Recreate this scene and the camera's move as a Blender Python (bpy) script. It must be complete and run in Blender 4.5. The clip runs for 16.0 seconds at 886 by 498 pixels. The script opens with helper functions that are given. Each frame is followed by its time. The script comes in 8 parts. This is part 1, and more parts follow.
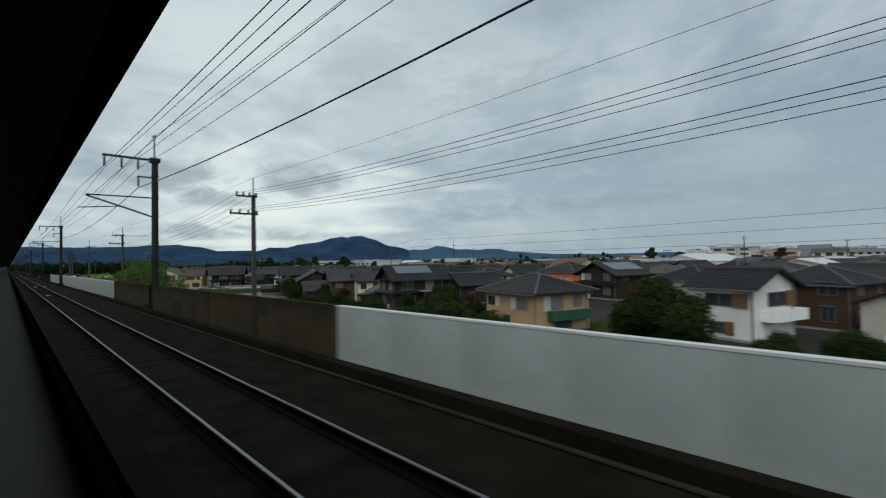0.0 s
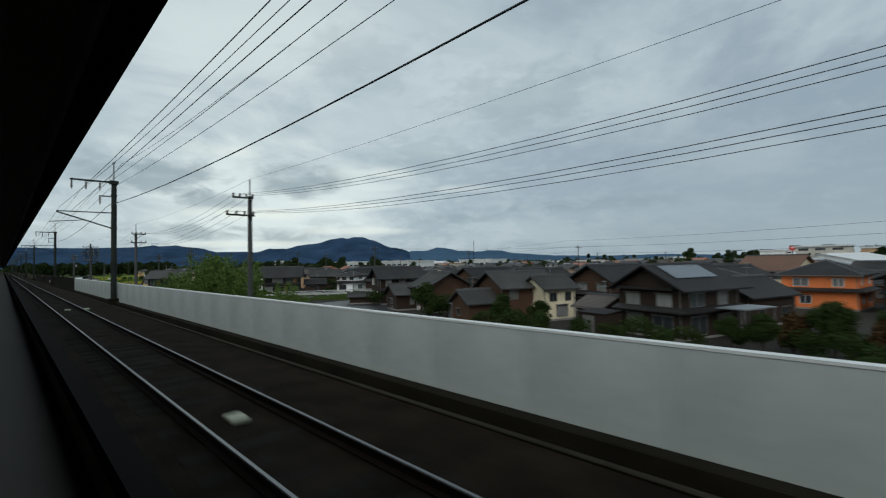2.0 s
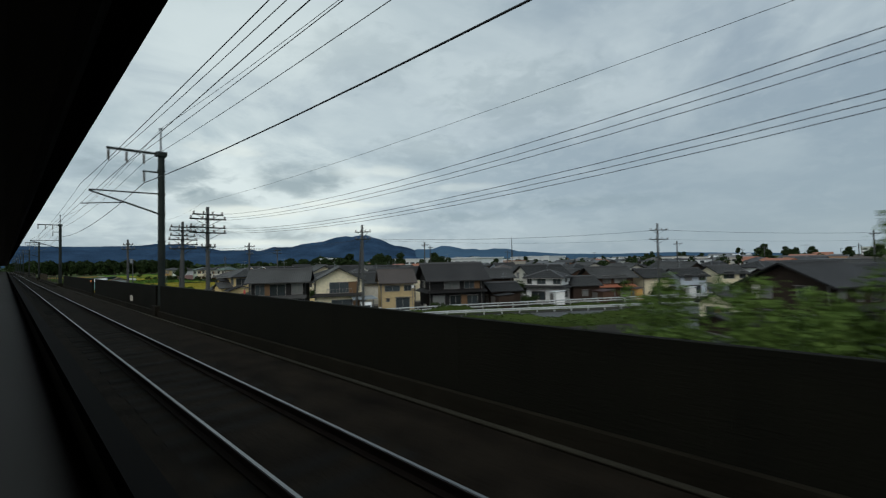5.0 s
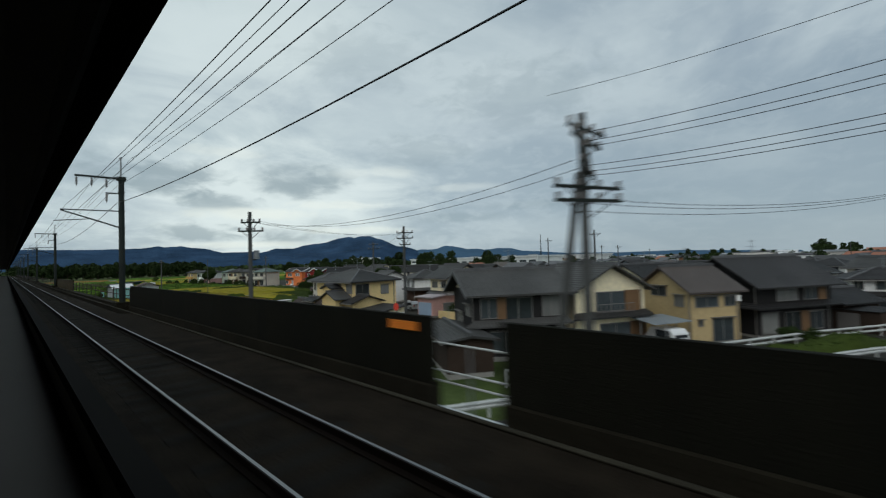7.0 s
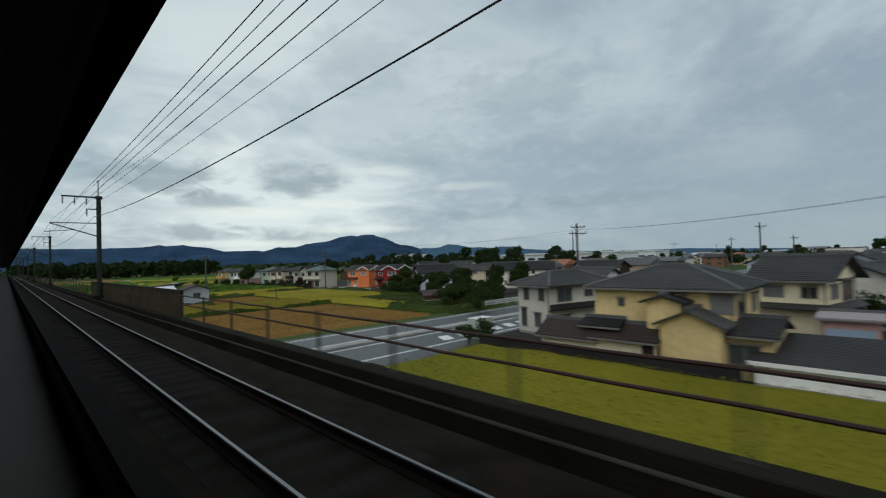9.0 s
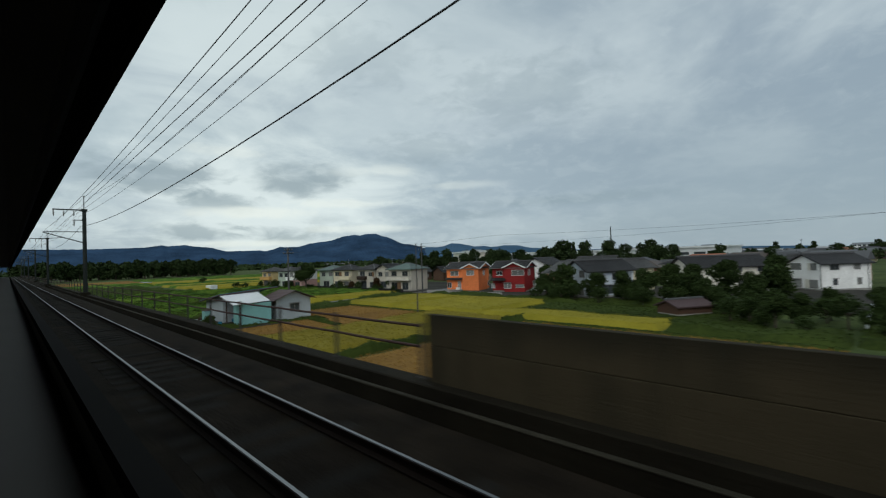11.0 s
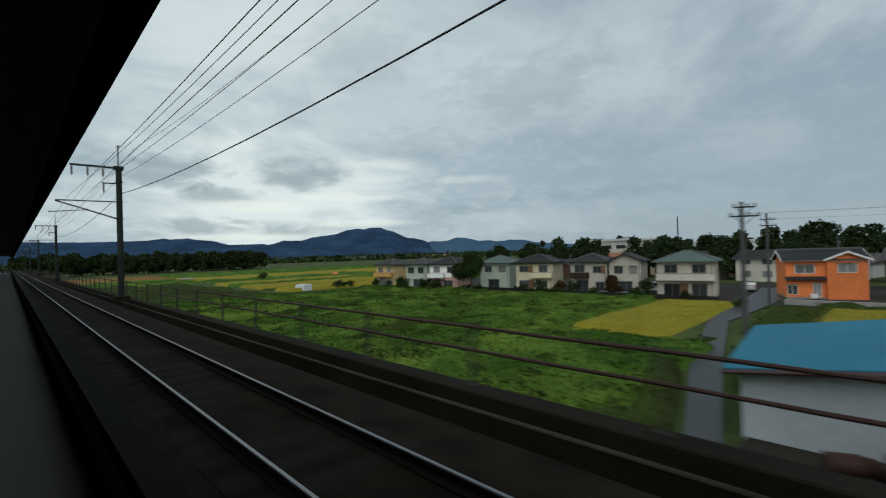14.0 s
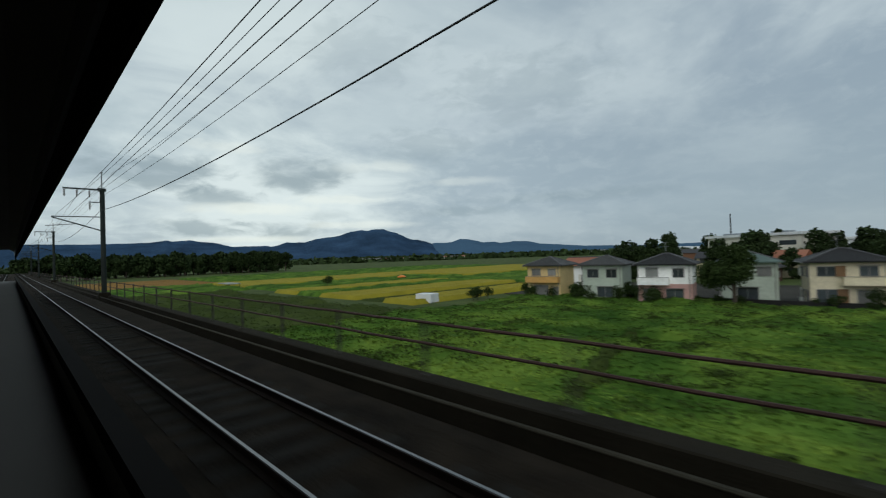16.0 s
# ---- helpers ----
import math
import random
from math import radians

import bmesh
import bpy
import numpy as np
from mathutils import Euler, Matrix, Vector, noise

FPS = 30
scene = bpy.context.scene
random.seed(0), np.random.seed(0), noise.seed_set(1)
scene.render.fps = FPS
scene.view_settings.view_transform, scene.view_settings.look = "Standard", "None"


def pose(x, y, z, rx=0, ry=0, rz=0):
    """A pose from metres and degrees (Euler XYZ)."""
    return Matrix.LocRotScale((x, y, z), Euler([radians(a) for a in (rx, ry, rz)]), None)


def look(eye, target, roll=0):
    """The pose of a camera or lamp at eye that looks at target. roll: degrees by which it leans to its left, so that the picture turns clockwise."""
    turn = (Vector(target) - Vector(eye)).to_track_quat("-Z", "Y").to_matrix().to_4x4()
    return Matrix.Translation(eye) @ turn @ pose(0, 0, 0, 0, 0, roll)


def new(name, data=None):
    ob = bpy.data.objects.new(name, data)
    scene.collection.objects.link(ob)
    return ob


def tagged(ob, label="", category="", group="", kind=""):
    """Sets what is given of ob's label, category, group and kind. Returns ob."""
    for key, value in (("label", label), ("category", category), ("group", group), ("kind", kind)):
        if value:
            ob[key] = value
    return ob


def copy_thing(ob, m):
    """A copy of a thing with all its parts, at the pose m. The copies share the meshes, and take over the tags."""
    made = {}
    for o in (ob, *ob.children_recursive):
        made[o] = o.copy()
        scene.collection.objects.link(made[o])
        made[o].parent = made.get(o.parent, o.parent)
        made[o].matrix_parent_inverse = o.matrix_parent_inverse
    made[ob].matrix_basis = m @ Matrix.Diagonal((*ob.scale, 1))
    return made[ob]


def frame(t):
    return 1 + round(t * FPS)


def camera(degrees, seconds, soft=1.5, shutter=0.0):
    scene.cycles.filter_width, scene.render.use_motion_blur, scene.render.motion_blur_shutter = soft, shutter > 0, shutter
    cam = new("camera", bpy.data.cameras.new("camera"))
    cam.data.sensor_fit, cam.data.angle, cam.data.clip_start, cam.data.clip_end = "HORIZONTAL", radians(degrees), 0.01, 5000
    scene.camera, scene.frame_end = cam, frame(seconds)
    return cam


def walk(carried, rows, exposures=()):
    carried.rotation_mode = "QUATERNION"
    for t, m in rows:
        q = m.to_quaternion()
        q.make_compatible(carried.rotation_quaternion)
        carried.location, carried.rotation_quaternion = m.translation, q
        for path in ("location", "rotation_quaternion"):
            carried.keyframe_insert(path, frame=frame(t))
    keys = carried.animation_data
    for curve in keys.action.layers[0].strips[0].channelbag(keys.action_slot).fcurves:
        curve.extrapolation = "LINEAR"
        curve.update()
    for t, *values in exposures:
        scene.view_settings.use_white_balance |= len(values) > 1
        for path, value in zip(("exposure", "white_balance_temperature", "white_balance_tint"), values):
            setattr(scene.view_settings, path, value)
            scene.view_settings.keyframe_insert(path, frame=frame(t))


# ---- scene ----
cam = camera(90.0, 16.0, soft=1.2, shutter=0.4)
# the train runs straight along +y; y is the way gone, the turns are the hand-held sway
PATH = [
    (0.0, pose(0, 0.00, 2.089, 91.53, 1.17, -44.51)),
    (0.5, pose(0, 10.80, 2.089, 91.53, 1.19, -44.63)),
    (1.0, pose(0, 21.55, 2.089, 91.59, 1.22, -44.73)),
    (1.5, pose(0, 32.26, 2.089, 91.73, 1.02, -44.80)),
    (2.0, pose(0, 42.92, 2.089, 91.72, 1.08, -44.78)),
    (2.5, pose(0, 53.54, 2.089, 91.72, 1.08, -44.86)),
    (3.0, pose(0, 64.11, 2.089, 91.64, 1.04, -44.61)),
    (5.5, pose(0, 117.39, 2.089, 91.52, 1.13, -44.64)),
    (6.0, pose(0, 128.17, 2.089, 91.77, 1.05, -44.67)),
    (6.5, pose(0, 138.99, 2.089, 91.70, 1.32, -44.38)),
    (7.0, pose(0, 149.85, 2.089, 91.56, 1.64, -44.58)),
    (7.5, pose(0, 160.74, 2.089, 91.63, 1.77, -44.55)),
    (8.0, pose(0, 171.67, 2.089, 91.76, 1.64, -44.58)),
    (8.5, pose(0, 182.63, 2.089, 91.60, 1.61, -44.62)),
    (9.0, pose(0, 193.63, 2.089, 91.39, 1.71, -44.58)),
    (11.5, pose(0, 249.22, 2.089, 91.26, 2.00, -44.54)),
    (12.0, pose(0, 260.46, 2.089, 90.86, 1.82, -44.95)),
    (12.5, pose(0, 271.69, 2.089, 90.91, 1.73, -44.79)),
    (13.0, pose(0, 282.87, 2.089, 90.98, 2.24, -44.36)),
    (13.5, pose(0, 293.98, 2.089, 90.60, 1.95, -44.47)),
    (14.0, pose(0, 305.04, 2.089, 90.57, 1.76, -44.47)),
    (14.5, pose(0, 316.04, 2.089, 90.66, 1.93, -44.35)),
    (15.0, pose(0, 326.98, 2.089, 90.64, 1.88, -44.41)),
    (15.5, pose(0, 337.86, 2.089, 90.74, 2.10, -44.41)),
    (16.0, pose(0, 348.69, 2.089, 90.80, 1.86, -44.35)),
]
walk(cam, PATH)

# ---- world, sun, exposure ----
SUN_AZ, SUN_EL = -122.0, 46.0      # degrees from +y towards +x, and above the horizon


def sky_nodes():
    world = bpy.data.worlds.new("overcast_sky")
    scene.world = world
    world.use_nodes = True
    nt = world.node_tree
    N, L = nt.nodes, nt.links
    N.clear()

    def math_node(op, a, b=None, clamp=False):
        n = N.new("ShaderNodeMath")
        n.operation, n.use_clamp = op, clamp
        for i, q in enumerate((a, b)):
            if q is None:
                continue
            if isinstance(q, (int, float)):
                n.inputs[i].default_value = q
            else:
                L.new(q, n.inputs[i])
        return n.outputs[0]

    def mix(fac, a, b):
        n = N.new("ShaderNodeMix")
        n.data_type = "RGBA"
        for i, q in ((0, fac), (6, a), (7, b)):
            if isinstance(q, (int, float)):
                n.inputs[i].default_value = q
            elif isinstance(q, tuple):
                n.inputs[i].default_value = (*q, 1)
            else:
                L.new(q, n.inputs[i])
        return n.outputs[2]

    def smooth(x, lo, hi):
        n = N.new("ShaderNodeMapRange")
        n.interpolation_type = "SMOOTHSTEP"
        L.new(x, n.inputs[0])
        n.inputs[1].default_value, n.inputs[2].default_value = lo, hi
        return n.outputs[0]

    tc = N.new("ShaderNodeTexCoord")
    sep = N.new("ShaderNodeSeparateXYZ")
    L.new(tc.outputs["Generated"], sep.inputs[0])
    X, Y, Z = sep.outputs
    az = math_node("MULTIPLY", math_node("ARCTAN2", X, Y), 57.2958)
    el = math_node("MULTIPLY", math_node("ARCSINE", Z), 57.2958)
    # a cloud layer seen in perspective: the direction over its height
    flat = math_node("ADD", math_node("MAXIMUM", Z, 0.0), 0.24)
    com = N.new("ShaderNodeCombineXYZ")
    L.new(math_node("DIVIDE", X, flat), com.inputs[0])
    L.new(math_node("DIVIDE", Y, flat), com.inputs[1])

    def cloud(scale, detail, rough, offset, distortion=0.4):
        mp = N.new("ShaderNodeMapping")
        mp.inputs[1].default_value = offset
        L.new(com.outputs[0], mp.inputs[0])
        n = N.new("ShaderNodeTexNoise")
        L.new(mp.outputs[0], n.inputs["Vector"])
        n.inputs["Scale"].default_value, n.inputs["Detail"].default_value = scale, detail
        n.inputs["Roughness"].default_value, n.inputs["Distortion"].default_value = rough, distortion
        return n.outputs[0]

    def blob(a, e, ra, re, n, push):
        """A soft, ragged cloud round the azimuth a and elevation e, that wide and high, in degrees."""
        dx = math_node("DIVIDE", math_node("SUBTRACT", az, a), ra)
        dy = math_node("DIVIDE", math_node("SUBTRACT", el, e), re)
        d = math_node("SQRT", math_node("ADD", math_node("MULTIPLY", dx, dx), math_node("MULTIPLY", dy, dy)))
        d = math_node("ADD", d, math_node("MULTIPLY", math_node("SUBTRACT", n, 0.5), push))
        return smooth(d, 1.15, 0.25)

    big = cloud(0.8, 6, 0.55, (3.1, 1.7, 0))
    fine = cloud(2.2, 8, 0.58, (7.3, 4.4, 2.0), 0.5)
    tiny = cloud(8.0, 6, 0.6, (1.3, 9.4, 5.0), 0.5)

    white, pale, blue, grey = SKY_WHITE, SKY_PALE, SKY_BLUE, SKY_GREY
    side = smooth(az, 15, 85)
    col = mix(side, pale, blue)
    # the cloud thins out towards the sun's side of the sky
    back = smooth(math_node("ADD", math_node("MULTIPLY", X, math.sin(radians(SUN_AZ))), math_node("MULTIPLY", Y, math.cos(radians(SUN_AZ)))), 0.25, 0.95)
    col = mix(math_node("MULTIPLY", smooth(big, 0.42, 0.62), 0.62), col, white)
    col = mix(math_node("MULTIPLY", smooth(fine, 0.46, 0.72), 0.36), col, grey)
    col = mix(math_node("MULTIPLY", smooth(tiny, 0.50, 0.70), 0.16), col, white)
    col = mix(math_node("MULTIPLY", back, 0.8), col, (0.86, 0.90, 0.92))
    # the veil low over the horizon, and the bright break where the sun stands behind the cloud
    col = mix(math_node("MULTIPLY", smooth(el, 14, 1), 0.55), col, SKY_LOW)
    col = mix(math_node("MULTIPLY", blob(22, 7, 21, 8, fine, 1.9), 0.9), col, SKY_GLOW)
    col = mix(math_node("MULTIPLY", blob(20, 24, 15, 12, fine, 2.4), 0.4), col, SKY_GLOW)
    # billows along the bearing and the height
    bil = N.new("ShaderNodeCombineXYZ")
    L.new(math_node("MULTIPLY", az, 0.16), bil.inputs[0])
    L.new(math_node("MULTIPLY", el, 0.36), bil.inputs[1])
    puff = N.new("ShaderNodeTexNoise")
    L.new(bil.outputs[0], puff.inputs["Vector"])
    puff.inputs["Scale"].default_value, puff.inputs["Detail"].default_value = 1.7, 7
    puff.inputs["Roughness"].default_value, puff.inputs["Distortion"].default_value = 0.56, 0.35
    rag = puff.outputs[0]
    for a, e, ra, re, push, amount in CLOUDS:
        col = mix(math_node("MULTIPLY", blob(a, e, ra, re, rag, push), amount), col, SKY_CLOUD)
    for a, e, ra, re, push, amount in BREAKS:
        col = mix(math_node("MULTIPLY", blob(a, e, ra, re, rag, push), amount), col, SKY_BREAK)
    streak = math_node("ADD", math_node("MULTIPLY", smooth(rag, 0.47, 0.66), 0.5), math_node("MULTIPLY", smooth(fine, 0.5, 0.7), 0.5))
    col = mix(math_node("MULTIPLY", math_node("MULTIPLY", smooth(el, 26, 3), streak), 0.4), col, SKY_WHITE)
    # a flat grey bank low in the east
    col = mix(math_node("MULTIPLY", math_node("MULTIPLY", smooth(az, 46, 76), smooth(el, 24, 6)), 0.72), col, SKY_BANK)
    col = mix(smooth(el, 0.2, -2.0), col, (0.12, 0.13, 0.12))

    sky = N.new("ShaderNodeTexSky")
    sky.sky_type, sky.sun_disc = "NISHITA", False
    sky.sun_elevation, sky.sun_rotation = radians(SUN_EL), radians(SUN_AZ)
    bg1, bg2 = N.new("ShaderNodeBackground"), N.new("ShaderNodeBackground")
    L.new(sky.outputs[0], bg1.inputs[0])
    bg1.inputs[1].default_value = 0.006
    L.new(col, bg2.inputs[0])
    bg2.inputs[1].default_value = 1.0
    add, out = N.new("ShaderNodeAddShader"), N.new("ShaderNodeOutputWorld")
    L.new(bg1.outputs[0], add.inputs[0])
    L.new(bg2.outputs[0], add.inputs[1])
    L.new(add.outputs[0], out.inputs[0])


SKY_WHITE = (0.60, 0.69, 0.71)
SKY_PALE = (0.42, 0.515, 0.55)
SKY_BLUE = (0.28, 0.36, 0.425)
SKY_GREY = (0.25, 0.325, 0.395)
SKY_LOW = (0.315, 0.40, 0.46)
SKY_BANK = (0.285, 0.365, 0.415)
SKY_GLOW = (0.72, 0.81, 0.80)
SKY_BREAK = (0.80, 0.86, 0.80)
BREAKS = ((21.0, 6.3, 9.0, 0.8, 1.6, 0.75), (31.0, 7.4, 7.0, 0.7, 1.7, 0.6), (20.0, 2.6, 9.0, 0.5, 1.2, 0.6), (33.0, 4.2, 8.0, 0.6, 1.6, 0.5), (19.0, 13.2, 5.0, 0.8, 1.8, 0.4), (37.0, 11.5, 6.0, 0.8, 2.0, 0.35), (48.0, 9.4, 6.0, 0.6, 2.0, 0.3))
SKY_CLOUD = (0.225, 0.30, 0.335)
# bearing, height, half width and half height of the single clouds, in degrees, their raggedness and weight
CLOUDS = ((26.8, 10.3, 6.6, 2.5, 1.5, 0.62), (27.4, 9.6, 4.4, 1.7, 1.6, 0.4), (12.0, 9.8, 7.4, 2.6, 2.0, 0.7), (17.5, 7.4, 5.6, 1.5, 1.8, 0.62), (15.0, 3.9, 5.2, 1.3, 2.2, 0.6), (24.5, 3.7, 5.6, 1.2, 2.4, 0.62),
          (30.5, 5.4, 3.0, 0.9, 2.2, 0.3), (46.0, 5.6, 8.0, 0.8, 1.6, 0.35), (63.0, 6.9, 16.0, 0.85, 0.9, 0.5), (42.0, 14.0, 7.0, 2.2, 2.6, 0.3), (56.0, 20.0, 12.0, 4.5, 2.4, 0.3), (35.0, 25.0, 10.0, 4.0, 2.6, 0.22))
sky_nodes()

sun_data = bpy.data.lights.new("sun", "SUN")
sun_data.energy, sun_data.angle, sun_data.color = 0.62, radians(40), (1.0, 0.97, 0.92)
sun = new("sun", sun_data)
sun.matrix_world = look((0, 0, 50), (-math.sin(radians(SUN_AZ)) * 100, -math.cos(radians(SUN_AZ)) * 100, 50 - 100 * math.tan(radians(SUN_EL))))
scene.view_settings.exposure = 0.0

# ---- materials ----
def material(name, color, rough=0.8, scale=3.0, vary=0.25, bump=0.0, bump_scale=None, metal=0.0, second=None, spread=0.0, spec=0.4, ridge=None, stretch=(1, 1, 1)):
    """A procedural surface: broad stains and fine grain over one base colour, relief, and a small change from object to object."""
    mt = bpy.data.materials.new(name)
    mt.use_nodes = True
    nt = mt.node_tree
    N, L = nt.nodes, nt.links
    b = N["Principled BSDF"]
    tc = N.new("ShaderNodeTexCoord")
    mp = N.new("ShaderNodeMapping")
    mp.inputs[3].default_value = stretch
    L.new(tc.outputs["Object"], mp.inputs[0])

    def noise_tex(s, detail):
        n = N.new("ShaderNodeTexNoise")
        n.inputs["Scale"].default_value, n.inputs["Detail"].default_value = s, detail
        L.new(mp.outputs[0], n.inputs["Vector"])
        return n.outputs[0]

    big, small = noise_tex(scale * 0.22, 5), noise_tex(scale * 4, 4)
    dark = tuple(c * (1 - vary) for c in color)
    light = second if second else tuple(min(1, c * (1 + vary)) for c in color)
    ramp = N.new("ShaderNodeValToRGB")
    ramp.color_ramp.elements[0].position, ramp.color_ramp.elements[1].position = 0.3, 0.7
    ramp.color_ramp.elements[0].color, ramp.color_ramp.elements[1].color = (*dark, 1), (*light, 1)
    mixf = N.new("ShaderNodeMix")
    mixf.inputs[0].default_value = 0.35
    L.new(big, mixf.inputs[2])
    L.new(small, mixf.inputs[3])
    L.new(mixf.outputs[0], ramp.inputs[0])
    col = ramp.outputs[0]
    if spread:
        oi, hs = N.new("ShaderNodeObjectInfo"), N.new("ShaderNodeHueSaturation")
        mr = N.new("ShaderNodeMapRange")
        mr.inputs[3].default_value, mr.inputs[4].default_value = 1 - spread, 1 + spread
        L.new(oi.outputs["Random"], mr.inputs[0])
        L.new(mr.outputs[0], hs.inputs["Value"])
        L.new(col, hs.inputs["Color"])
        col = hs.outputs[0]
    L.new(col, b.inputs["Base Color"])
    b.inputs["Roughness"].default_value, b.inputs["Metallic"].default_value = rough, metal
    b.inputs["Specular IOR Level"].default_value = spec
    height = None
    if bump:
        height = noise_tex(bump_scale or scale * 6, 5)
    if ridge:
        axis, width, amount = ridge
        wv = N.new("ShaderNodeTexWave")
        wv.bands_direction, wv.wave_profile = axis, "SIN"
        wv.inputs["Scale"].default_value = 0.314 / width
        wv.inputs["Distortion"].default_value = 0.3
        L.new(tc.outputs["Object"], wv.inputs["Vector"])
        if height is None:
            height = wv.outputs[1]
        else:
            ad = N.new("ShaderNodeMath")
            ad.operation = "MULTIPLY_ADD"
            L.new(wv.outputs[1], ad.inputs[0])
            ad.inputs[1].default_value = amount
            L.new(height, ad.inputs[2])
            height = ad.outputs[0]
        bump = max(bump, 0.4)
    if height is not None:
        bp = N.new("ShaderNodeBump")
        bp.inputs["Strength"].default_value, bp.inputs["Distance"].default_value = min(1, bump), 0.06
        L.new(height, bp.inputs["Height"])
        L.new(bp.outputs[0], b.inputs["Normal"])
    return mt


def leaf_material(name, color, second, low=0.72, high=1.3):
    mt = material(name, color, 0.8, 0.6, 0.3, second=second, spread=0.12, spec=0.08)
    nt = mt.node_tree
    b = nt.nodes["Principled BSDF"]
    src = b.inputs["Base Color"].links[0].from_socket
    geo, hs, mr = nt.nodes.new("ShaderNodeNewGeometry"), nt.nodes.new("ShaderNodeHueSaturation"), nt.nodes.new("ShaderNodeMapRange")
    mr.inputs[3].default_value, mr.inputs[4].default_value = low, high
    nt.links.new(geo.outputs["Random Per Island"], mr.inputs[0])
    nt.links.new(mr.outputs[0], hs.inputs["Value"])
    nt.links.new(src, hs.inputs["Color"])
    nt.links.new(hs.outputs[0], b.inputs["Base Color"])
    return mt


def broad(mt, scale, low, high, tint):
    """Wide soft patches of lighter and darker growth over a field."""
    nt = mt.node_tree
    N, L = nt.nodes, nt.links
    b = N["Principled BSDF"]
    src = b.inputs["Base Color"].links[0].from_socket
    tc, n, mr, hs, mr2 = N.new("ShaderNodeTexCoord"), N.new("ShaderNodeTexNoise"), N.new("ShaderNodeMapRange"), N.new("ShaderNodeHueSaturation"), N.new("ShaderNodeMapRange")
    n.inputs["Scale"].default_value, n.inputs["Detail"].default_value, n.inputs["Distortion"].default_value = scale, 4, 0.6
    L.new(tc.outputs["Object"], n.inputs["Vector"])
    for m, lo, hi in ((mr, low, high), (mr2, 0.5 + tint, 0.5 - tint)):
        m.inputs[1].default_value, m.inputs[2].default_value = 0.34, 0.66
        m.inputs[3].default_value, m.inputs[4].default_value = lo, hi
        L.new(n.outputs[0], m.inputs[0])
    L.new(mr.outputs[0], hs.inputs["Value"])
    L.new(mr2.outputs[0], hs.inputs["Hue"])
    L.new(src, hs.inputs["Color"])
    L.new(hs.outputs[0], b.inputs["Base Color"])


def window_glass(name, color, rough=0.08):
    mt = material(name, color, rough, 0.8, 0.35, spread=0.5, spec=0.5)
    return mt


def stained(name, color, stain, streak, rough=0.9, top=None, foot=None, bump=0.4):
    """Weathered wall: soft blotches, runs of dirt down the face, an algae edge below the top and a tide mark above the foot."""
    mt = material(name, color, rough, 1.6, 0.22, bump, 30, spec=0.1)
    nt = mt.node_tree
    N, L = nt.nodes, nt.links
    b = N["Principled BSDF"]
    col = b.inputs["Base Color"].links[0].from_socket
    tc, oi, sep = N.new("ShaderNodeTexCoord"), N.new("ShaderNodeObjectInfo"), N.new("ShaderNodeSeparateXYZ")
    off = N.new("ShaderNodeVectorMath")
    off.operation = "MULTIPLY_ADD"
    off.inputs[1].default_value, off.inputs[2].default_value = (0, 60, 0), (0, 0, 0)
    L.new(oi.outputs["Random"], off.inputs[0])
    add = N.new("ShaderNodeVectorMath")
    L.new(tc.outputs["Object"], add.inputs[0])
    L.new(off.outputs[0], add.inputs[1])
    L.new(tc.outputs["Object"], sep.inputs[0])

    def runs(sy, sz, detail):
        mp, n = N.new("ShaderNodeMapping"), N.new("ShaderNodeTexNoise")
        mp.inputs[3].default_value = (1, sy, sz)
        n.inputs["Scale"].default_value, n.inputs["Detail"].default_value = 1.0, detail
        L.new(add.outputs[0], mp.inputs[0])
        L.new(mp.outputs[0], n.inputs["Vector"])
        return n.outputs[0]

    def ramp(src, lo, hi, amount):
        m = N.new("ShaderNodeMapRange")
        m.interpolation_type = "SMOOTHSTEP"
        for k, v in ((1, lo), (2, hi), (4, amount)):
            m.inputs[k].default_value = v
        L.new(src, m.inputs[0])
        return m.outputs[0]

    def over(fac, a, c):
        m = N.new("ShaderNodeMix")
        m.data_type = "RGBA"
        L.new(fac, m.inputs[0])
        L.new(a, m.inputs[6])
        m.inputs[7].default_value = (*c, 1)
        return m.outputs[2]

    def level(noise_socket, spread, shift):
        m = N.new("ShaderNodeMath")
        m.operation = "MULTIPLY_ADD"
        L.new(noise_socket, m.inputs[0])
        m.inputs[1].default_value = spread
        L.new(sep.outputs[2], m.inputs[2])
        m2 = N.new("ShaderNodeMath")
        m2.operation = "SUBTRACT"
        L.new(m.outputs[0], m2.inputs[0])
        m2.inputs[1].default_value = shift
        return m2.outputs[0]

    col = over(ramp(runs(0.9, 0.10, 4), 0.46, 0.68, streak), col, stain)
    col = over(ramp(runs(5.0, 0.25, 3), 0.52, 0.72, streak * 0.7), col, stain)
    if top:
        col = over(ramp(level(runs(1.6, 0.5, 4), 0.7, top[0]), -0.15, 0.35, top[1]), col, stain)
    if foot:
        col = over(ramp(level(runs(6.0, 0.6, 3), 0.34, foot[0]), 0.10, -0.08, foot[1]), col, foot[2])
    L.new(col, b.inputs["Base Color"])
    return mt


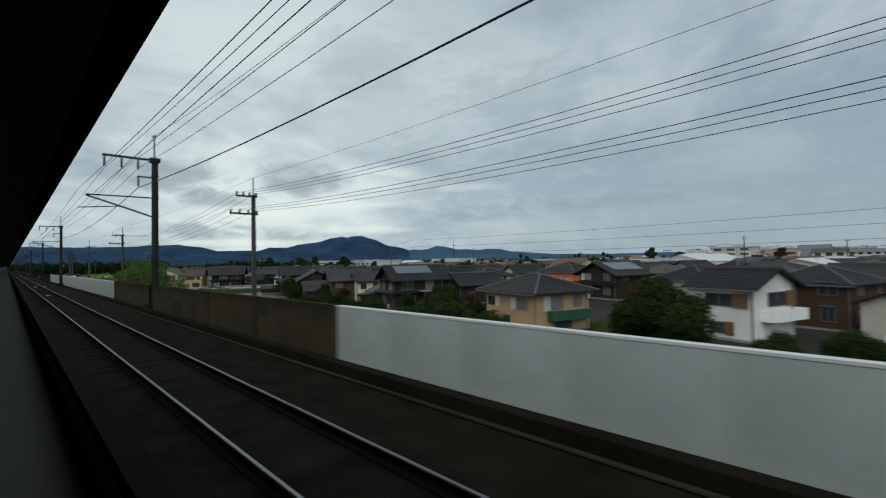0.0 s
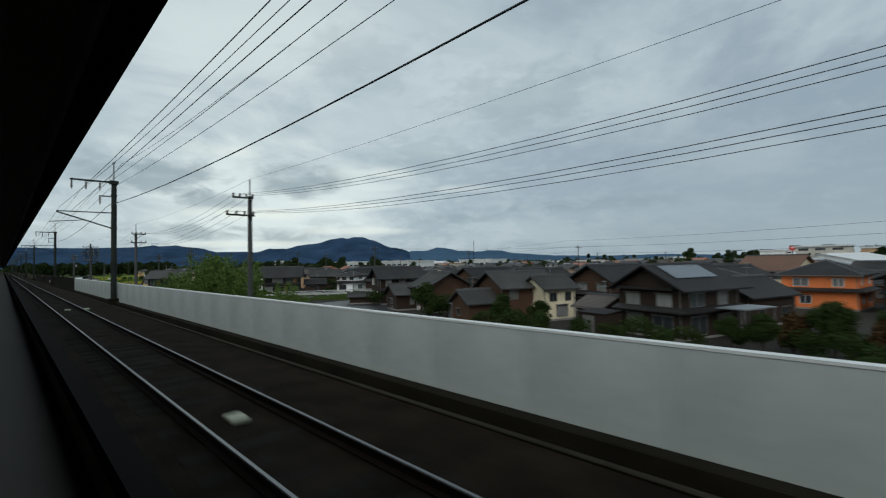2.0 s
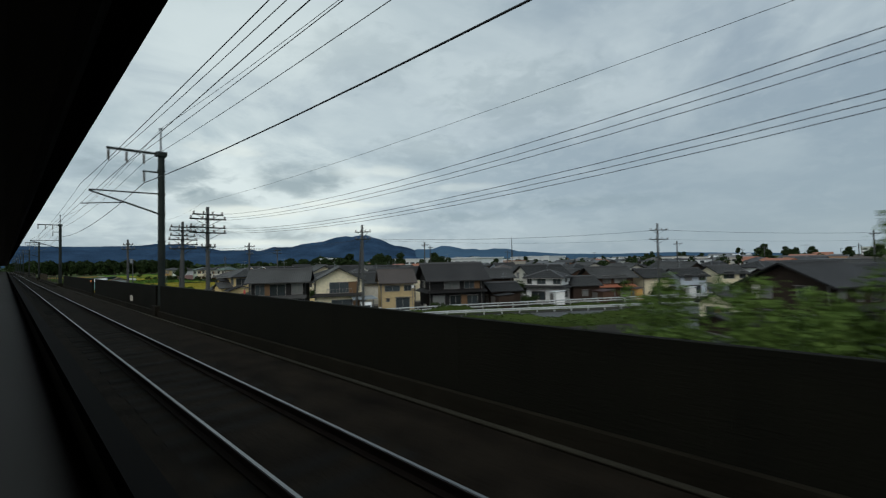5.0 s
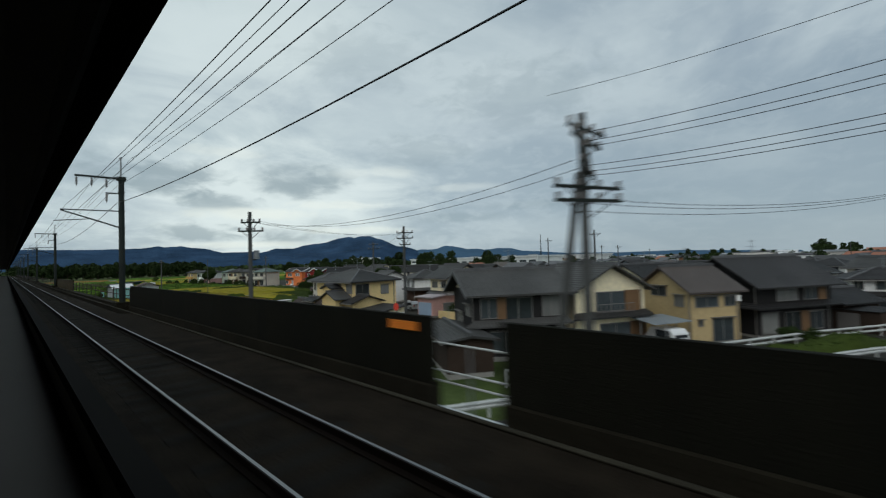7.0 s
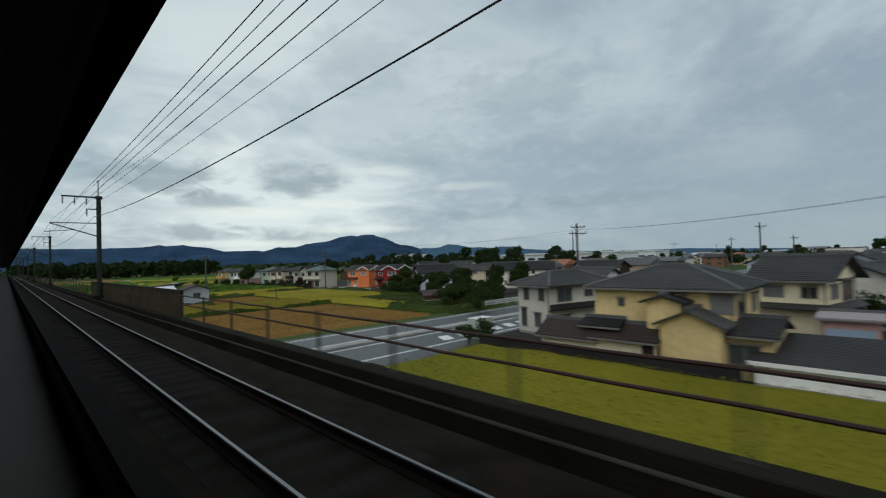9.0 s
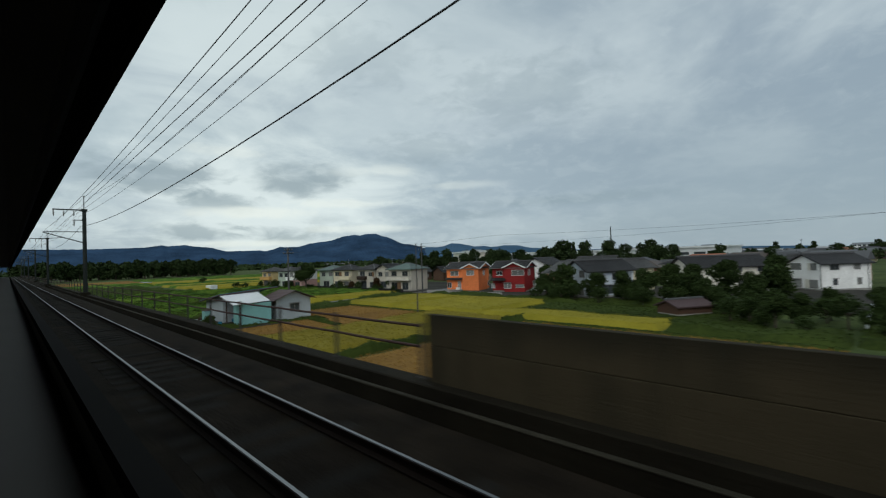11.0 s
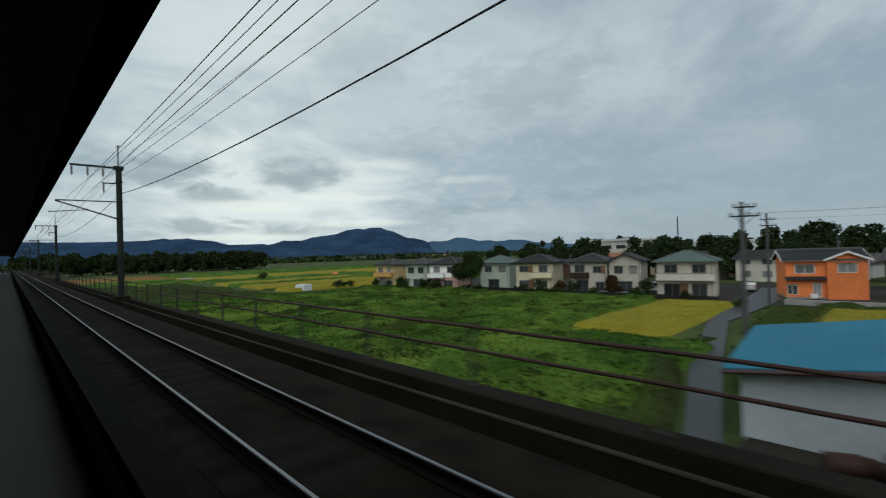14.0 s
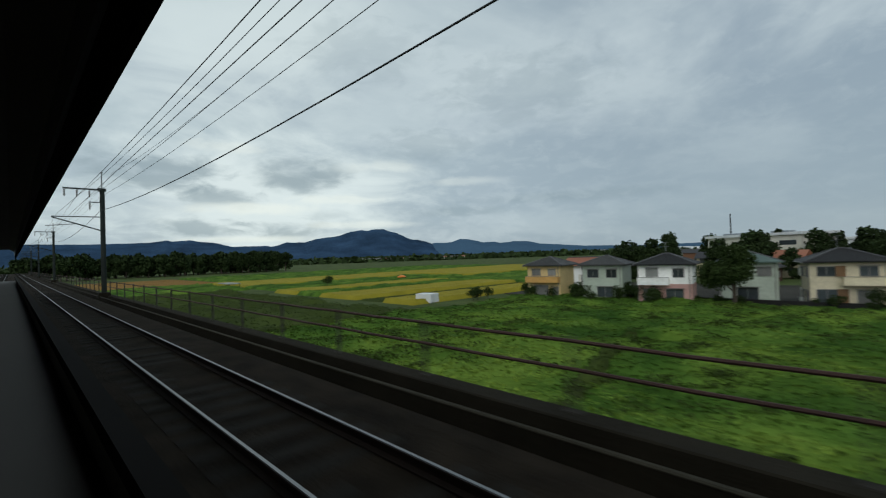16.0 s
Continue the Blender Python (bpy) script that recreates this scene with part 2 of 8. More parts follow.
M = {}
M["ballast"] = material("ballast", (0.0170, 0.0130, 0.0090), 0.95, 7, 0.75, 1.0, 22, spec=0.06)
M["rail"] = material("rail_head", (0.20, 0.205, 0.21), 0.4, 3, 0.1, metal=1.0, stretch=(1, 0.02, 1))
M["rail_rust"] = material("rail_rust", (0.010, 0.0065, 0.005), 0.85, 6, 0.3, 0.3, spec=0.1)
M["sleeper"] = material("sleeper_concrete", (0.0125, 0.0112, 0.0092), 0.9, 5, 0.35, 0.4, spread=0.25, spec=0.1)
M["plate"] = material("beacon_plate", (0.42, 0.43, 0.33), 0.6, 3, 0.15)
M["parapet_brown"] = stained("parapet_weathered", (0.064, 0.052, 0.031), (0.022, 0.021, 0.014), 0.65, top=(1.15, 0.8))
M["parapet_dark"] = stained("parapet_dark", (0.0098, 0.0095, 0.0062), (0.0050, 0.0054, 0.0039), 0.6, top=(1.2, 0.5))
M["panel"] = stained("noise_panel_grey", (0.455, 0.505, 0.50), (0.335, 0.385, 0.38), 0.22, rough=0.5, foot=(0.22, 0.45, (0.50, 0.55, 0.50)), bump=0.05)
M["panel_cap"] = material("panel_cap_white", (0.70, 0.73, 0.72), 0.5, 2, 0.08)
# lighter kerb concrete, a highlight painted on the trough lip
M["kerb"] = material("lip_concrete_lit", (0.036, 0.033, 0.024), 0.9, 2.5, 0.5, 0.6, 25, spec=0.1)
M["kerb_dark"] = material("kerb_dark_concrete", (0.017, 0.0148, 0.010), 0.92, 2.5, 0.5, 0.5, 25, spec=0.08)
M["concrete"] = material("concrete", (0.30, 0.29, 0.27), 0.9, 1.5, 0.25, 0.3)
M["rope"] = material("rusty_cable", (0.044, 0.019, 0.014), 0.75, 12, 0.35, 0.4)
M["post"] = material("fence_post", (0.04, 0.038, 0.033), 0.85, 4, 0.3, 0.2)
M["mast"] = material("mast_steel", (0.024, 0.030, 0.027), 0.75, 3, 0.35, 0.2, spec=0.15)
M["galv"] = material("galvanised_steel", (0.26, 0.28, 0.29), 0.5, 6, 0.25, metal=0.6)
M["insulator"] = material("insulator", (0.16, 0.15, 0.14), 0.35, 6, 0.2)
M["wire"] = material("wire", (0.022, 0.024, 0.027), 0.6, 8, 0.2, metal=0.2)
M["upole"] = material("utility_pole_concrete", (0.068, 0.070, 0.068), 0.85, 3, 0.25, 0.2, spread=0.2)
M["ground"] = material("ground_grass", (0.046, 0.074, 0.020), 0.95, 0.5, 0.4, 0.8, 3, second=(0.082, 0.110, 0.034), spec=0.1)
M["soil"] = material("town_ground", (0.040, 0.038, 0.032), 0.95, 0.4, 0.45, 0.5, 4, spec=0.1)
M["soil_dark"] = material("dark_earth", (0.035, 0.032, 0.026), 0.95, 1.0, 0.4, 0.5, 6, spec=0.1)
M["asphalt"] = material("wet_asphalt", (0.030, 0.031, 0.033), 0.42, 2, 0.35, 0.3, 30, spec=0.4)
M["paint"] = material("road_paint", (0.72, 0.74, 0.74), 0.6, 4, 0.15)
M["rice"] = leaf_material("rice_ripe", (0.245, 0.215, 0.019), (0.30, 0.255, 0.026))
M["rice_front"] = leaf_material("rice_yellow_green", (0.165, 0.155, 0.014), (0.205, 0.185, 0.018))
M["rice_front_base"] = material("rice_yellow_green_mass", (0.150, 0.142, 0.013), 0.9, 0.5, 0.22, 0.8, 9, second=(0.20, 0.18, 0.018), spec=0.05)
M["rice_olive"] = leaf_material("rice_olive", (0.215, 0.176, 0.020), (0.30, 0.245, 0.032))
M["rice_olive_base"] = material("rice_olive_mass", (0.18, 0.148, 0.017), 0.9, 0.9, 0.3, 0.9, 7, second=(0.225, 0.188, 0.028), spec=0.05)
M["rice_base"] = material("rice_mass", (0.225, 0.20, 0.018), 0.9, 1.2, 0.18, 0.8, 9, second=(0.29, 0.245, 0.026), spec=0.1)
M["stubble"] = material("stubble_soil", (0.170, 0.090, 0.022), 0.95, 1.6, 0.3, 0.6, 12, second=(0.28, 0.160, 0.043), ridge=("Y", 0.3, 0.6), spec=0.1, stretch=(0.25, 1, 1))
M["straw"] = leaf_material("straw", (0.23, 0.130, 0.033), (0.32, 0.192, 0.055))
M["grass"] = leaf_material("lush_grass", (0.046, 0.108, 0.015), (0.126, 0.212, 0.031), 0.66, 1.42)
M["grass_base"] = material("grass_mass", (0.040, 0.098, 0.015), 0.95, 1.4, 0.4, 0.25, 5, second=(0.108, 0.198, 0.030), spec=0.03)
for nm in ("grass", "grass_base"):
    broad(M[nm], 0.13, 0.62, 1.32, 0.018)
M["turf"] = material("dull_turf", (0.028, 0.044, 0.010), 0.95, 0.7, 0.35, 0.5, 5, second=(0.056, 0.080, 0.017), spec=0.05)
M["weed"] = leaf_material("bank_weeds", (0.030, 0.054, 0.011), (0.056, 0.084, 0.018))
M["leaf"] = leaf_material("leaves_green", (0.022, 0.040, 0.012), (0.046, 0.074, 0.020))
M["leaf_bright"] = leaf_material("leaves_bamboo", (0.070, 0.125, 0.028), (0.135, 0.205, 0.05))
M["leaf_dark"] = leaf_material("leaves_dark", (0.022, 0.040, 0.014), (0.042, 0.066, 0.022))
M["leaf_red"] = leaf_material("leaves_russet", (0.055, 0.034, 0.017), (0.085, 0.050, 0.022))
M["bark"] = material("bark", (0.07, 0.055, 0.042), 0.9, 8, 0.35, 0.7)
# hill colours carry painted haze: bluer, and paler for the farther range
M["mountain"] = material("mountain_haze_blue", (0.029, 0.058, 0.105), 1.0, 0.02, 0.5, spec=0.0)
M["mountain_far"] = material("far_mountain_haze_blue", (0.055, 0.105, 0.165), 1.0, 0.008, 0.15, spec=0.0)
M["tile"] = material("roof_tile_grey", (0.043, 0.0425, 0.041), 0.6, 1.2, 0.45, 0.2, 10, spread=0.6, spec=0.2, ridge=("X", 0.30, 2.2))
M["tile_dark"] = material("roof_tile_black", (0.0225, 0.0215, 0.0215), 0.6, 1.2, 0.45, 0.2, 10, spread=0.5, spec=0.2, ridge=("X", 0.30, 2.2))
M["tile_brown"] = material("roof_tile_brown", (0.085, 0.068, 0.060), 0.65, 1.2, 0.3, 0.2, 10, spread=0.2, ridge=("X", 0.28, 0.7))
M["tile_plum"] = material("roof_tile_dark_brown", (0.034, 0.024, 0.021), 0.7, 1.2, 0.45, 0.2, 10, spec=0.2, ridge=("X", 0.28, 0.7))
M["tile_rust"] = material("roof_tile_rust", (0.150, 0.080, 0.052), 0.7, 1.2, 0.25, 0.2, 10, ridge=("X", 0.28, 0.7))
M["tile_green"] = material("roof_tile_green", (0.075, 0.115, 0.100), 0.6, 1.2, 0.25, 0.2, 10, spread=0.2, ridge=("X", 0.28, 0.7))
M["tile_red"] = material("roof_tile_red", (0.32, 0.12, 0.07), 0.7, 1.2, 0.25, 0.2, 10, spread=0.2)
M["ridge"] = material("roof_ridge", (0.085, 0.087, 0.09), 0.6, 3, 0.25, 0.2, spread=0.2)
M["metal_blue"] = material("blue_sheet_roof", (0.008, 0.150, 0.235), 0.7, 1.5, 0.2, 0.1, 5, ridge=("Y", 0.4, 0.6))
M["metal_white"] = material("white_sheet", (0.66, 0.68, 0.68), 0.5, 1.5, 0.12, ridge=("Y", 0.3, 0.3))
M["metal_brown"] = material("brown_sheet_roof", (0.062, 0.036, 0.036), 0.7, 1.5, 0.2, ridge=("X", 0.4, 0.5))
M["metal_pink"] = material("pale_pink_sheet", (0.34, 0.29, 0.30), 0.5, 1.5, 0.15, ridge=("Y", 0.3, 0.3))
M["metal_grey"] = material("grey_sheet", (0.22, 0.25, 0.27), 0.55, 1.5, 0.2, ridge=("Y", 0.2, 0.4))
M["black_sheet"] = material("black_sheet", (0.018, 0.020, 0.020), 0.6, 3, 0.3)
M["hut_sheet"] = material("pale_blue_grey_sheet", (0.40, 0.45, 0.47), 0.6, 1.2, 0.2, ridge=("Y", 0.2, 0.25))
M["teal"] = material("teal_sheet", (0.22, 0.46, 0.44), 0.55, 1.5, 0.15, ridge=("Y", 0.2, 0.3))
for nm, c in {"cream": (0.72, 0.64, 0.45), "yellow": (0.64, 0.49, 0.24), "white": (0.80, 0.79, 0.75), "beige": (0.52, 0.345, 0.20), "tan": (0.42, 0.32, 0.17),
              "greywhite": (0.60, 0.57, 0.49), "orange": (0.74, 0.21, 0.07), "red": (0.27, 0.024, 0.024), "pink": (0.50, 0.30, 0.27), "wood": (0.046, 0.031, 0.023),
              "black": (0.025, 0.024, 0.024), "brown": (0.098, 0.055, 0.036), "paleblue": (0.42, 0.47, 0.52), "palegreen": (0.42, 0.48, 0.40), "ochre": (0.52, 0.30, 0.10), "stone": (0.42, 0.395, 0.33), "sand": (0.56, 0.50, 0.36)}.items():
    M["w_" + nm] = material("wall_" + nm, tuple(min(0.82, q * (0.86 if max(c) < 0.2 else 1.04)) for q in c), 0.85, 0.9, 0.26, 0.15, 14, spread=0.14, spec=0.2)
M["trim"] = material("white_trim", (0.74, 0.74, 0.72), 0.6, 3, 0.1)
M["frame"] = material("window_frame", (0.20, 0.19, 0.18), 0.45, 3, 0.15, metal=0.3)
M["frame_white"] = material("window_frame_white", (0.70, 0.70, 0.68), 0.5, 3, 0.1)
M["pane"] = window_glass("window_pane", (0.045, 0.055, 0.06))
M["curtain"] = material("curtained_pane", (0.22, 0.225, 0.215), 0.25, 2, 0.2, spread=0.45, spec=0.6, ridge=("Y", 0.2, 0.2))
M["shutter"] = material("shutter", (0.62, 0.60, 0.52), 0.6, 2, 0.1)
M["shutter_wood"] = material("shutter_wood", (0.17, 0.095, 0.045), 0.7, 4, 0.2)
M["solar"] = material("solar_panel", (0.10, 0.125, 0.15), 0.22, 1, 0.15, spec=0.9, ridge=("X", 0.5, 0.2))
M["green_rail"] = material("green_balcony", (0.02, 0.10, 0.06), 0.6, 2, 0.2)
M["car_white"] = material("car_white", (0.72, 0.73, 0.73), 0.25, 1, 0.05, spec=0.7)
M["car_silver"] = material("car_silver", (0.45, 0.47, 0.49), 0.3, 1, 0.05, metal=0.5, spec=0.7)
M["car_glass"] = material("car_glass", (0.03, 0.035, 0.04), 0.08, 1, 0.1, spec=0.9)
M["rubber"] = material("rubber", (0.02, 0.02, 0.02), 0.85, 4, 0.2)
M["tail"] = material("tail_lamp", (0.35, 0.02, 0.02), 0.3, 2, 0.1)
M["guard"] = material("guard_rail_white", (0.50, 0.52, 0.51), 0.5, 3, 0.15)
M["wet_plate"] = material("wet_steel_plate", (0.42, 0.44, 0.44), 0.3, 2, 0.2, spec=0.6)
M["blue_wall"] = material("blue_shutter", (0.28, 0.38, 0.50), 0.6, 2, 0.12)
M["red_sign"] = material("red_sign", (0.72, 0.06, 0.04), 0.5, 2, 0.05)
M["orange_plate"] = material("orange_plate", (0.75, 0.22, 0.03), 0.5, 2, 0.1)
M["shell"] = material("train_lining", (0.10, 0.085, 0.07), 0.6, 2, 0.15, 0.1)
M["alu"] = material("window_aluminium", (0.30, 0.31, 0.30), 0.38, 3, 0.12, metal=0.75, stretch=(1, 0.05, 1))
M["gasket"] = material("black_gasket", (0.012, 0.011, 0.010), 0.9, 4, 0.2, spec=0.05)
M["body_paint"] = material("train_paint", (0.012, 0.011, 0.010), 0.9, 1, 0.08, spec=0.05)


def island_material(name, stops, rough):
    """A flat-coloured mass whose loose pieces each take one of several colours."""
    mt = material(name, stops[0], rough, 0.8, 0.15, spec=0.2)
    nt = mt.node_tree
    geo, ramp = nt.nodes.new("ShaderNodeNewGeometry"), nt.nodes.new("ShaderNodeValToRGB")
    ramp.color_ramp.interpolation = "CONSTANT"
    while len(ramp.color_ramp.elements) < len(stops):
        ramp.color_ramp.elements.new(0.5)
    for i, c in enumerate(stops):
        ramp.color_ramp.elements[i].position, ramp.color_ramp.elements[i].color = i / len(stops), (*c, 1)
    nt.links.new(geo.outputs["Random Per Island"], ramp.inputs[0])
    nt.links.new(ramp.outputs[0], nt.nodes["Principled BSDF"].inputs["Base Color"])
    return mt


M["far_wall"] = island_material("far_walls", [(0.62, 0.62, 0.60), (0.5, 0.44, 0.3), (0.12, 0.08, 0.05), (0.46, 0.46, 0.44), (0.45, 0.33, 0.24), (0.08, 0.06, 0.05), (0.55, 0.55, 0.53), (0.2, 0.1, 0.06)], 0.85)
M["far_pale"] = island_material("far_pale_walls", [(0.66, 0.66, 0.64), (0.52, 0.50, 0.46), (0.72, 0.73, 0.73), (0.44, 0.40, 0.34), (0.60, 0.61, 0.62), (0.40, 0.25, 0.17), (0.68, 0.66, 0.60)], 0.8)
M["far_pale_roof"] = island_material("far_pale_roofs", [(0.60, 0.61, 0.62), (0.10, 0.105, 0.11), (0.34, 0.35, 0.36), (0.30, 0.13, 0.08), (0.16, 0.17, 0.18), (0.62, 0.63, 0.63), (0.07, 0.07, 0.075)], 0.6)
M["far_roof"] = island_material("far_roofs", [(0.06, 0.062, 0.065), (0.035, 0.035, 0.037), (0.085, 0.085, 0.088), (0.05, 0.05, 0.05), (0.08, 0.065, 0.055), (0.045, 0.046, 0.05), (0.3, 0.12, 0.07), (0.11, 0.115, 0.12), (0.04, 0.04, 0.042)], 0.55)

# ---- small builders ----
def mesh_of(bm, name):
    me = bpy.data.meshes.new(name)
    bm.normal_update()
    bm.to_mesh(me)
    bm.free()
    return me


def box(bm, x0, x1, y0, y1, z0, z1):
    v = [bm.verts.new((x, y, z)) for z in (z0, z1) for y in (y0, y1) for x in (x0, x1)]
    for f in ((0, 2, 3, 1), (4, 5, 7, 6), (0, 1, 5, 4), (2, 6, 7, 3), (0, 4, 6, 2), (1, 3, 7, 5)):
        bm.faces.new([v[i] for i in f])


def boxes(*list_of):
    bm = bmesh.new()
    for b in list_of:
        box(bm, *b)
    return bm


def solid(bm, pts, faces):
    v = [bm.verts.new(p) for p in pts]
    for f in faces:
        bm.faces.new([v[i] for i in f])


def slab(bm, quad, thick):
    """A plate with the quad as its top, counter-clockwise from above."""
    lo = [(x, y, z - thick) for x, y, z in quad]
    n = len(quad)
    solid(bm, list(quad) + lo, [tuple(range(n)), tuple(range(2 * n - 1, n - 1, -1))] + [(i + n, (i + 1) % n + n, (i + 1) % n, i) for i in range(n)])


def tube(bm, p, q, r0, r1=None, n=8):
    """A tapered round bar from p to q."""
    r1 = r0 if r1 is None else r1
    p, q = Vector(p), Vector(q)
    d = (q - p).normalized()
    a = d.cross(Vector((0, 0, 1)) if abs(d.z) < 0.9 else Vector((1, 0, 0))).normalized()
    b = d.cross(a)
    ring = [[bm.verts.new(c + (a * math.cos(t) + b * math.sin(t)) * r) for t in (2 * math.pi * i / n for i in range(n))] for c, r in ((p, r0), (q, r1))]
    for i in range(n):
        j = (i + 1) % n
        bm.faces.new((ring[0][i], ring[0][j], ring[1][j], ring[1][i]))
    bm.faces.new(ring[0][::-1])
    bm.faces.new(ring[1])


def extrude_y(bm, profile, y0, y1):
    """A prism along y of a closed profile of (x, z)."""
    n = len(profile)
    solid(bm, [(x, y0, z) for x, z in profile] + [(x, y1, z) for x, z in profile],
          [tuple(range(n)), tuple(range(2 * n - 1, n - 1, -1))] + [(i, i + n, (i + 1) % n + n, (i + 1) % n) for i in range(n)])


def put(name, data, mat, parent=None, label="", m=None):
    if isinstance(data, bmesh.types.BMesh):
        bmesh.ops.recalc_face_normals(data, faces=data.faces)
        data = mesh_of(data, name)
    if mat is not None and not data.materials:
        data.materials.append(mat)
    ob = new(name, data)
    if parent is not None:
        ob.parent = parent
    if m is not None:
        ob.matrix_basis = m
    if label:
        ob["label"] = label
    return ob


def part(name, data, mat, parent, label="", m=None):
    return put(name, data, mat, parent, label, m)


def thing(name, m, label, category, group="", kind=""):
    ob = new(name)
    ob.empty_display_size = 0.3
    ob.matrix_basis = m
    return tagged(ob, label, category, group, kind)


def setting(name, data, mat, label):
    return tagged(put(name, data, mat), label, name.split("_")[0], kind="structure")


def quads_mesh(name, centers, ups, sides):
    """Many loose quads from arrays of centres and half-edges."""
    n = len(centers)
    v = np.stack([centers - sides - ups, centers + sides - ups, centers + sides + ups, centers - sides + ups], 1).reshape(-1, 3)
    me = bpy.data.meshes.new(name)
    me.vertices.add(4 * n)
    me.vertices.foreach_set("co", v.ravel())
    me.loops.add(4 * n)
    me.loops.foreach_set("vertex_index", np.arange(4 * n, dtype=np.int32))
    me.polygons.add(n)
    me.polygons.foreach_set("loop_start", np.arange(0, 4 * n, 4, dtype=np.int32))
    me.update(calc_edges=True)
    return me


def leaves(rng, centers, size, flat=0.0):
    n = len(centers)
    a = rng.normal(size=(n, 3))
    a[:, 2] *= 1 - flat
    a /= np.linalg.norm(a, axis=1)[:, None]
    b = np.cross(a, rng.normal(size=(n, 3)))
    b /= np.linalg.norm(b, axis=1)[:, None]
    s = size * rng.uniform(0.6, 1.4, (n, 1))
    return a * s, b * s * 0.6


GROUND = -5.7
RAIL_X = (1.88, 3.012)
TRACK2 = 2.446
TRACK1 = TRACK2 - 3.85
Y_START, Y_END = -40.0, 640.0

# ---- ground, viaduct, tracks ----
def grid_mesh(name, x0, x1, y0, y1, nx, ny, height):
    xs, ys = np.linspace(x0, x1, nx + 1), np.linspace(y0, y1, ny + 1)
    gx, gy = np.meshgrid(xs, ys)
    gz = height(gx, gy)
    v = np.stack([gx, gy, gz], -1).reshape(-1, 3)
    i = (np.arange(ny)[:, None] * (nx + 1) + np.arange(nx)[None]).ravel()
    f = np.stack([i, i + 1, i + nx + 2, i + nx + 1], 1)
    me = bpy.data.meshes.new(name)
    me.from_pydata(v.tolist(), [], f.tolist())
    me.polygons.foreach_set("use_smooth", [True] * len(f))
    return me


setting("ground", grid_mesh("ground", -4000, 4200, -3000, 4700, 16, 16, lambda x, y: 0 * x + GROUND - 0.12), M["ground"], "flat grassy plain reaching to the hills")

deck = bmesh.new()
extrude_y(deck, [(-4.2, -0.62), (5.75, -0.62), (5.75, -1.25), (4.6, -1.45), (-3.2, -1.45), (-4.2, -1.25)], Y_START, Y_END)
for gx in (-2.4, 0.4, 3.2):
    box(deck, gx - 0.35, gx + 0.35, Y_START, Y_END, -2.3, -1.45)
viaduct = tagged(put("viaduct", deck, M["concrete"]), "grey concrete railway viaduct on square piers", "viaduct", kind="structure")
pier_bm = bmesh.new()
box(pier_bm, -0.6, 0.6, -0.6, 0.6, GROUND - 0.3, -2.6)
pier_me = mesh_of(pier_bm, "pier")
pier_me.materials.append(M["concrete"])
cap_me = mesh_of(boxes((-3.0, 4.0, -0.7, 0.7, -2.75, -2.3)), "pier_cap")
cap_me.materials.append(M["concrete"])
y = Y_START + 4
while y < Y_END:
    part("pier_cap", cap_me, None, viaduct, m=pose(0, y, 0))
    for gx in (-2.2, 3.0):
        part("pier", pier_me, None, viaduct, m=pose(gx, y, 0))
    y += 12.5

bed = bmesh.new()
extrude_y(bed, [(-3.9, -0.62), (4.9, -0.62), (4.9, -0.5), (4.66, -0.48), (4.645, -0.175), (4.2, -0.16), (1.0, -0.175), (0.55, -0.3), (0.1, -0.175), (-3.0, -0.175)], Y_START, 178.0)
extrude_y(bed, [(-3.9, -0.62), (4.9, -0.62), (4.9, -0.55), (4.42, -0.52), (4.22, -0.2), (3.9, -0.16), (1.0, -0.175), (0.55, -0.3), (0.1, -0.175), (-3.0, -0.175)], 178.0, Y_END)
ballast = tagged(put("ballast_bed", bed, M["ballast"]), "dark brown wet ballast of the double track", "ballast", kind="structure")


def rail_profile(x):
    return [(x - 0.0635, -0.153), (x + 0.0635, -0.153), (x + 0.0635, -0.14), (x + 0.009, -0.115), (x + 0.009, -0.04), (x + 0.032, -0.03), (x + 0.032, -0.012), (x - 0.032, -0.012),
            (x - 0.032, -0.03), (x - 0.009, -0.04), (x - 0.009, -0.115), (x - 0.0635, -0.14)]


for nm, centre, lab in (("track", TRACK2, "neighbouring track with polished steel rails on concrete sleepers"), ("track", TRACK1, "train's own track with steel rails on concrete sleepers")):
    track = thing(nm, pose(0, 0, 0), lab, "track", kind="structure")
    for sx in (-0.566, 0.566):
        x = centre + sx
        bm = bmesh.new()
        extrude_y(bm, rail_profile(x), Y_START, Y_END)
        web = part("rail", bm, M["rail_rust"], track)
        bm = bmesh.new()
        extrude_y(bm, [(x - 0.022, -0.0125), (x + 0.022, -0.0125), (x + 0.019, 0.0), (x - 0.019, 0.0)], Y_START, Y_END)
        part("running_surface", bm, M["rail"], web, "polished bright rail head")

# parapets, kerbs and cable fence along the outer edge of the deck
WALL = 5.4
kerb = bmesh.new()
for ya, yb, xi in ((Y_START, 104.0, 5.17), (104.0, 154.1, 5.34), (155.7, 182.85, 5.34), (182.85, Y_END, 5.17)):
    extrude_y(kerb, [(xi, -0.62), (5.62, -0.62), (5.62, -0.12), (5.58, -0.10), (xi + 0.03, -0.10), (xi, -0.12)], ya, yb)
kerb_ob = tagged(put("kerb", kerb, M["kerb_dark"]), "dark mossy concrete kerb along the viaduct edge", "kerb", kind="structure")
# trough body in the dark kerb tone, standing in for its shaded face
duct = bmesh.new()
extrude_y(duct, [(4.66, -0.62), (4.73, -0.62), (4.73, -0.16), (4.66, -0.16)], Y_START, Y_END)
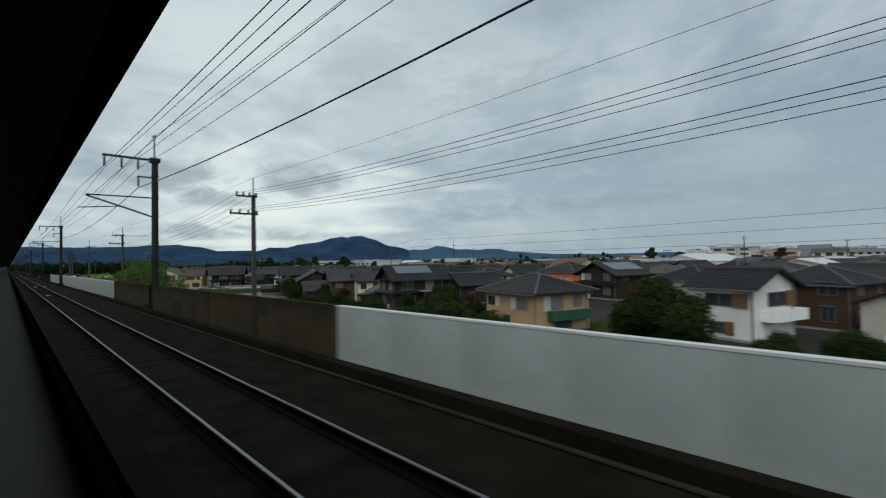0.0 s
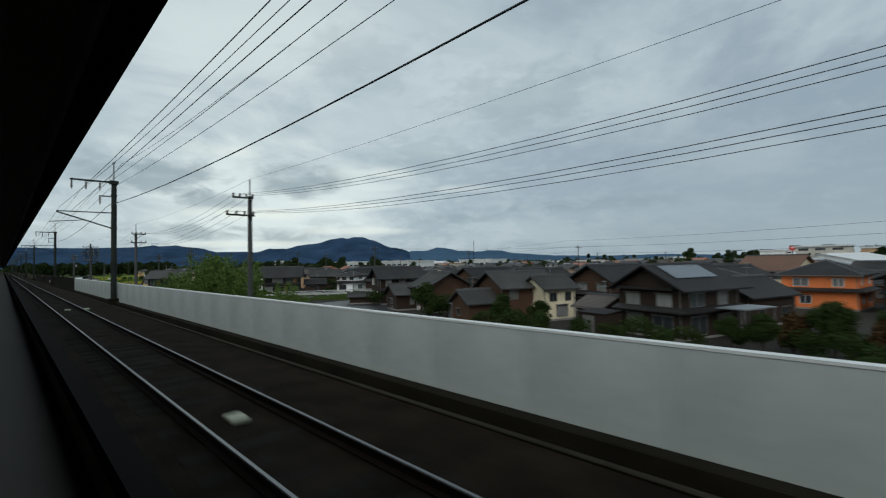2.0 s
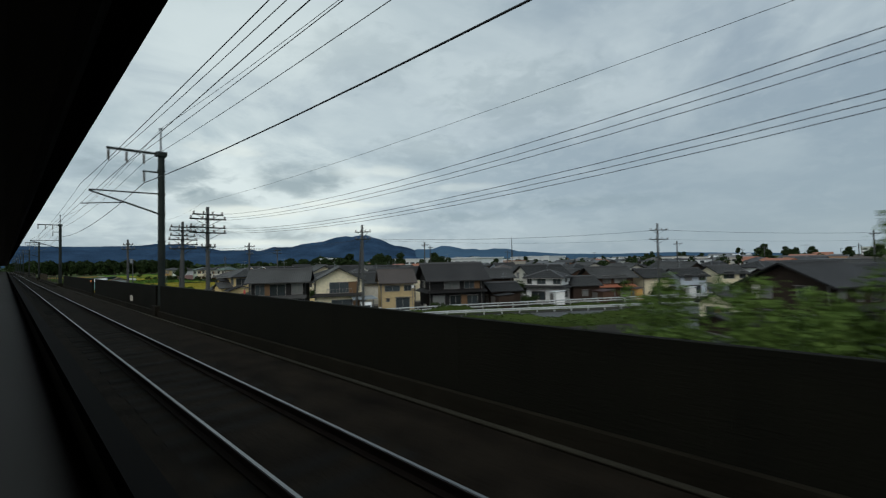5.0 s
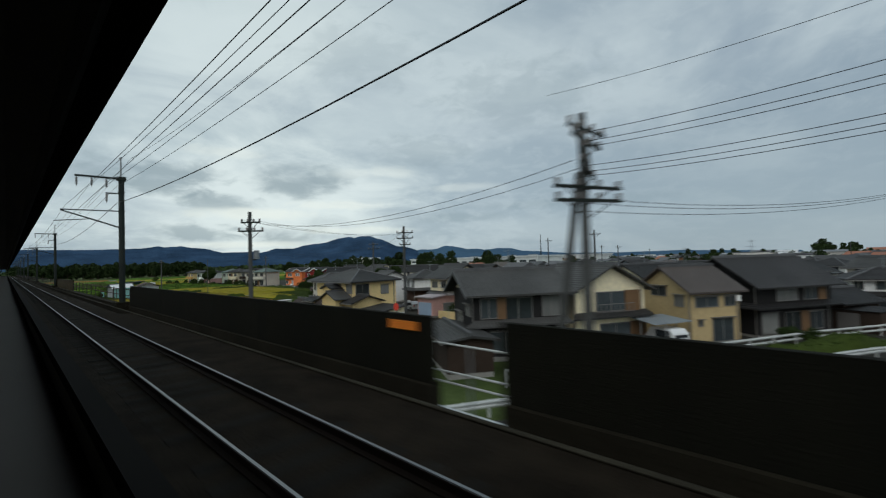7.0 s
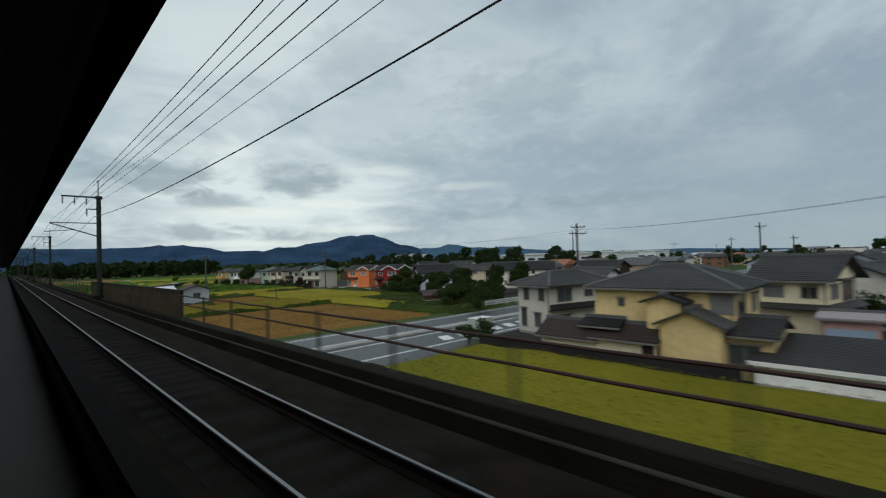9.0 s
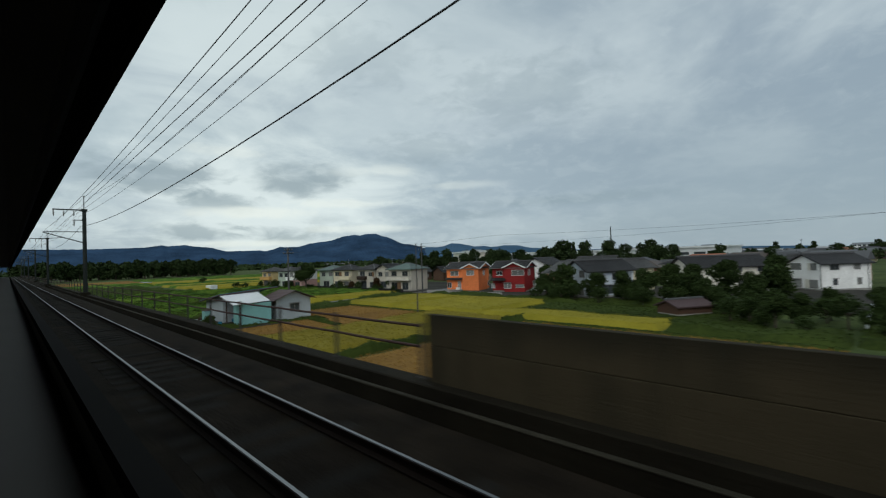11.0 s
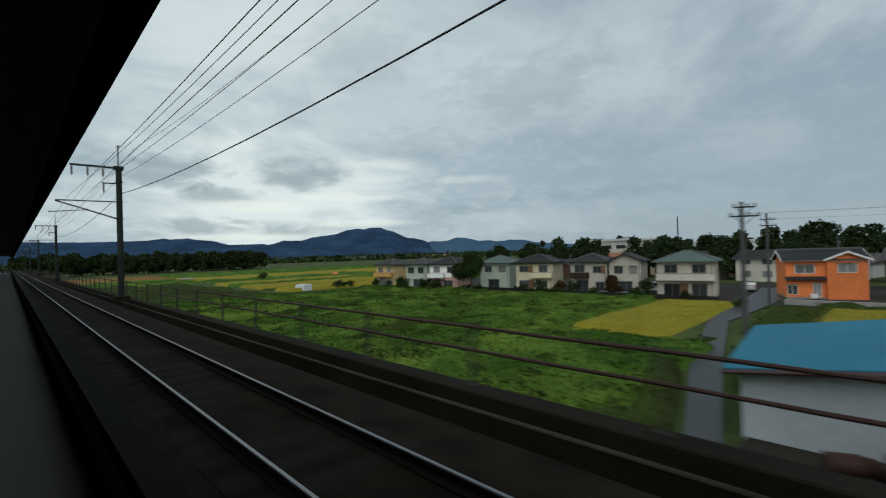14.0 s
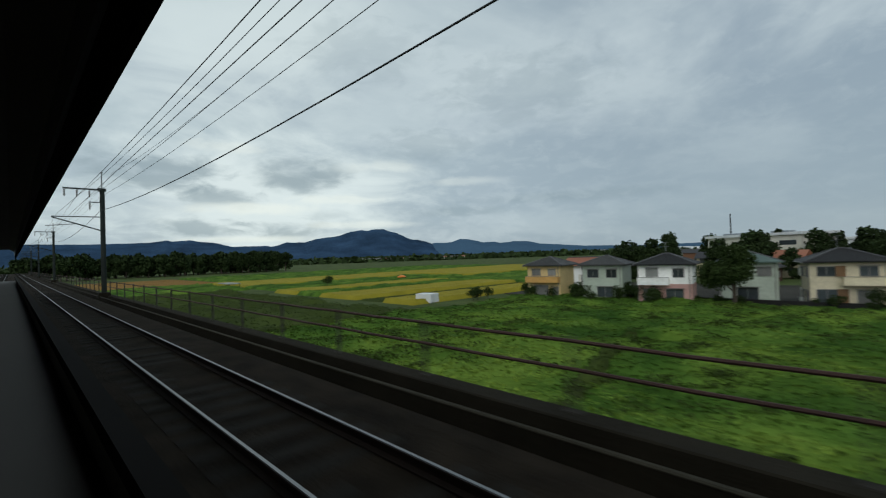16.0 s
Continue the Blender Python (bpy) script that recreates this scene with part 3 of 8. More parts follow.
trough = tagged(put("cable_trough", duct, M["kerb_dark"]), "weathered concrete cable trough edge beside the ballast, dark for its shaded face", "cable trough", kind="structure")
# lip in the lighter tone, a painted highlight along the lit edge
lip = bmesh.new()
extrude_y(lip, [(4.65, -0.159), (4.74, -0.159), (4.74, -0.142), (4.725, -0.13), (4.67, -0.13), (4.65, -0.145)], Y_START, Y_END)
part("lip", lip, M["kerb"], trough, "concrete lip in a lighter tone for its lit edge")


def parapet(name, y0, y1, step, mat, top, label, joint=None, cap=None):
    """A run of wall panels from y0 to y1 standing on the kerb."""
    run = thing(name, pose(0, y0, 0), label, "parapet", kind="structure")
    n = max(1, round((y1 - y0) / step))
    w = (y1 - y0) / n
    bands = ((-0.11, joint - 0.003), (joint + 0.003, top)) if joint else ((-0.11, top),)
    for z0, z1 in bands:
        bm = bmesh.new()
        box(bm, WALL, WALL + 0.13, 0.006, w - 0.006, z0, z1)
        bmesh.ops.bevel(bm, geom=bm.edges[:], offset=0.006, segments=1, affect="EDGES")
        me = mesh_of(bm, "panel")
        me.materials.append(mat)
        for i in range(n):
            part("panel", me, None, run, m=pose(0, i * w, 0))
    core = boxes((WALL + 0.02, WALL + 0.11, 0.0, y1 - y0, -0.11, top - 0.03))
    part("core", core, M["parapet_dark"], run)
    if cap:
        part("cap", boxes((WALL - 0.008, WALL + 0.14, 0, y1 - y0, top, top + 0.035)), cap, run, "white coping strip")
    return run


parapet("parapet_1", -30.0, 9.0, 2.0, M["panel"], 1.08, "smooth pale grey noise panels with a white coping", cap=M["panel_cap"])
parapet("parapet_2", 9.0, 27.0, 4.5, M["parapet_brown"], 1.12, "weathered brown concrete parapet panels in two courses", joint=0.55)
parapet("parapet_3", 28.0, 38.8, 4.5, M["parapet_brown"], 1.12, "weathered brown concrete parapet panels in two courses", joint=0.55)
parapet("parapet_4", 38.8, 104.0, 2.0, M["panel"], 1.08, "smooth pale grey noise panels with a white coping", cap=M["panel_cap"])
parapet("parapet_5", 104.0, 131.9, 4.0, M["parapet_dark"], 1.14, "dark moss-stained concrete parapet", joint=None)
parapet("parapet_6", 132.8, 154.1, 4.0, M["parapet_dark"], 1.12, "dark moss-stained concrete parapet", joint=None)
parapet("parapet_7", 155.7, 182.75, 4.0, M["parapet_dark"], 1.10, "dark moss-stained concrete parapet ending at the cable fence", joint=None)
parapet("parapet_8", 215.5, 244.0, 4.0, M["parapet_brown"], 1.10, "brown stained concrete parapet between cable fences", joint=0.55)


def cable_fence(name, y0, y1):
    run = thing(name, pose(0, 0, 0), "low fence of two rusty cables on thin grey posts", "cable fence", kind="structure")
    post_me = mesh_of(boxes((-0.03, 0.03, -0.022, 0.022, -0.11, 0.93), (-0.06, 0.06, -0.06, 0.06, -0.11, -0.08)), "post")
    post_me.materials.append(M["post"])
    n = round((y1 - y0) / 3.0)
    for i in range(n + 1):
        part("post", post_me, None, run, m=pose(WALL + 0.05, y0 + (y1 - y0) * i / n, 0))
    for z in (0.88, 0.50):
        bm = bmesh.new()
        for i in range(n):
            a, b = y0 + (y1 - y0) * i / n, y0 + (y1 - y0) * (i + 1) / n
            mid = (a + b) / 2
            tube(bm, (WALL - 0.01, a, z), (WALL - 0.01, mid, z - 0.012), 0.028, n=6)
            tube(bm, (WALL - 0.01, mid, z - 0.012), (WALL - 0.01, b, z), 0.028, n=6)
        part("cable", bm, M["rope"], run, "twisted rust-brown steel cable")


cable_fence("fence_1", 182.95, 215.4)
cable_fence("fence_2", 244.2, 600.0)

# hills
def ridge_line(name, mat, dist, profile, label, rough, seed):
    """A range of hills: its skyline as (azimuth, elevation) in degrees from the middle of the line, roughened."""
    pa, pe = zip(*profile)
    az = np.linspace(pa[0], pa[-1], 900)
    prof = np.interp(az, pa, pe)
    prof = np.convolve(np.pad(prof, 3, mode="edge"), np.hanning(7) / np.hanning(7).sum(), "valid")
    prof = prof + [rough * noise.fractal(Vector((a * 0.9 + seed, seed, 0)), 0.9, 2.1, 5) for a in az]
    verts, faces = [], []
    rows = 14
    for k in range(rows):
        f = k / (rows - 1)
        d = dist * (0.80 + 0.20 * f)
        for a, e in zip(az, prof):
            r = radians(a)
            bump = 1 + 0.16 * (1 - f) * noise.fractal(Vector((a * 0.9, k * 0.45, seed)), 1.0, 2.0, 4)
            hgt = (d * math.tan(radians(max(0.1, e))) + 7.8) * (f ** 0.8) * bump
            verts.append((d * math.sin(r), d * math.cos(r) + 175, GROUND - 0.5 + hgt))
    n = len(az)
    for k in range(rows - 1):
        for i in range(n - 1):
            faces.append((k * n + i, k * n + i + 1, (k + 1) * n + i + 1, (k + 1) * n + i))
    me = bpy.data.meshes.new(name)
    me.from_pydata(verts, [], faces)
    me.polygons.foreach_set("use_smooth", [True] * len(faces))
    return tagged(put(name, me, mat), label, "mountain", kind="structure")


# both ranges take their haze from the base colour
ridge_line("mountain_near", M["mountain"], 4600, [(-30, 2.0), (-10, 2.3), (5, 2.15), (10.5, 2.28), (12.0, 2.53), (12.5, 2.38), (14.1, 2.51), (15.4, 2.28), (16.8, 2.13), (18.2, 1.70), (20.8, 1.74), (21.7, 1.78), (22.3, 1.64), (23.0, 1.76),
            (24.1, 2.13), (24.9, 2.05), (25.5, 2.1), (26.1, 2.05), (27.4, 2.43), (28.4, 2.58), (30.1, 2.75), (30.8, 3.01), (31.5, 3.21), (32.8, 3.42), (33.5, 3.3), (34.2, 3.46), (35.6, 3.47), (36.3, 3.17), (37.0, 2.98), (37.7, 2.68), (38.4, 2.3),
            (39.1, 2.07), (39.8, 2.02), (40.5, 1.85), (41.2, 1.62), (41.9, 1.24), (42.6, 0.79), (44, 0.2)], "forested hills in dark haze-blue under the cloud", 0.035, 4.2)
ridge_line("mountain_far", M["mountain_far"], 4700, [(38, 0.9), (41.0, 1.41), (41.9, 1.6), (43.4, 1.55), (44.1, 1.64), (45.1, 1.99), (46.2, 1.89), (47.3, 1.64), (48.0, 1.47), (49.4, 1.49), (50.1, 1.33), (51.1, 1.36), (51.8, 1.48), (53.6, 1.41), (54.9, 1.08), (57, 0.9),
            (60.2, 0.62), (66.7, 0.45), (73, 0.5), (78, 0.3), (84, 0.1)], "hills farther off in pale haze-blue", 0.03, 9.1)

# ---- houses ----
WINDOW_CACHE = {}


def window_meshes(w, h):
    key = (round(w, 2), round(h, 2))
    if key not in WINDOW_CACHE:
        t = 0.07
        fr = mesh_of(boxes((-0.06, 0.03, -w / 2, w / 2, 0, t), (-0.06, 0.03, -w / 2, w / 2, h - t, h), (-0.06, 0.03, -w / 2, -w / 2 + t, t, h - t), (-0.06, 0.03, w / 2 - t, w / 2, t, h - t),
                           (-0.045, 0.03, -t / 2, t / 2, t, h - t)), "window")
        pn = mesh_of(boxes((-0.02, 0.02, -w / 2 + t, -t / 2, t, h - t), (-0.03, 0.01, t / 2, w / 2 - t, t, h - t)), "pane")
        hood = mesh_of(boxes((-0.28, 0.0, -w / 2 - 0.1, w / 2 + 0.1, h + 0.06, h + 0.12)), "hood")
        shut = mesh_of(boxes((-0.14, 0.0, -w / 4, w / 4, -0.04, h + 0.04)), "shutter_case")
        hood.materials.append(M["frame"])
        WINDOW_CACHE[key] = fr, pn, hood, shut
    return WINDOW_CACHE[key]


VARIANTS = {}


def with_material(me, mat):
    """The mesh with that material, one copy for each pair."""
    key = (me.name, mat.name)
    if key not in VARIANTS:
        c = me.copy()
        c.materials.clear()
        c.materials.append(mat)
        VARIANTS[key] = c
    return VARIANTS[key]


def add_window(house, m, w, h, style="g", frame="frame"):
    fr, pn, hood, shut = window_meshes(w, h)
    win = part("window", with_material(fr, M[frame]), None, house, m=m)
    pane_mat = {"g": "pane", "c": "curtain", "s": "pane", "S": "curtain", "w": "pane"}[style]
    part("pane", with_material(pn, M[pane_mat]), None, win)
    if style in "sSw":
        part("shutter", with_material(shut, M["shutter_wood" if style == "w" else "shutter"]), None, win, "", pose(0, (-1 if style != "S" else 1) * w * 0.72, 0))
    if style in "gc":
        part("hood", hood, None, win)
    return win


def roof_parts(house, w, d, z, rtype, over, pitch, mat, ridge_mat, x0=0.0, yc=0.0, trim=None):
    """A roof over the rectangle x0..x0+d, yc-w/2..yc+w/2 with its eaves at z; one part a slope."""
    xa, xb, ya, yb = x0 - over, x0 + d + over, yc - w / 2 - over, yc + w / 2 + over
    xm, t = x0 + d / 2, 0.16

    def slope(quad):
        bm = bmesh.new()
        slab(bm, quad, t)
        return part("roof_slope", bm, mat, house)

    if rtype == "y":
        zr = z + (d / 2 + over) * pitch - over * pitch * 0.2
        z0 = z - over * pitch * 0.6
        slope([(xa, ya, z0), (xm, ya, zr), (xm, yb, zr), (xa, yb, z0)][::-1])
        slope([(xm, ya, zr), (xb, ya, z0), (xb, yb, z0), (xm, yb, zr)][::-1])
        bm = boxes((xm - 0.14, xm + 0.14, ya, yb, zr - 0.08, zr + 0.17))
        part("ridge", bm, ridge_mat, house)
        if trim:
            for yy in (ya - 0.03, yb + 0.03):
                bm = bmesh.new()
                slab(bm, [(xa, yy - 0.03, z0), (xm, yy - 0.03, zr), (xm, yy + 0.03, zr), (xa, yy + 0.03, z0)][::-1], 0.26)
                slab(bm, [(xm, yy - 0.03, zr), (xb, yy - 0.03, z0), (xb, yy + 0.03, z0), (xm, yy + 0.03, zr)][::-1], 0.26)
                part("barge_board", bm, trim, house)
    elif rtype == "x":
        ym = yc
        zr = z + (w / 2 + over) * pitch - over * pitch * 0.2
        z0 = z - over * pitch * 0.6
        slope([(xa, ya, z0), (xb, ya, z0), (xb, ym, zr), (xa, ym, zr)])
        slope([(xa, ym, zr), (xb, ym, zr), (xb, yb, z0), (xa, yb, z0)])
        part("ridge", boxes((xa, xb, ym - 0.14, ym + 0.14, zr - 0.08, zr + 0.17)), ridge_mat, house)
        if trim:
            bm = bmesh.new()
            xx = xa - 0.03
            slab(bm, [(xx - 0.03, ya, z0), (xx + 0.03, ya, z0), (xx + 0.03, ym, zr), (xx - 0.03, ym, zr)], 0.26)
            slab(bm, [(xx - 0.03, ym, zr), (xx + 0.03, ym, zr), (xx + 0.03, yb, z0), (xx - 0.03, yb, z0)], 0.26)
            part("barge_board", bm, trim, house)
    else:
        z0 = z - over * pitch * 0.6
        half = min(w, d) / 2 + over
        zr = z0 + half * pitch
        if w >= d:
            r0, r1 = (xm, ya + half, zr), (xm, yb - half + 1e-3, zr)
            slope([(xa, yb, z0), (xa, ya, z0), r0, r1])
            slope([(xb, ya, z0), (xb, yb, z0), r1, r0])
            slope([(xa, ya, z0), (xb, ya, z0), r0])
            slope([(xb, yb, z0), (xa, yb, z0), r1])
            bm = boxes((xm - 0.12, xm + 0.12, r0[1], r1[1], zr - 0.06, zr + 0.13))
            for c, r in (((xa, ya, z0), r0), ((xb, ya, z0), r0), ((xa, yb, z0), r1), ((xb, yb, z0), r1)):
                tube(bm, c, r, 0.11, n=6)
            part("ridge", bm, ridge_mat, house)
        else:
            r0, r1 = (xa + half, yc, zr), (xb - half + 1e-3, yc, zr)
            slope([(xa, ya, z0), (xb, ya, z0), r1, r0])
            slope([(xb, yb, z0), (xa, yb, z0), r0, r1])
            slope([(xa, yb, z0), (xa, ya, z0), r0])
            slope([(xb, ya, z0), (xb, yb, z0), r1])
            bm = boxes((r0[0], r1[0], yc - 0.12, yc + 0.12, zr - 0.06, zr + 0.13))
            for c, r in (((xa, ya, z0), r0), ((xa, yb, z0), r0), ((xb, ya, z0), r1), ((xb, yb, z0), r1)):
                tube(bm, c, r, 0.11, n=6)
            part("ridge", bm, ridge_mat, house)
    # gutter along the front
    if rtype != "x":
        part("gutter", boxes((xa - 0.1, xa + 0.02, ya, yb, z0 - 0.2, z0 - 0.08)), M["frame"], house)
    return zr


def body_mesh(w, d, z0, z, rtype, pitch, x0=0.0, yc=0.0):
    bm = bmesh.new()
    ya, yb, xb = yc - w / 2, yc + w / 2, x0 + d
    if rtype == "y":
        zr = z + d / 2 * pitch
        extrude_y(bm, [(x0, z0), (xb, z0), (xb, z), (x0 + d / 2, zr), (x0, z)], ya, yb)
    elif rtype == "x":
        zr = z + w / 2 * pitch
        pts = [(ya, z0), (yb, z0), (yb, z), (yc, zr), (ya, z)]
        n = 5
        solid(bm, [(x0, a, b) for a, b in pts] + [(xb, a, b) for a, b in pts], [tuple(range(n)), tuple(range(2 * n - 1, n - 1, -1))] + [(i, i + n, (i + 1) % n + n, (i + 1) % n) for i in range(n)])
    else:
        box(bm, x0, xb, ya, yb, z0, z)
    return bm


def skirt_roof(house, w, d, z, depth, mat, faces="fs", x0=0.0, yc=0.0, y_from=None, y_to=None):
    """A pent roof over the ground floor, on the front (f) and the near side (s)."""
    ya, yb = (yc - w / 2 if y_from is None else y_from), (yc + w / 2 if y_to is None else y_to)
    e, rise = depth, depth * 0.42
    if "f" in faces:
        lo = ya - (e if "s" in faces else 0.2)
        bm = bmesh.new()
        slab(bm, [(x0 - e, yb + 0.2, z), (x0 - e, lo, z), (x0, ya - (0 if "s" in faces else 0.2), z + rise), (x0, yb + 0.2, z + rise)], 0.13)
        part("pent_roof", bm, mat, house)
    if "s" in faces:
        bm = bmesh.new()
        slab(bm, [(x0 - e, ya - e, z), (x0 + d + 0.2, ya - e, z), (x0 + d + 0.2, ya, z + rise), (x0, ya, z + rise)], 0.13)
        part("pent_roof", bm, mat, house)


def balcony(house, y0, y1, z, mat, depth=0.95, high=1.05, x0=0.0):
    bm = boxes((x0 - depth, x0 - depth + 0.1, y0, y1, z, z + high), (x0 - depth + 0.1, x0 - 0.003, y0, y0 + 0.1, z, z + high), (x0 - depth + 0.1, x0 - 0.003, y1 - 0.1, y1, z, z + high), (x0 - depth + 0.1, x0 - 0.003, y0 + 0.1, y1 - 0.1, z, z + 0.14))
    b = part("balcony", bm, mat, house)
    part("hand_rail", boxes((x0 - depth - 0.03, x0 - depth + 0.13, y0 - 0.02, y1 + 0.02, z + high, z + high + 0.07)), M["frame"], b)
    return b


RNG = random.Random(11)


def house(label, X, y0, y1, d, wall, roof, rtype="y", eave=5.5, pitch=0.42, over=0.55, rot=0, skirt="", front=None, side=None, balc=None, lower=None, trim=None, name="house", group="houses", base=GROUND, wstyles="ggcS", frame="frame", ridge="ridge", annex=None, solar=False, pent=None):
    w = y1 - y0
    hs = thing(name, pose(X, (y0 + y1) / 2, base, 0, 0, rot), label, "house" if name == "house" else name.replace("_", " "), group)
    wm, rm = M["w_" + wall], M[roof]
    if lower:
        part("lower_wall", boxes((0, d, -w / 2, w / 2, 0.25, 2.8)), M["w_" + lower], hs)
        part("wall", body_mesh(w, d, 2.8, eave, rtype, pitch), wm, hs)
    else:
        part("wall", body_mesh(w, d, 0.25, eave, rtype, pitch), wm, hs)
    part("footing", boxes((0.03, d - 0.03, -w / 2 + 0.03, w / 2 - 0.03, -0.4, 0.25)), M["concrete"], hs)
    zr = roof_parts(hs, w, d, eave, rtype, over, pitch, rm, M[ridge], trim=M[trim] if trim else None)
    if skirt:
        skirt_roof(hs, w, d, 2.75, 0.9, M[pent] if pent else rm, skirt)
    floors = [0.9, 3.55] if eave > 4.5 else [0.9]
    if front is None:
        front = []
        for z in floors:
            n = max(1, int(w / 3.1))
            for i in range(n):
                u = (i + 0.5) / n * w - w / 2 + RNG.uniform(-0.3, 0.3)
                front.append((u, z if z > 1 or RNG.random() < 0.5 else 0.35, RNG.choice((1.2, 1.7, 1.7, 2.4)) if w > 5 else 1.2, 1.25 if z > 1 else 1.5, RNG.choice(wstyles)))
    for u, z, ww, hh, st in front:
        add_window(hs, pose(-0.005, u, z), ww, hh, st, frame)
    if side is None:
        side = []
        for z in floors:
            n = max(1, int(d / 3.6))
            for i in range(n):
                if RNG.random() < 0.8:
                    side.append(((i + 0.5) / n * d + RNG.uniform(-0.3, 0.3), z, RNG.choice((0.8, 1.2, 1.7)), 1.1, RNG.choice("ggc")))
    for u, z, ww, hh, st in side:
        add_window(hs, pose(u, -w / 2 - 0.005, z, 0, 0, 90), ww, hh, st, frame)
    extras = random.Random(int(X * 7 + y0 * 13))
    if extras.random() < 0.6 and name == "house":
        bm = bmesh.new()
        ax, ay = (d / 2, extras.uniform(-0.3, 0.3) * w) if rtype == "y" else (d * extras.uniform(0.35, 0.65), 0)
        tube(bm, (ax, ay, zr - 0.2), (ax, ay, zr + 1.7), 0.025, n=5)
        for k in range(5):
            z = zr + 1.0 + (k % 2) * 0.55
            tube(bm, (ax - 0.4 + 0.2 * k, ay - 0.35, z), (ax - 0.4 + 0.2 * k, ay + 0.35, z), 0.012, n=4)
        tube(bm, (ax - 0.5, ay, zr + 1.0), (ax + 0.5, ay, zr + 1.0), 0.012, n=4)
        tube(bm, (ax - 0.5, ay, zr + 1.55), (ax + 0.5, ay, zr + 1.55), 0.012, n=4)
        part("antenna", bm, M["galv"], hs, "thin roof antenna")
    if eave > 3 and name == "house":
        yy = extras.uniform(-0.35, 0.35) * w
        part("air_conditioner", boxes((-0.42, -0.1, yy - 0.4, yy + 0.4, 0.15, 0.75)), M["w_white"], hs, "pale outdoor air conditioner")
        part("downpipe", boxes((-0.1, -0.02, -w / 2 + 0.1, -w / 2 + 0.18, 0.1, eave - 0.1)), M["frame"], hs)
        part("downpipe", boxes((d * 0.94, d * 0.94 + 0.08, -w / 2 - 0.1, -w / 2 - 0.02, 0.1, eave - 0.1)), M["frame"], hs)
    if balc:
        a, b, bm_mat = balc
        balcony(hs, a * w - w / 2, b * w - w / 2, 2.7, M[bm_mat])
    if solar:
        bm = bmesh.new()
        half = (d if rtype == "y" else w) / 2 + over
        z0 = eave - over * pitch * 0.6
        zz = lambda q: z0 + (q + over) / half * (zr - z0) + 0.12
        if rtype == "y":
            slab(bm, [(0.3, w * 0.42, zz(0.3)), (0.3, -w * 0.38, zz(0.3)), (d * 0.42, -w * 0.38, zz(d * 0.42)), (d * 0.42, w * 0.42, zz(d * 0.42))], 0.06)
        else:
            slab(bm, [(0.8, -w / 2 + 1.0, zz(1.0)), (d * 0.8, -w / 2 + 1.0, zz(1.0)), (d * 0.8, -w * 0.06, zz(w * 0.44)), (0.8, -w * 0.06, zz(w * 0.44))], 0.06)
        part("solar_panel", bm, M["solar"], hs, "glossy blue-grey solar panels")
    return hs


def annex_of(hs, x0, yc, w, d, eave, wall, roof, rtype="y", pitch=0.36, over=0.4):
    """A lower wing of the same house."""
    part("wing_wall", body_mesh(w, d, 0.0, eave, rtype, pitch, x0, yc), M["w_" + wall], hs)
    roof_parts(hs, w, d, eave, rtype, over, pitch, M[roof], M["ridge"], x0, yc)


def gable_wing(hs, yc, w, x0, d, eave, wall, roof, trim=None, pitch=0.4, windows=(), frame="frame", base=0.0):
    """A wing with its gable to the front, standing out from the main body."""
    part("wing_wall", body_mesh(w, d, base, eave, "x", pitch, x0, yc), M["w_" + wall], hs)
    roof_parts(hs, w, d, eave, "x", 0.4, pitch, M[roof], M["ridge"], x0, yc, M[trim] if trim else None)
    for u, z, ww, hh, st in windows:
        add_window(hs, pose(x0 - 0.005, yc + u, z), ww, hh, st, frame)


def corner_house(label, cx, cy, rot, w, d, wall, roof, rtype="y", **kw):
    """A turned house, set by the corner between its front (w long) and its near side (d long)."""
    r = radians(rot)
    return house(label, cx - math.sin(r) * w / 2, cy + math.cos(r) * w / 2 - w / 2, cy + math.cos(r) * w / 2 + w / 2, d, wall, roof, rtype, rot=rot, **kw)


# the district beside the white and brown parapets
hs = corner_house("beige two-storey house with a dark hipped roof and green balcony", 38.4, 25.65, -17, 9.2, 7.2, "beige", "tile_dark", "hip", eave=4.5, pitch=0.40, over=0.9,
                  front=[(3.4, 2.5, 1.7, 1.1, "s"), (-2.2, 2.4, 1.9, 1.2, "S"), (0.5, 0.4, 1.2, 1.2, "g")], side=[(2.6, 2.4, 1.8, 1.5, "S"), (5.6, 2.6, 1.2, 1.2, "c"), (3.5, 0.4, 2.4, 1.6, "g")])
bal = part("balcony", boxes((1.4, 6.6, -5.6, -5.5, 1.4, 2.4), (1.4, 1.5, -5.5, -4.61, 1.4, 2.4), (6.5, 6.6, -5.5, -4.61, 1.4, 2.4), (1.5, 6.5, -5.5, -4.61, 1.4, 1.52)), M["green_rail"], hs, "dark green balcony")
part("hand_rail", boxes((1.35, 6.65, -5.63, -5.47, 2.4, 2.46)), M["frame"], bal)
hs = corner_house("dark timber house with solar panels on its tiled roof", 44.6, 56.6, -18, 7.2, 9.0, "wood", "tile_dark", "x", eave=5.0, pitch=0.50, over=0.9, skirt="fs", solar=True,
                  front=[(-1.8, 3.1, 1.7, 1.2, "c"), (1.8, 3.1, 1.7, 1.2, "c"), (-1.6, 0.5, 2.2, 1.7, "g"), (1.6, 0.5, 2.0, 1.7, "c")], side=[(2.2, 3.1, 2.2, 1.3, "g"), (6.2, 3.1, 1.6, 1.3, "c"), (2.4, 0.4, 2.4, 1.8, "g"), (6.4, 0.4, 2.2, 1.8, "c")])
part("gable_roof", boxes((-0.85, 0.05, -3.2, 3.2, 4.75, 4.9)), M["tile"], hs, "pent roof across the gable")
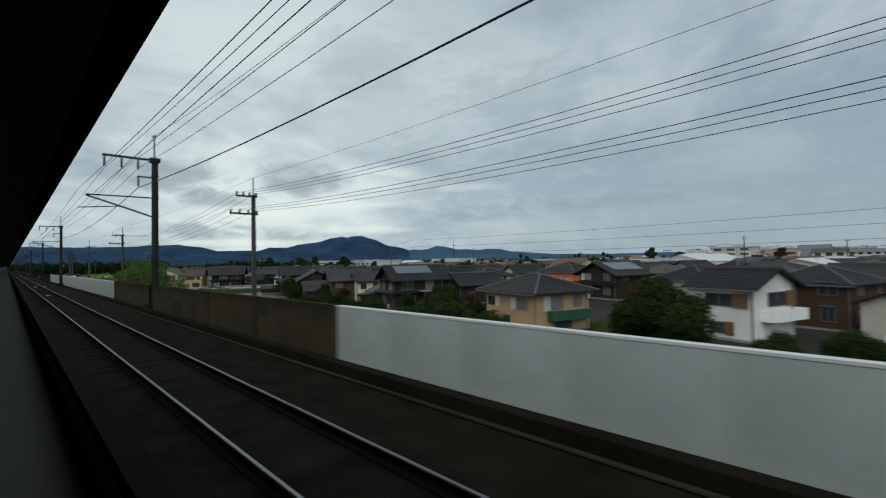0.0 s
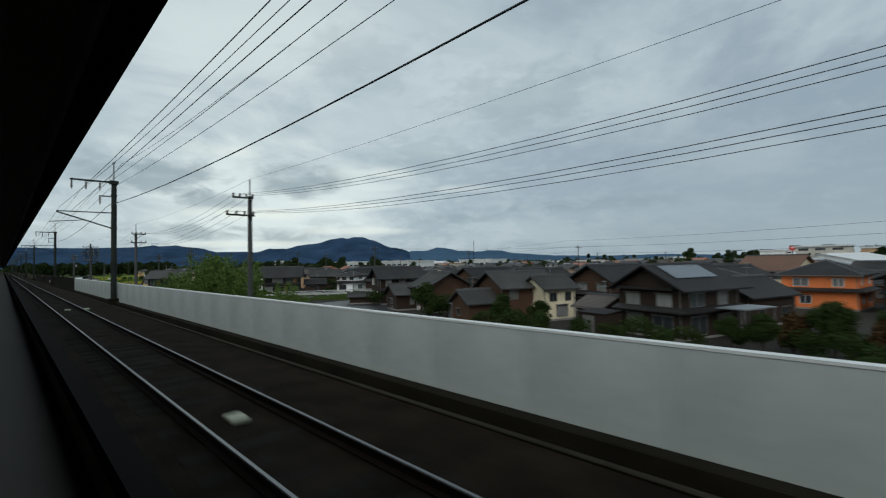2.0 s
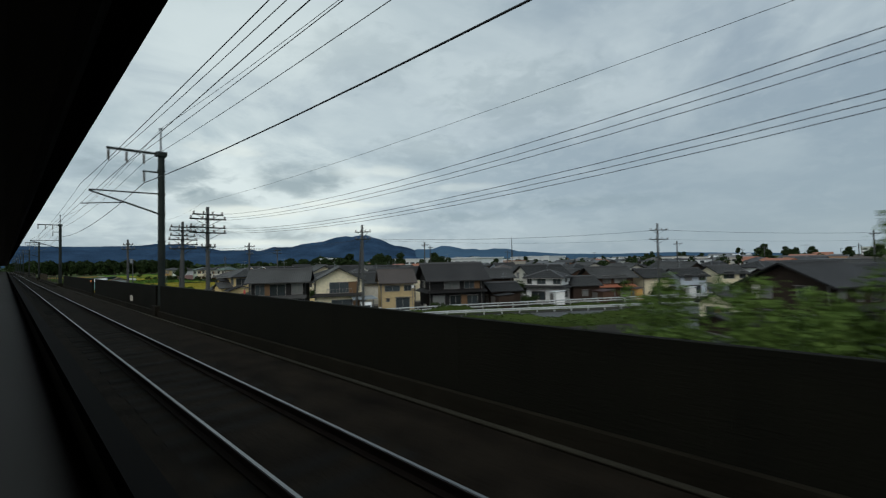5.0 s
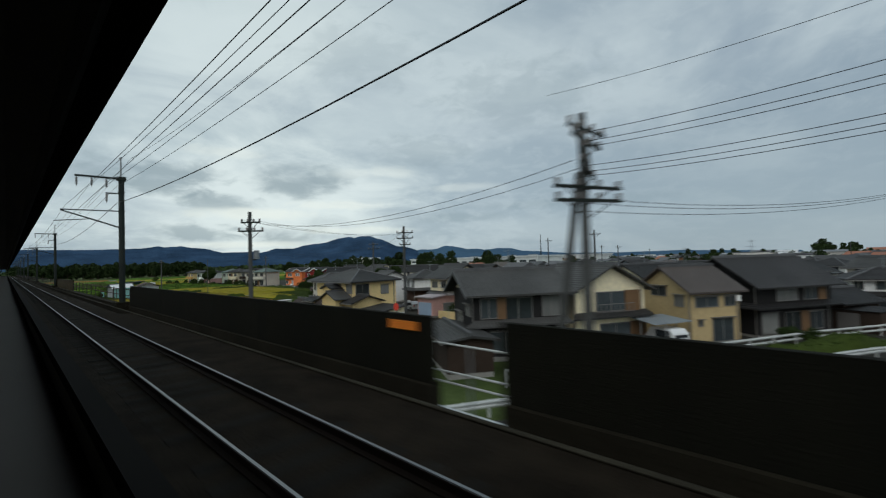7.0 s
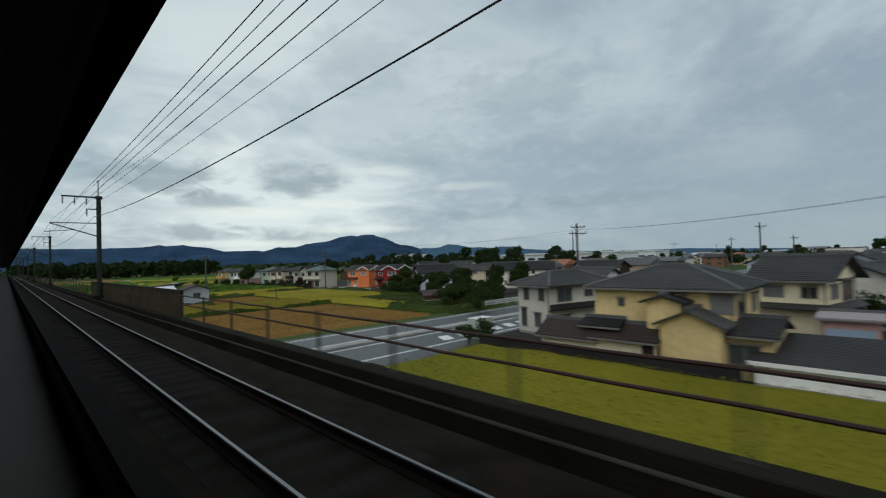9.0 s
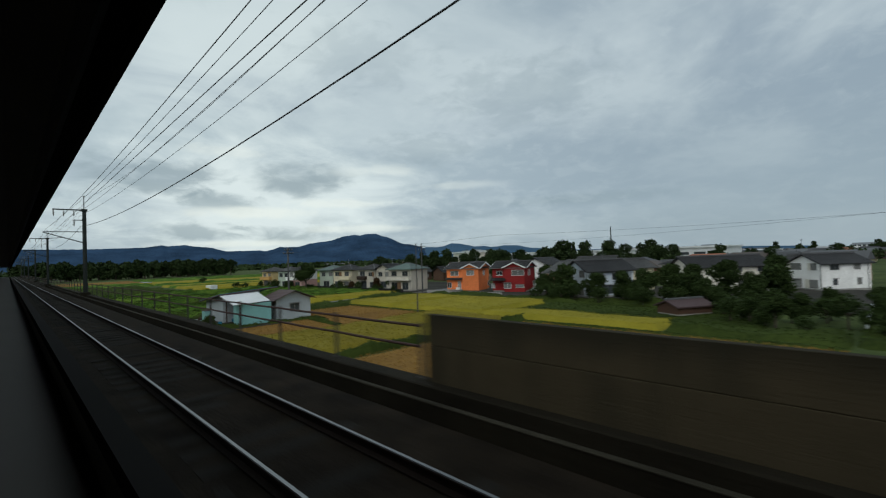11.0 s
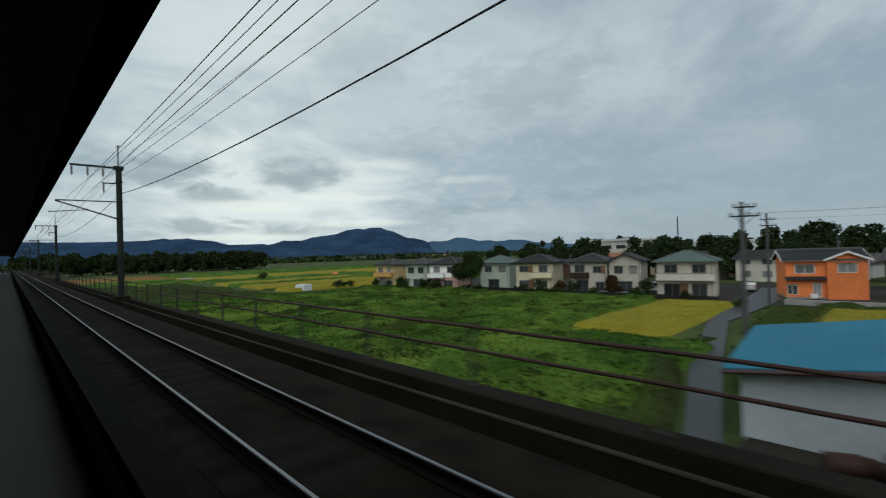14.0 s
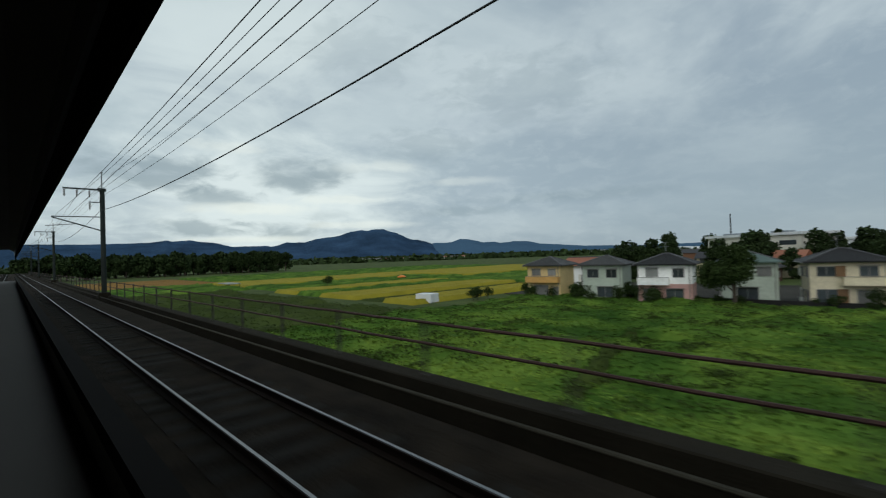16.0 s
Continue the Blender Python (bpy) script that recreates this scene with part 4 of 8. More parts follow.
part("carport_roof", boxes((3.6, 8.6, -7.2, -4.55, 2.95, 3.07)), M["metal_grey"], hs, "flat grey terrace roof")
for x in (3.7, 8.4):
    part("terrace_post", boxes((x, x + 0.1, -7.1, -7.0, -0.2, 2.95)), M["frame"], hs)
corner_house("low brown outhouse with a rust roof", 46.8, 65.4, -18, 3.6, 4.4, "wood", "tile_brown", "y", eave=2.6, pitch=0.4, over=0.6)
corner_house("timber house with a brown gable and black tiled roof", 60.0, 70.2, -20, 7.6, 8.5, "brown", "tile_dark", "x", eave=4.9, pitch=0.46, over=1.0, skirt="fs", pent="tile_dark", lower="wood",
             front=[(-1.9, 3.2, 1.9, 1.1, "c"), (1.9, 3.2, 1.9, 1.1, "c"), (-1.5, 0.5, 2.0, 1.6, "g"), (1.8, 0.5, 2.0, 1.6, "g")])
corner_house("cream rendered house with grey tiled roof", 49.0, 73.9, -20, 4.8, 4.8, "cream", "tile", "x", eave=4.3, pitch=0.5, over=0.6, front=[(0.6, 2.6, 0.9, 0.9, "g")], side=[(1.2, 2.5, 1.2, 1.1, "g"), (3.6, 2.5, 1.0, 1.1, "g"), (2.6, 0.5, 1.8, 1.5, "c")])
corner_house("reddish timber house with grey tiled roofs", 45.6, 78.0, -20, 6.4, 8.4, "brown", "tile", "x", eave=4.5, pitch=0.5, over=0.7, side=[(1.6, 2.8, 1.4, 1.1, "c"), (5, 0.6, 1.6, 1.4, "g")])
corner_house("small reddish barn with a grey tiled roof", 41.4, 80.2, -20, 4.6, 4.6, "brown", "tile", "x", eave=2.7, pitch=0.52, over=0.6, front=[(0.5, 0.8, 1.0, 0.9, "g")], side=[])
corner_house("ochre timber house with low gabled roof", 46.8, 93.0, -20, 7.0, 6.6, "brown", "tile", "y", eave=4.2, pitch=0.5, over=0.9, skirt="f")
corner_house("low timber wing with dark lean-to roof", 45.6, 99.8, -20, 5.0, 5.6, "wood", "tile", "x", eave=2.8, pitch=0.5, over=0.6)
corner_house("dark timber house with a black tiled roof", 50.4, 110.4, -23, 7.4, 8.4, "wood", "tile_dark", "x", eave=5.1, pitch=0.45, over=0.8, skirt="s", side=[(1.5, 3.4, 1.2, 1.2, "c"), (4.2, 3.4, 1.2, 1.2, "c"), (6.6, 3.3, 1.4, 1.2, "g"), (2.0, 0.6, 1.8, 1.6, "c"), (5.6, 0.6, 2.0, 1.6, "g")])
corner_house("orange rendered house with a dark hipped roof", 82.4, 46.0, -8, 8.6, 9.0, "orange", "tile_dark", "hip", eave=5.2, pitch=0.40, over=0.7, frame="frame_white",
             front=[(2.0, 3.3, 1.9, 1.2, "c"), (-2.2, 3.3, 1.3, 1.2, "c"), (1.5, 0.8, 1.4, 1.2, "g")], skirt="fs")
corner_house("cream house with a rust-brown gabled roof", 99.0, 55.0, -15, 9.0, 9.0, "cream", "tile_rust", "y", eave=5.4, pitch=0.5, over=0.7)
corner_house("dark timber house with large solar panels", 78.0, 35.2, -18, 8.8, 10.5, "wood", "tile_dark", "x", eave=4.8, pitch=0.42, over=1.0, solar=True, skirt="f")
hs = corner_house("white rendered house with black hipped roof and porch", 65.0, 17.6, -18, 6.6, 8.5, "greywhite", "tile_dark", "hip", eave=4.9, pitch=0.42, over=0.9, front=[(1.8, 3.1, 1.6, 1.2, "c"), (-1.6, 3.1, 1.2, 1.2, "c"), (-2.2, 0.5, 1.4, 1.3, "g")])
annex_of(hs, -2.4, 1.4, 3.6, 2.4, 2.6, "greywhite", "tile_dark", "y")
hs = corner_house("white two-storey house with grey gabled roof and shutters", 46.0, 8.6, -18, 5.6, 6.4, "white", "tile_dark", "y", eave=5.0, pitch=0.42, over=0.7, front=[(0.2, 3.1, 2.6, 1.2, "w"), (0.4, 0.6, 1.5, 1.1, "w")], side=[(3.6, 3.1, 3.0, 1.3, "w")])
part("balcony", boxes((1.0, 6.2, -4.0, -3.9, 1.9, 2.9), (1.0, 1.1, -3.9, -2.81, 1.9, 2.9), (6.1, 6.2, -3.9, -2.81, 1.9, 2.9), (1.1, 6.1, -3.9, -2.81, 1.9, 2.02)), M["w_white"], hs, "white boarded balcony")
corner_house("brown house with black tiled roof behind the white one", 58.0, 3.0, -18, 8.0, 8.0, "brown", "tile_dark", "hip", eave=4.8)
corner_house("low house with a dark sheet roof", 52.0, -3.5, -18, 6.0, 7.0, "greywhite", "tile_dark", "x", eave=3.4, pitch=0.4)
corner_house("pale house with a tiled gable roof", 46.0, -16.0, -18, 8.0, 8.0, "greywhite", "tile_dark", "y", eave=4.8, skirt="f")
corner_house("dark tiled house with white gable", 34.0, -32.0, -18, 8.0, 9.0, "greywhite", "tile_dark", "y", eave=4.8, skirt="fs")
corner_house("grey-white house with dark roof", 68.0, 58.5, -18, 7.0, 8.0, "greywhite", "tile_dark", "hip", eave=4.6)
corner_house("dark timber house with wide tiled roof", 57.0, 53.6, -18, 7.0, 9.0, "wood", "tile_dark", "x", eave=3.5, pitch=0.5, skirt="")
corner_house("timber house with grey tiled roof", 62.0, 84.5, -20, 8.0, 9.0, "wood", "tile", "x", eave=4.6, skirt="fs")
corner_house("timber house with dark tiled roof", 62.0, 97.0, -20, 8.0, 9.0, "brown", "tile_dark", "x", eave=4.8)
corner_house("white gabled house with dark roof", 75.0, 73.0, -20, 6.0, 8.0, "white", "tile_dark", "x", eave=5.0)
corner_house("cream house with brown tiled roof", 76.0, 107.0, -25, 8.0, 9.0, "cream", "tile", "x", eave=4.4)

# the district beside the dark parapet, set square to the lane
LR = -29
hs = corner_house("black timber house with grey tiled roof and pale gable", 25.6, 172.6, -33, 6.6, 7.6, "black", "tile", "x", eave=5.3, pitch=0.42, over=0.8, trim="ridge",
                  front=[(1.2, 2.4, 2.0, 1.0, "c"), (-1.6, 3.3, 1.5, 0.9, "c")], side=[(1.2, 3.2, 1.4, 1.6, "w"), (3.6, 3.0, 2.4, 1.8, "g"), (6.4, 3.2, 1.6, 1.6, "c"), (2.4, 0.5, 2.4, 1.7, "g"), (5.8, 0.5, 2.4, 1.7, "c")], skirt="s")
bm = bmesh.new()
solid(bm, [(-0.012, -2.5, 5.42), (-0.012, 2.5, 5.42), (-0.012, 0, 6.42), (0.05, -2.5, 5.42), (0.05, 2.5, 5.42), (0.05, 0, 6.42)], [(0, 2, 1), (3, 4, 5), (0, 1, 4, 3), (1, 2, 5, 4), (2, 0, 3, 5)])
part("gable_panel", bm, M["w_cream"], hs, "cream panel in the gable")
corner_house("grey lean-to with a flat sheet roof", 20.8, 170.8, -33, 8.5, 3.2, "wood", "tile", "y", eave=2.5, pitch=0.15, over=0.4, side=[], front=[(1.5, 0.6, 1.6, 1.2, "g")])
hs = corner_house("cream gabled house with an orange shutter and balcony", 33.7, 168.5, -27, 7.4, 7.0, "cream", "tile", "y", eave=5.1, pitch=0.50, over=0.7, skirt="s",
                  front=[(-1.6, 3.4, 0.9, 1.0, "g"), (1.8, 3.4, 1.2, 1.1, "g")], side=[(3.5, 3.1, 3.0, 1.7, "w"), (3.9, 0.4, 3.2, 1.7, "w")])
bal = part("balcony", boxes((1.6, 5.4, -4.32, -4.28, 3.75, 3.8), (1.6, 5.4, -4.32, -4.28, 3.1, 3.14), *[(1.6 + 0.47 * k, 1.63 + 0.47 * k, -4.32, -4.28, 3.14, 3.75) for k in range(9)], (1.6, 1.63, -4.28, -3.71, 3.75, 3.8), (5.37, 5.4, -4.28, -3.71, 3.75, 3.8)), M["frame"], hs, "dark balcony rail")
hs = corner_house("tan rendered house with brown roof", 41.3, 162.0, -31, 6.4, 5.0, "tan", "tile_brown", "x", eave=4.7, pitch=0.56, over=0.5, front=[(0.6, 4.0, 2.0, 0.9, "g"), (-1.9, 3.2, 1.1, 1.0, "c")], side=[(1.6, 3.2, 2.4, 0.9, "g"), (4.0, 3.2, 1.2, 0.9, "g"), (3.2, 0.2, 2.2, 2.0, "g"), (0.9, 1.6, 0.5, 0.5, "g")])
part("lamp_box", boxes((4.6, 4.95, -3.45, -3.2, 3.6, 4.1)), M["w_white"], hs)
corner_house("black timber house with tall tiled roof", 48.3, 158.6, LR, 7.4, 9.2, "black", "tile_dark", "x", eave=4.9, pitch=0.56, over=0.9, skirt="fs", front=[(0.5, 3.3, 1.6, 1.1, "c")],
             side=[(3.6, 3.2, 2.6, 1.2, "c"), (6.6, 3.2, 1.8, 1.2, "w"), (1.4, 0.3, 2.0, 1.9, "c"), (4.2, 0.3, 2.0, 1.9, "w"), (7.0, 0.4, 2.0, 1.7, "g")])
corner_house("low dark timber wing with tiled roof", 57.6, 153.4, LR, 5.0, 5.0, "wood", "tile_dark", "x", eave=2.7, pitch=0.4)
corner_house("white two-storey house with brown pent roof", 68.6, 147.0, 14, 6.4, 5.4, "white", "tile_dark", "hip", eave=4.6, pitch=0.38, skirt="fs", front=[(-2.4, 3.3, 1.4, 1.1, "g"), (0.4, 3.3, 1.6, 1.1, "g"), (2.6, 3.3, 0.9, 1.1, "g"), (1, 0.5, 2.6, 1.5, "g")])
hs = corner_house("red-brown timber house with grey tiled roof", 79.2, 146.0, -36, 6.4, 7.6, "brown", "tile", "x", eave=4.2, pitch=0.46, over=0.8, front=[(0, 0.8, 1.6, 1.2, "g")], side=[(2.2, 2.9, 1.6, 1.4, "c"), (5.0, 2.9, 2.6, 1.4, "c"), (2.5, 0.4, 2.8, 1.7, "c"), (6, 0.4, 2.2, 1.7, "c")])
skirt_roof(hs, 6.4, 7.6, 2.3, 1.0, M["tile_red"], "s")
corner_house("low timber barn with a grey roof beside the lane", 72.6, 147.0, -36, 5.5, 5.0, "wood", "tile", "x", eave=3.0, pitch=0.45)
corner_house("cream house joined to the red-brown one", 86.4, 139.8, -36, 6.0, 5.2, "cream", "tile", "x", eave=4.0, pitch=0.42)
corner_house("pale blue house with grey tiled roof", 92.6, 135.4, -36, 5.6, 5.6, "paleblue", "tile", "x", eave=4.0, side=[(1.6, 3.0, 1.6, 1.2, "c"), (4.6, 3.0, 1.4, 1.2, "g"), (3, 0.5, 2.6, 1.6, "g")])
corner_house("cream house with a balcony and grey roof", 99.5, 130.4, -36, 6.0, 6.0, "cream", "tile", "x", eave=4.3, side=[(2, 3.2, 2.4, 1.4, "g"), (5, 3.2, 1.4, 1.4, "g"), (3, 0.5, 3.0, 1.6, "c")])
corner_house("dark house with low tiled roof", 107.0, 123.0, -36, 6.0, 7.0, "wood", "tile_dark", "x", eave=3.6)
corner_house("small cream shed with a gabled grey roof", 55.4, 118.4, -33, 5.2, 6.4, "cream", "tile", "x", eave=2.5, pitch=0.40, over=0.4, front=[(-1.0, 0.9, 1.3, 1.0, "g"), (0.9, 0.9, 1.5, 1.1, "w")], side=[], name="shed", group="")
corner_house("open shed with a low dark sheet roof", 47.5, 116.5, -33, 5.0, 6.5, "wood", "tile_dark", "x", eave=1.5, pitch=0.2, over=0.5, front=[], side=[], name="shed", group="")
corner_house("house with a grey tiled roof", 78.0, 160.0, -30, 8.0, 9.0, "greywhite", "tile", "x", eave=4.6)
corner_house("timber house with a grey tiled roof", 64.0, 163.0, -30, 7.0, 8.0, "wood", "tile", "x", eave=4.4)
corner_house("cream house with grey tiled roof", 56.0, 171.0, -28, 8.0, 8.0, "cream", "tile", "x", eave=4.8, skirt="f")
corner_house("grey house with a tiled roof", 44.0, 173.5, -28, 7.0, 7.0, "greywhite", "tile", "x", eave=4.2)

# the district before the road crossing, set square to the road's side streets
CR = -12
corner_house("grey-cream house with hipped tiled roof", 37.3, 217.0, -14, 4.6, 8.6, "greywhite", "tile", "hip", eave=5.2, pitch=0.42, over=0.8, skirt="s", pent="tile_dark", front=[(-1.2, 3.4, 0.8, 1.3, "g"), (1.0, 3.4, 0.8, 1.3, "g"), (-0.6, 0.8, 0.9, 1.4, "g"), (1.4, 0.7, 0.8, 1.9, "g")], side=[(2.0, 3.3, 2.0, 1.6, "g"), (5.4, 3.6, 1.2, 1.0, "g"), (2.0, 0.6, 1.4, 1.4, "g")])
hs = house("yellow rendered house with several grey tiled roofs", 33.0, 200.8, 210.2, 7.4, "yellow", "tile", "hip", eave=5.5, pitch=0.36, over=0.65, front=[(-4.0, 3.7, 1.4, 1.3, "c"), (2.6, 3.9, 0.5, 0.6, "g"), (-1.6, 3.9, 0.7, 0.9, "g")], side=[(1.6, 3.5, 2.2, 1.5, "g"), (5.4, 3.4, 1.4, 1.3, "c"), (3.4, 0.6, 2.2, 1.6, "g")])
annex_of(hs, -1.5, -0.9, 2.2, 1.6, 4.6, "yellow", "tile", "x", 0.30)
annex_of(hs, -2.4, -2.7, 3.5, 2.5, 3.3, "yellow", "tile", "x", 0.42)
annex_of(hs, -1.4, -5.4, 2.9, 4.6, 2.8, "yellow", "tile_dark", "y", 0.30)
add_window(hs, pose(-1.405, -5.4, 0.9), 1.7, 1.2, "g")
annex_of(hs, -2.6, 5.8, 4.4, 2.9, 1.85, "cream", "tile_plum", "y", 0.55)
annex_of(hs, -2.4, 1.5, 4.2, 2.6, 2.05, "cream", "tile_plum", "y", 0.50)
annex_of(hs, -1.9, 3.4, 2.4, 1.6, 2.75, "cream", "tile_dark", "y", 0.36)
part("porch_door", boxes((-2.46, -2.39, -0.5, 0.25, 0.1, 1.85)), M["w_wood"], hs, "dark wooden door")
hs = corner_house("cream gabled house with dark pent roof", 47.9, 197.5, CR, 5.2, 6.8, "cream", "tile", "y", eave=5.4, pitch=0.46, over=0.8, skirt="fs", front=[(1.2, 3.6, 1.6, 1.0, "c"), (-1.4, 3.6, 1.2, 1.0, "g"), (1.2, 0.9, 2.2, 1.0, "g")], side=[(1.6, 3.5, 1.8, 1.2, "c"), (4.6, 3.2, 2.6, 1.8, "g"), (2.4, 0.5, 2.2, 1.7, "g")])
part("gable_band", boxes((0.2, 6.6, -2.68, -2.6, 5.0, 5.15)), M["w_wood"], hs, "dark wooden band under the gable")
house("pale cream house with a black hipped roof and clipped bushes", 44.8, 184.4, 192.6, 6.6, "cream", "tile_dark", "hip", eave=4.9, pitch=0.42, over=1.0, front=[(2.6, 2.9, 1.6, 1.2, "g"), (-0.4, 2.6, 2.6, 1.6, "g"), (-3.0, 2.7, 1.5, 1.4, "g"), (0.8, 0.5, 2.4, 1.3, "g"), (-2.6, 0.4, 1.8, 1.7, "c")], side=[(1.8, 2.6, 2.4, 1.5, "g"), (5.0, 2.6, 1.6, 1.4, "g")])
corner_house("white gabled house with long grey roof", 54.0, 184.0, -50, 7.0, 10.0, "white", "tile", "x", eave=4.6, pitch=0.42, over=0.6)
hs = house("pale house with blue shutter and flat pink roof", 41.6, 194.4, 197.4, 5.2, "pink", "metal_pink", "y", eave=2.9, pitch=0.06, over=0.35, front=[], side=[(3.0, 0.4, 1.8, 1.4, "c")])
part("roller_shutter", boxes((-0.06, 0.01, -1.3, 1.3, 0.1, 2.1)), M["blue_wall"], hs, "pale blue roller shutter")
corner_house("white two-storey house with brown lower walls", 52.0, 210.0, -24, 5.4, 6.0, "white", "tile", "hip", eave=5.0, lower="brown", front=[(1.2, 3.2, 1.4, 1.2, "g"), (-1.6, 3.2, 1.4, 1.2, "c")], skirt="fs")
corner_house("grey tiled house behind the yellow one", 64.0, 193.0, CR, 7.0, 8.0, "greywhite", "tile", "x", eave=4.4)
corner_house("grey house beyond the yellow one", 66.0, 210.0, CR, 7.0, 8.0, "greywhite", "tile", "hip", eave=4.4)
corner_house("low timber house with grey roof", 58.0, 199.0, CR, 6.0, 8.0, "wood", "tile", "x", eave=3.6)
corner_house("white-walled house with grey gabled roof", 50.5, 219.0, CR, 5.6, 6.6, "white", "tile", "y", eave=4.6, skirt="f")

# the row behind the fields
DROW = dict(group="houses behind the rice fields")
hs = corner_house("bright orange house with dark gabled roof and white windows", 80.2, 307.6, 18, 8.6, 6.6, "orange", "tile_dark", "y", eave=5.5, pitch=0.34, over=0.5, trim="trim", frame="frame_white",
      front=[(2.2, 3.5, 2.2, 1.2, "c"), (3.6, 0.6, 1.2, 1.3, "g"), (0.9, 0.3, 0.9, 1.9, "c")], side=[(3, 3.5, 1.2, 1.2, "c"), (6, 0.8, 1.2, 1.2, "g")], **DROW)
gable_wing(hs, -2.2, 4.2, -0.4, 5.4, 5.5, "orange", "tile_dark", "trim", 0.42, [(0, 3.6, 2.0, 1.2, "c")], "frame_white")
skirt_roof(hs, 4.1, 6.6, 2.75, 0.8, M["tile_dark"], "f", yc=2.2)
hs = corner_house("dark red house with white-trimmed gabled roof", 80.8, 294.7, 16, 7.8, 6.6, "red", "tile_dark", "y", eave=5.5, pitch=0.34, over=0.5, trim="trim", frame="frame_white",
      front=[(2.2, 3.6, 1.4, 1.0, "g"), (3.8, 0.8, 1.0, 1.0, "c")], side=[(2.4, 3.5, 1.4, 1.3, "c"), (5.5, 0.9, 1.2, 1.2, "g")], **DROW)
gable_wing(hs, -1.45, 4.8, -0.5, 5.4, 5.5, "red", "tile_dark", "trim", 0.42, [(-0.9, 3.6, 2.9, 1.2, "c"), (1.6, 0.7, 1.7, 1.3, "c"), (-1.3, 0.9, 1.9, 0.7, "c")], "frame_white")
skirt_roof(hs, 3.2, 6.6, 2.6, 1.3, M["tile_dark"], "f", yc=2.3)
house("white house with dark gabled roof", 95.0, 298.0, 305.0, 8.0, "white", "tile_dark", "x", eave=5.6, **DROW)
house("cream house with grey roof", 98.0, 284.0, 293.0, 8.0, "cream", "tile", "y", eave=5.3, **DROW)
corner_house("beige house with grey gabled roof behind a dark tree", 74.6, 282.6, -30, 5.6, 7.4, "beige", "tile", "y", eave=4.6, pitch=0.46, over=0.6, **DROW)
corner_house("pale blue house with black roof and balcony", 73.2, 276.2, -30, 7.4, 9.4, "paleblue", "tile_dark", "x", eave=4.8, pitch=0.45, over=0.6, side=[(2.0, 3.0, 2.0, 1.2, "g"), (6.2, 3.0, 2.4, 1.2, "g"), (4, 0.5, 3.0, 1.6, "g")], **DROW)
corner_house("grey-cream gabled house with a long dark roof", 88.5, 264.0, -42, 6.6, 15.0, "greywhite", "tile_dark", "x", eave=4.8, pitch=0.5, over=0.6, **DROW)
corner_house("white house with dark roof beyond the hedge", 101.0, 247.0, -42, 7.0, 9.0, "white", "tile_dark", "x", eave=4.8, **DROW)
corner_house("cream house with small windows behind the hedge", 88.0, 276.0, -30, 6.0, 7.0, "cream", "tile", "x", eave=4.8, **DROW)
corner_house("low brown-roofed hut among the bushes", 56.5, 256.2, -30, 3.4, 5.0, "brown", "metal_brown", "x", eave=1.2, pitch=0.35, over=0.3, front=[], side=[], name="hut", group="")


def row_house(label, cx, cy, rot, w, d, wall, roof, rtype, windows, rail=None, lower=None, high=5.7):
    """A house of the row behind the fields, with its balcony side to the railway."""
    hs = corner_house(label, cx, cy, rot, w, d, wall, roof, rtype, eave=high, pitch=0.40, over=0.6, lower=lower, side=windows, **DROW)
    if rail:
        a, b, mat = rail
        y = -w / 2
        bal = part("balcony", boxes((a, b, y - 1.0, y - 0.9, 2.7, 3.7), (a, a + 0.1, y - 0.9, y - 0.004, 2.7, 3.7), (b - 0.1, b, y - 0.9, y - 0.004, 2.7, 3.7), (a + 0.1, b - 0.1, y - 0.9, y - 0.004, 2.7, 2.82)), M[mat], hs)
        part("hand_rail", boxes((a - 0.02, b + 0.02, y - 1.03, y - 0.87, 3.7, 3.76)), M["frame"], bal)
    return hs


row_house("white house with green hipped roof and long balcony", 70.9, 330.6, -80, 6.6, 7.6, "stone", "tile_green", "hip", [(1.9, 3.8, 1.8, 1.2, "g"), (5.6, 3.8, 1.8, 1.2, "g"), (2.0, 0.3, 2.2, 1.9, "w"), (5.6, 0.3, 2.0, 1.9, "g")], (0.0, 7.6, "w_greywhite"))
hs = row_house("grey house with dark roof behind a russet shrub", 71.6, 345.6, -78, 6.4, 6.2, "stone", "tile_dark", "hip", [(1.6, 3.6, 1.8, 1.4, "g"), (4.6, 3.6, 1.4, 1.2, "w"), (2.0, 0.3, 2.2, 2.0, "g"), (5.0, 0.5, 1.4, 1.5, "g")], (0.2, 3.2, "w_wood"))
row_house("pale house with dark gabled roof", 73.2, 339.2, -78, 6.0, 5.0, "stone", "tile_dark", "y", [(1.5, 3.5, 1.4, 1.2, "g"), (3.8, 3.5, 1.2, 1.2, "c"), (2.6, 0.4, 2.0, 1.7, "g")])
row_house("cream house with dark hipped roof and front balcony", 69.8, 356.2, -76, 6.4, 7.2, "sand", "tile_dark", "hip", [(1.6, 3.75, 1.8, 1.2, "w"), (5.4, 3.75, 1.7, 1.2, "g"), (1.6, 0.4, 2.0, 1.8, "w"), (5.2, 0.5, 1.8, 1.6, "c")], (3.0, 7.2, "w_cream"))
row_house("pale green house with green hipped roof", 70.5, 365.8, -76, 6.4, 6.4, "palegreen", "tile_green", "hip", [(1.8, 3.6, 1.6, 1.2, "g"), (4.9, 3.6, 1.6, 1.2, "c"), (3.0, 0.4, 2.4, 1.7, "g")])
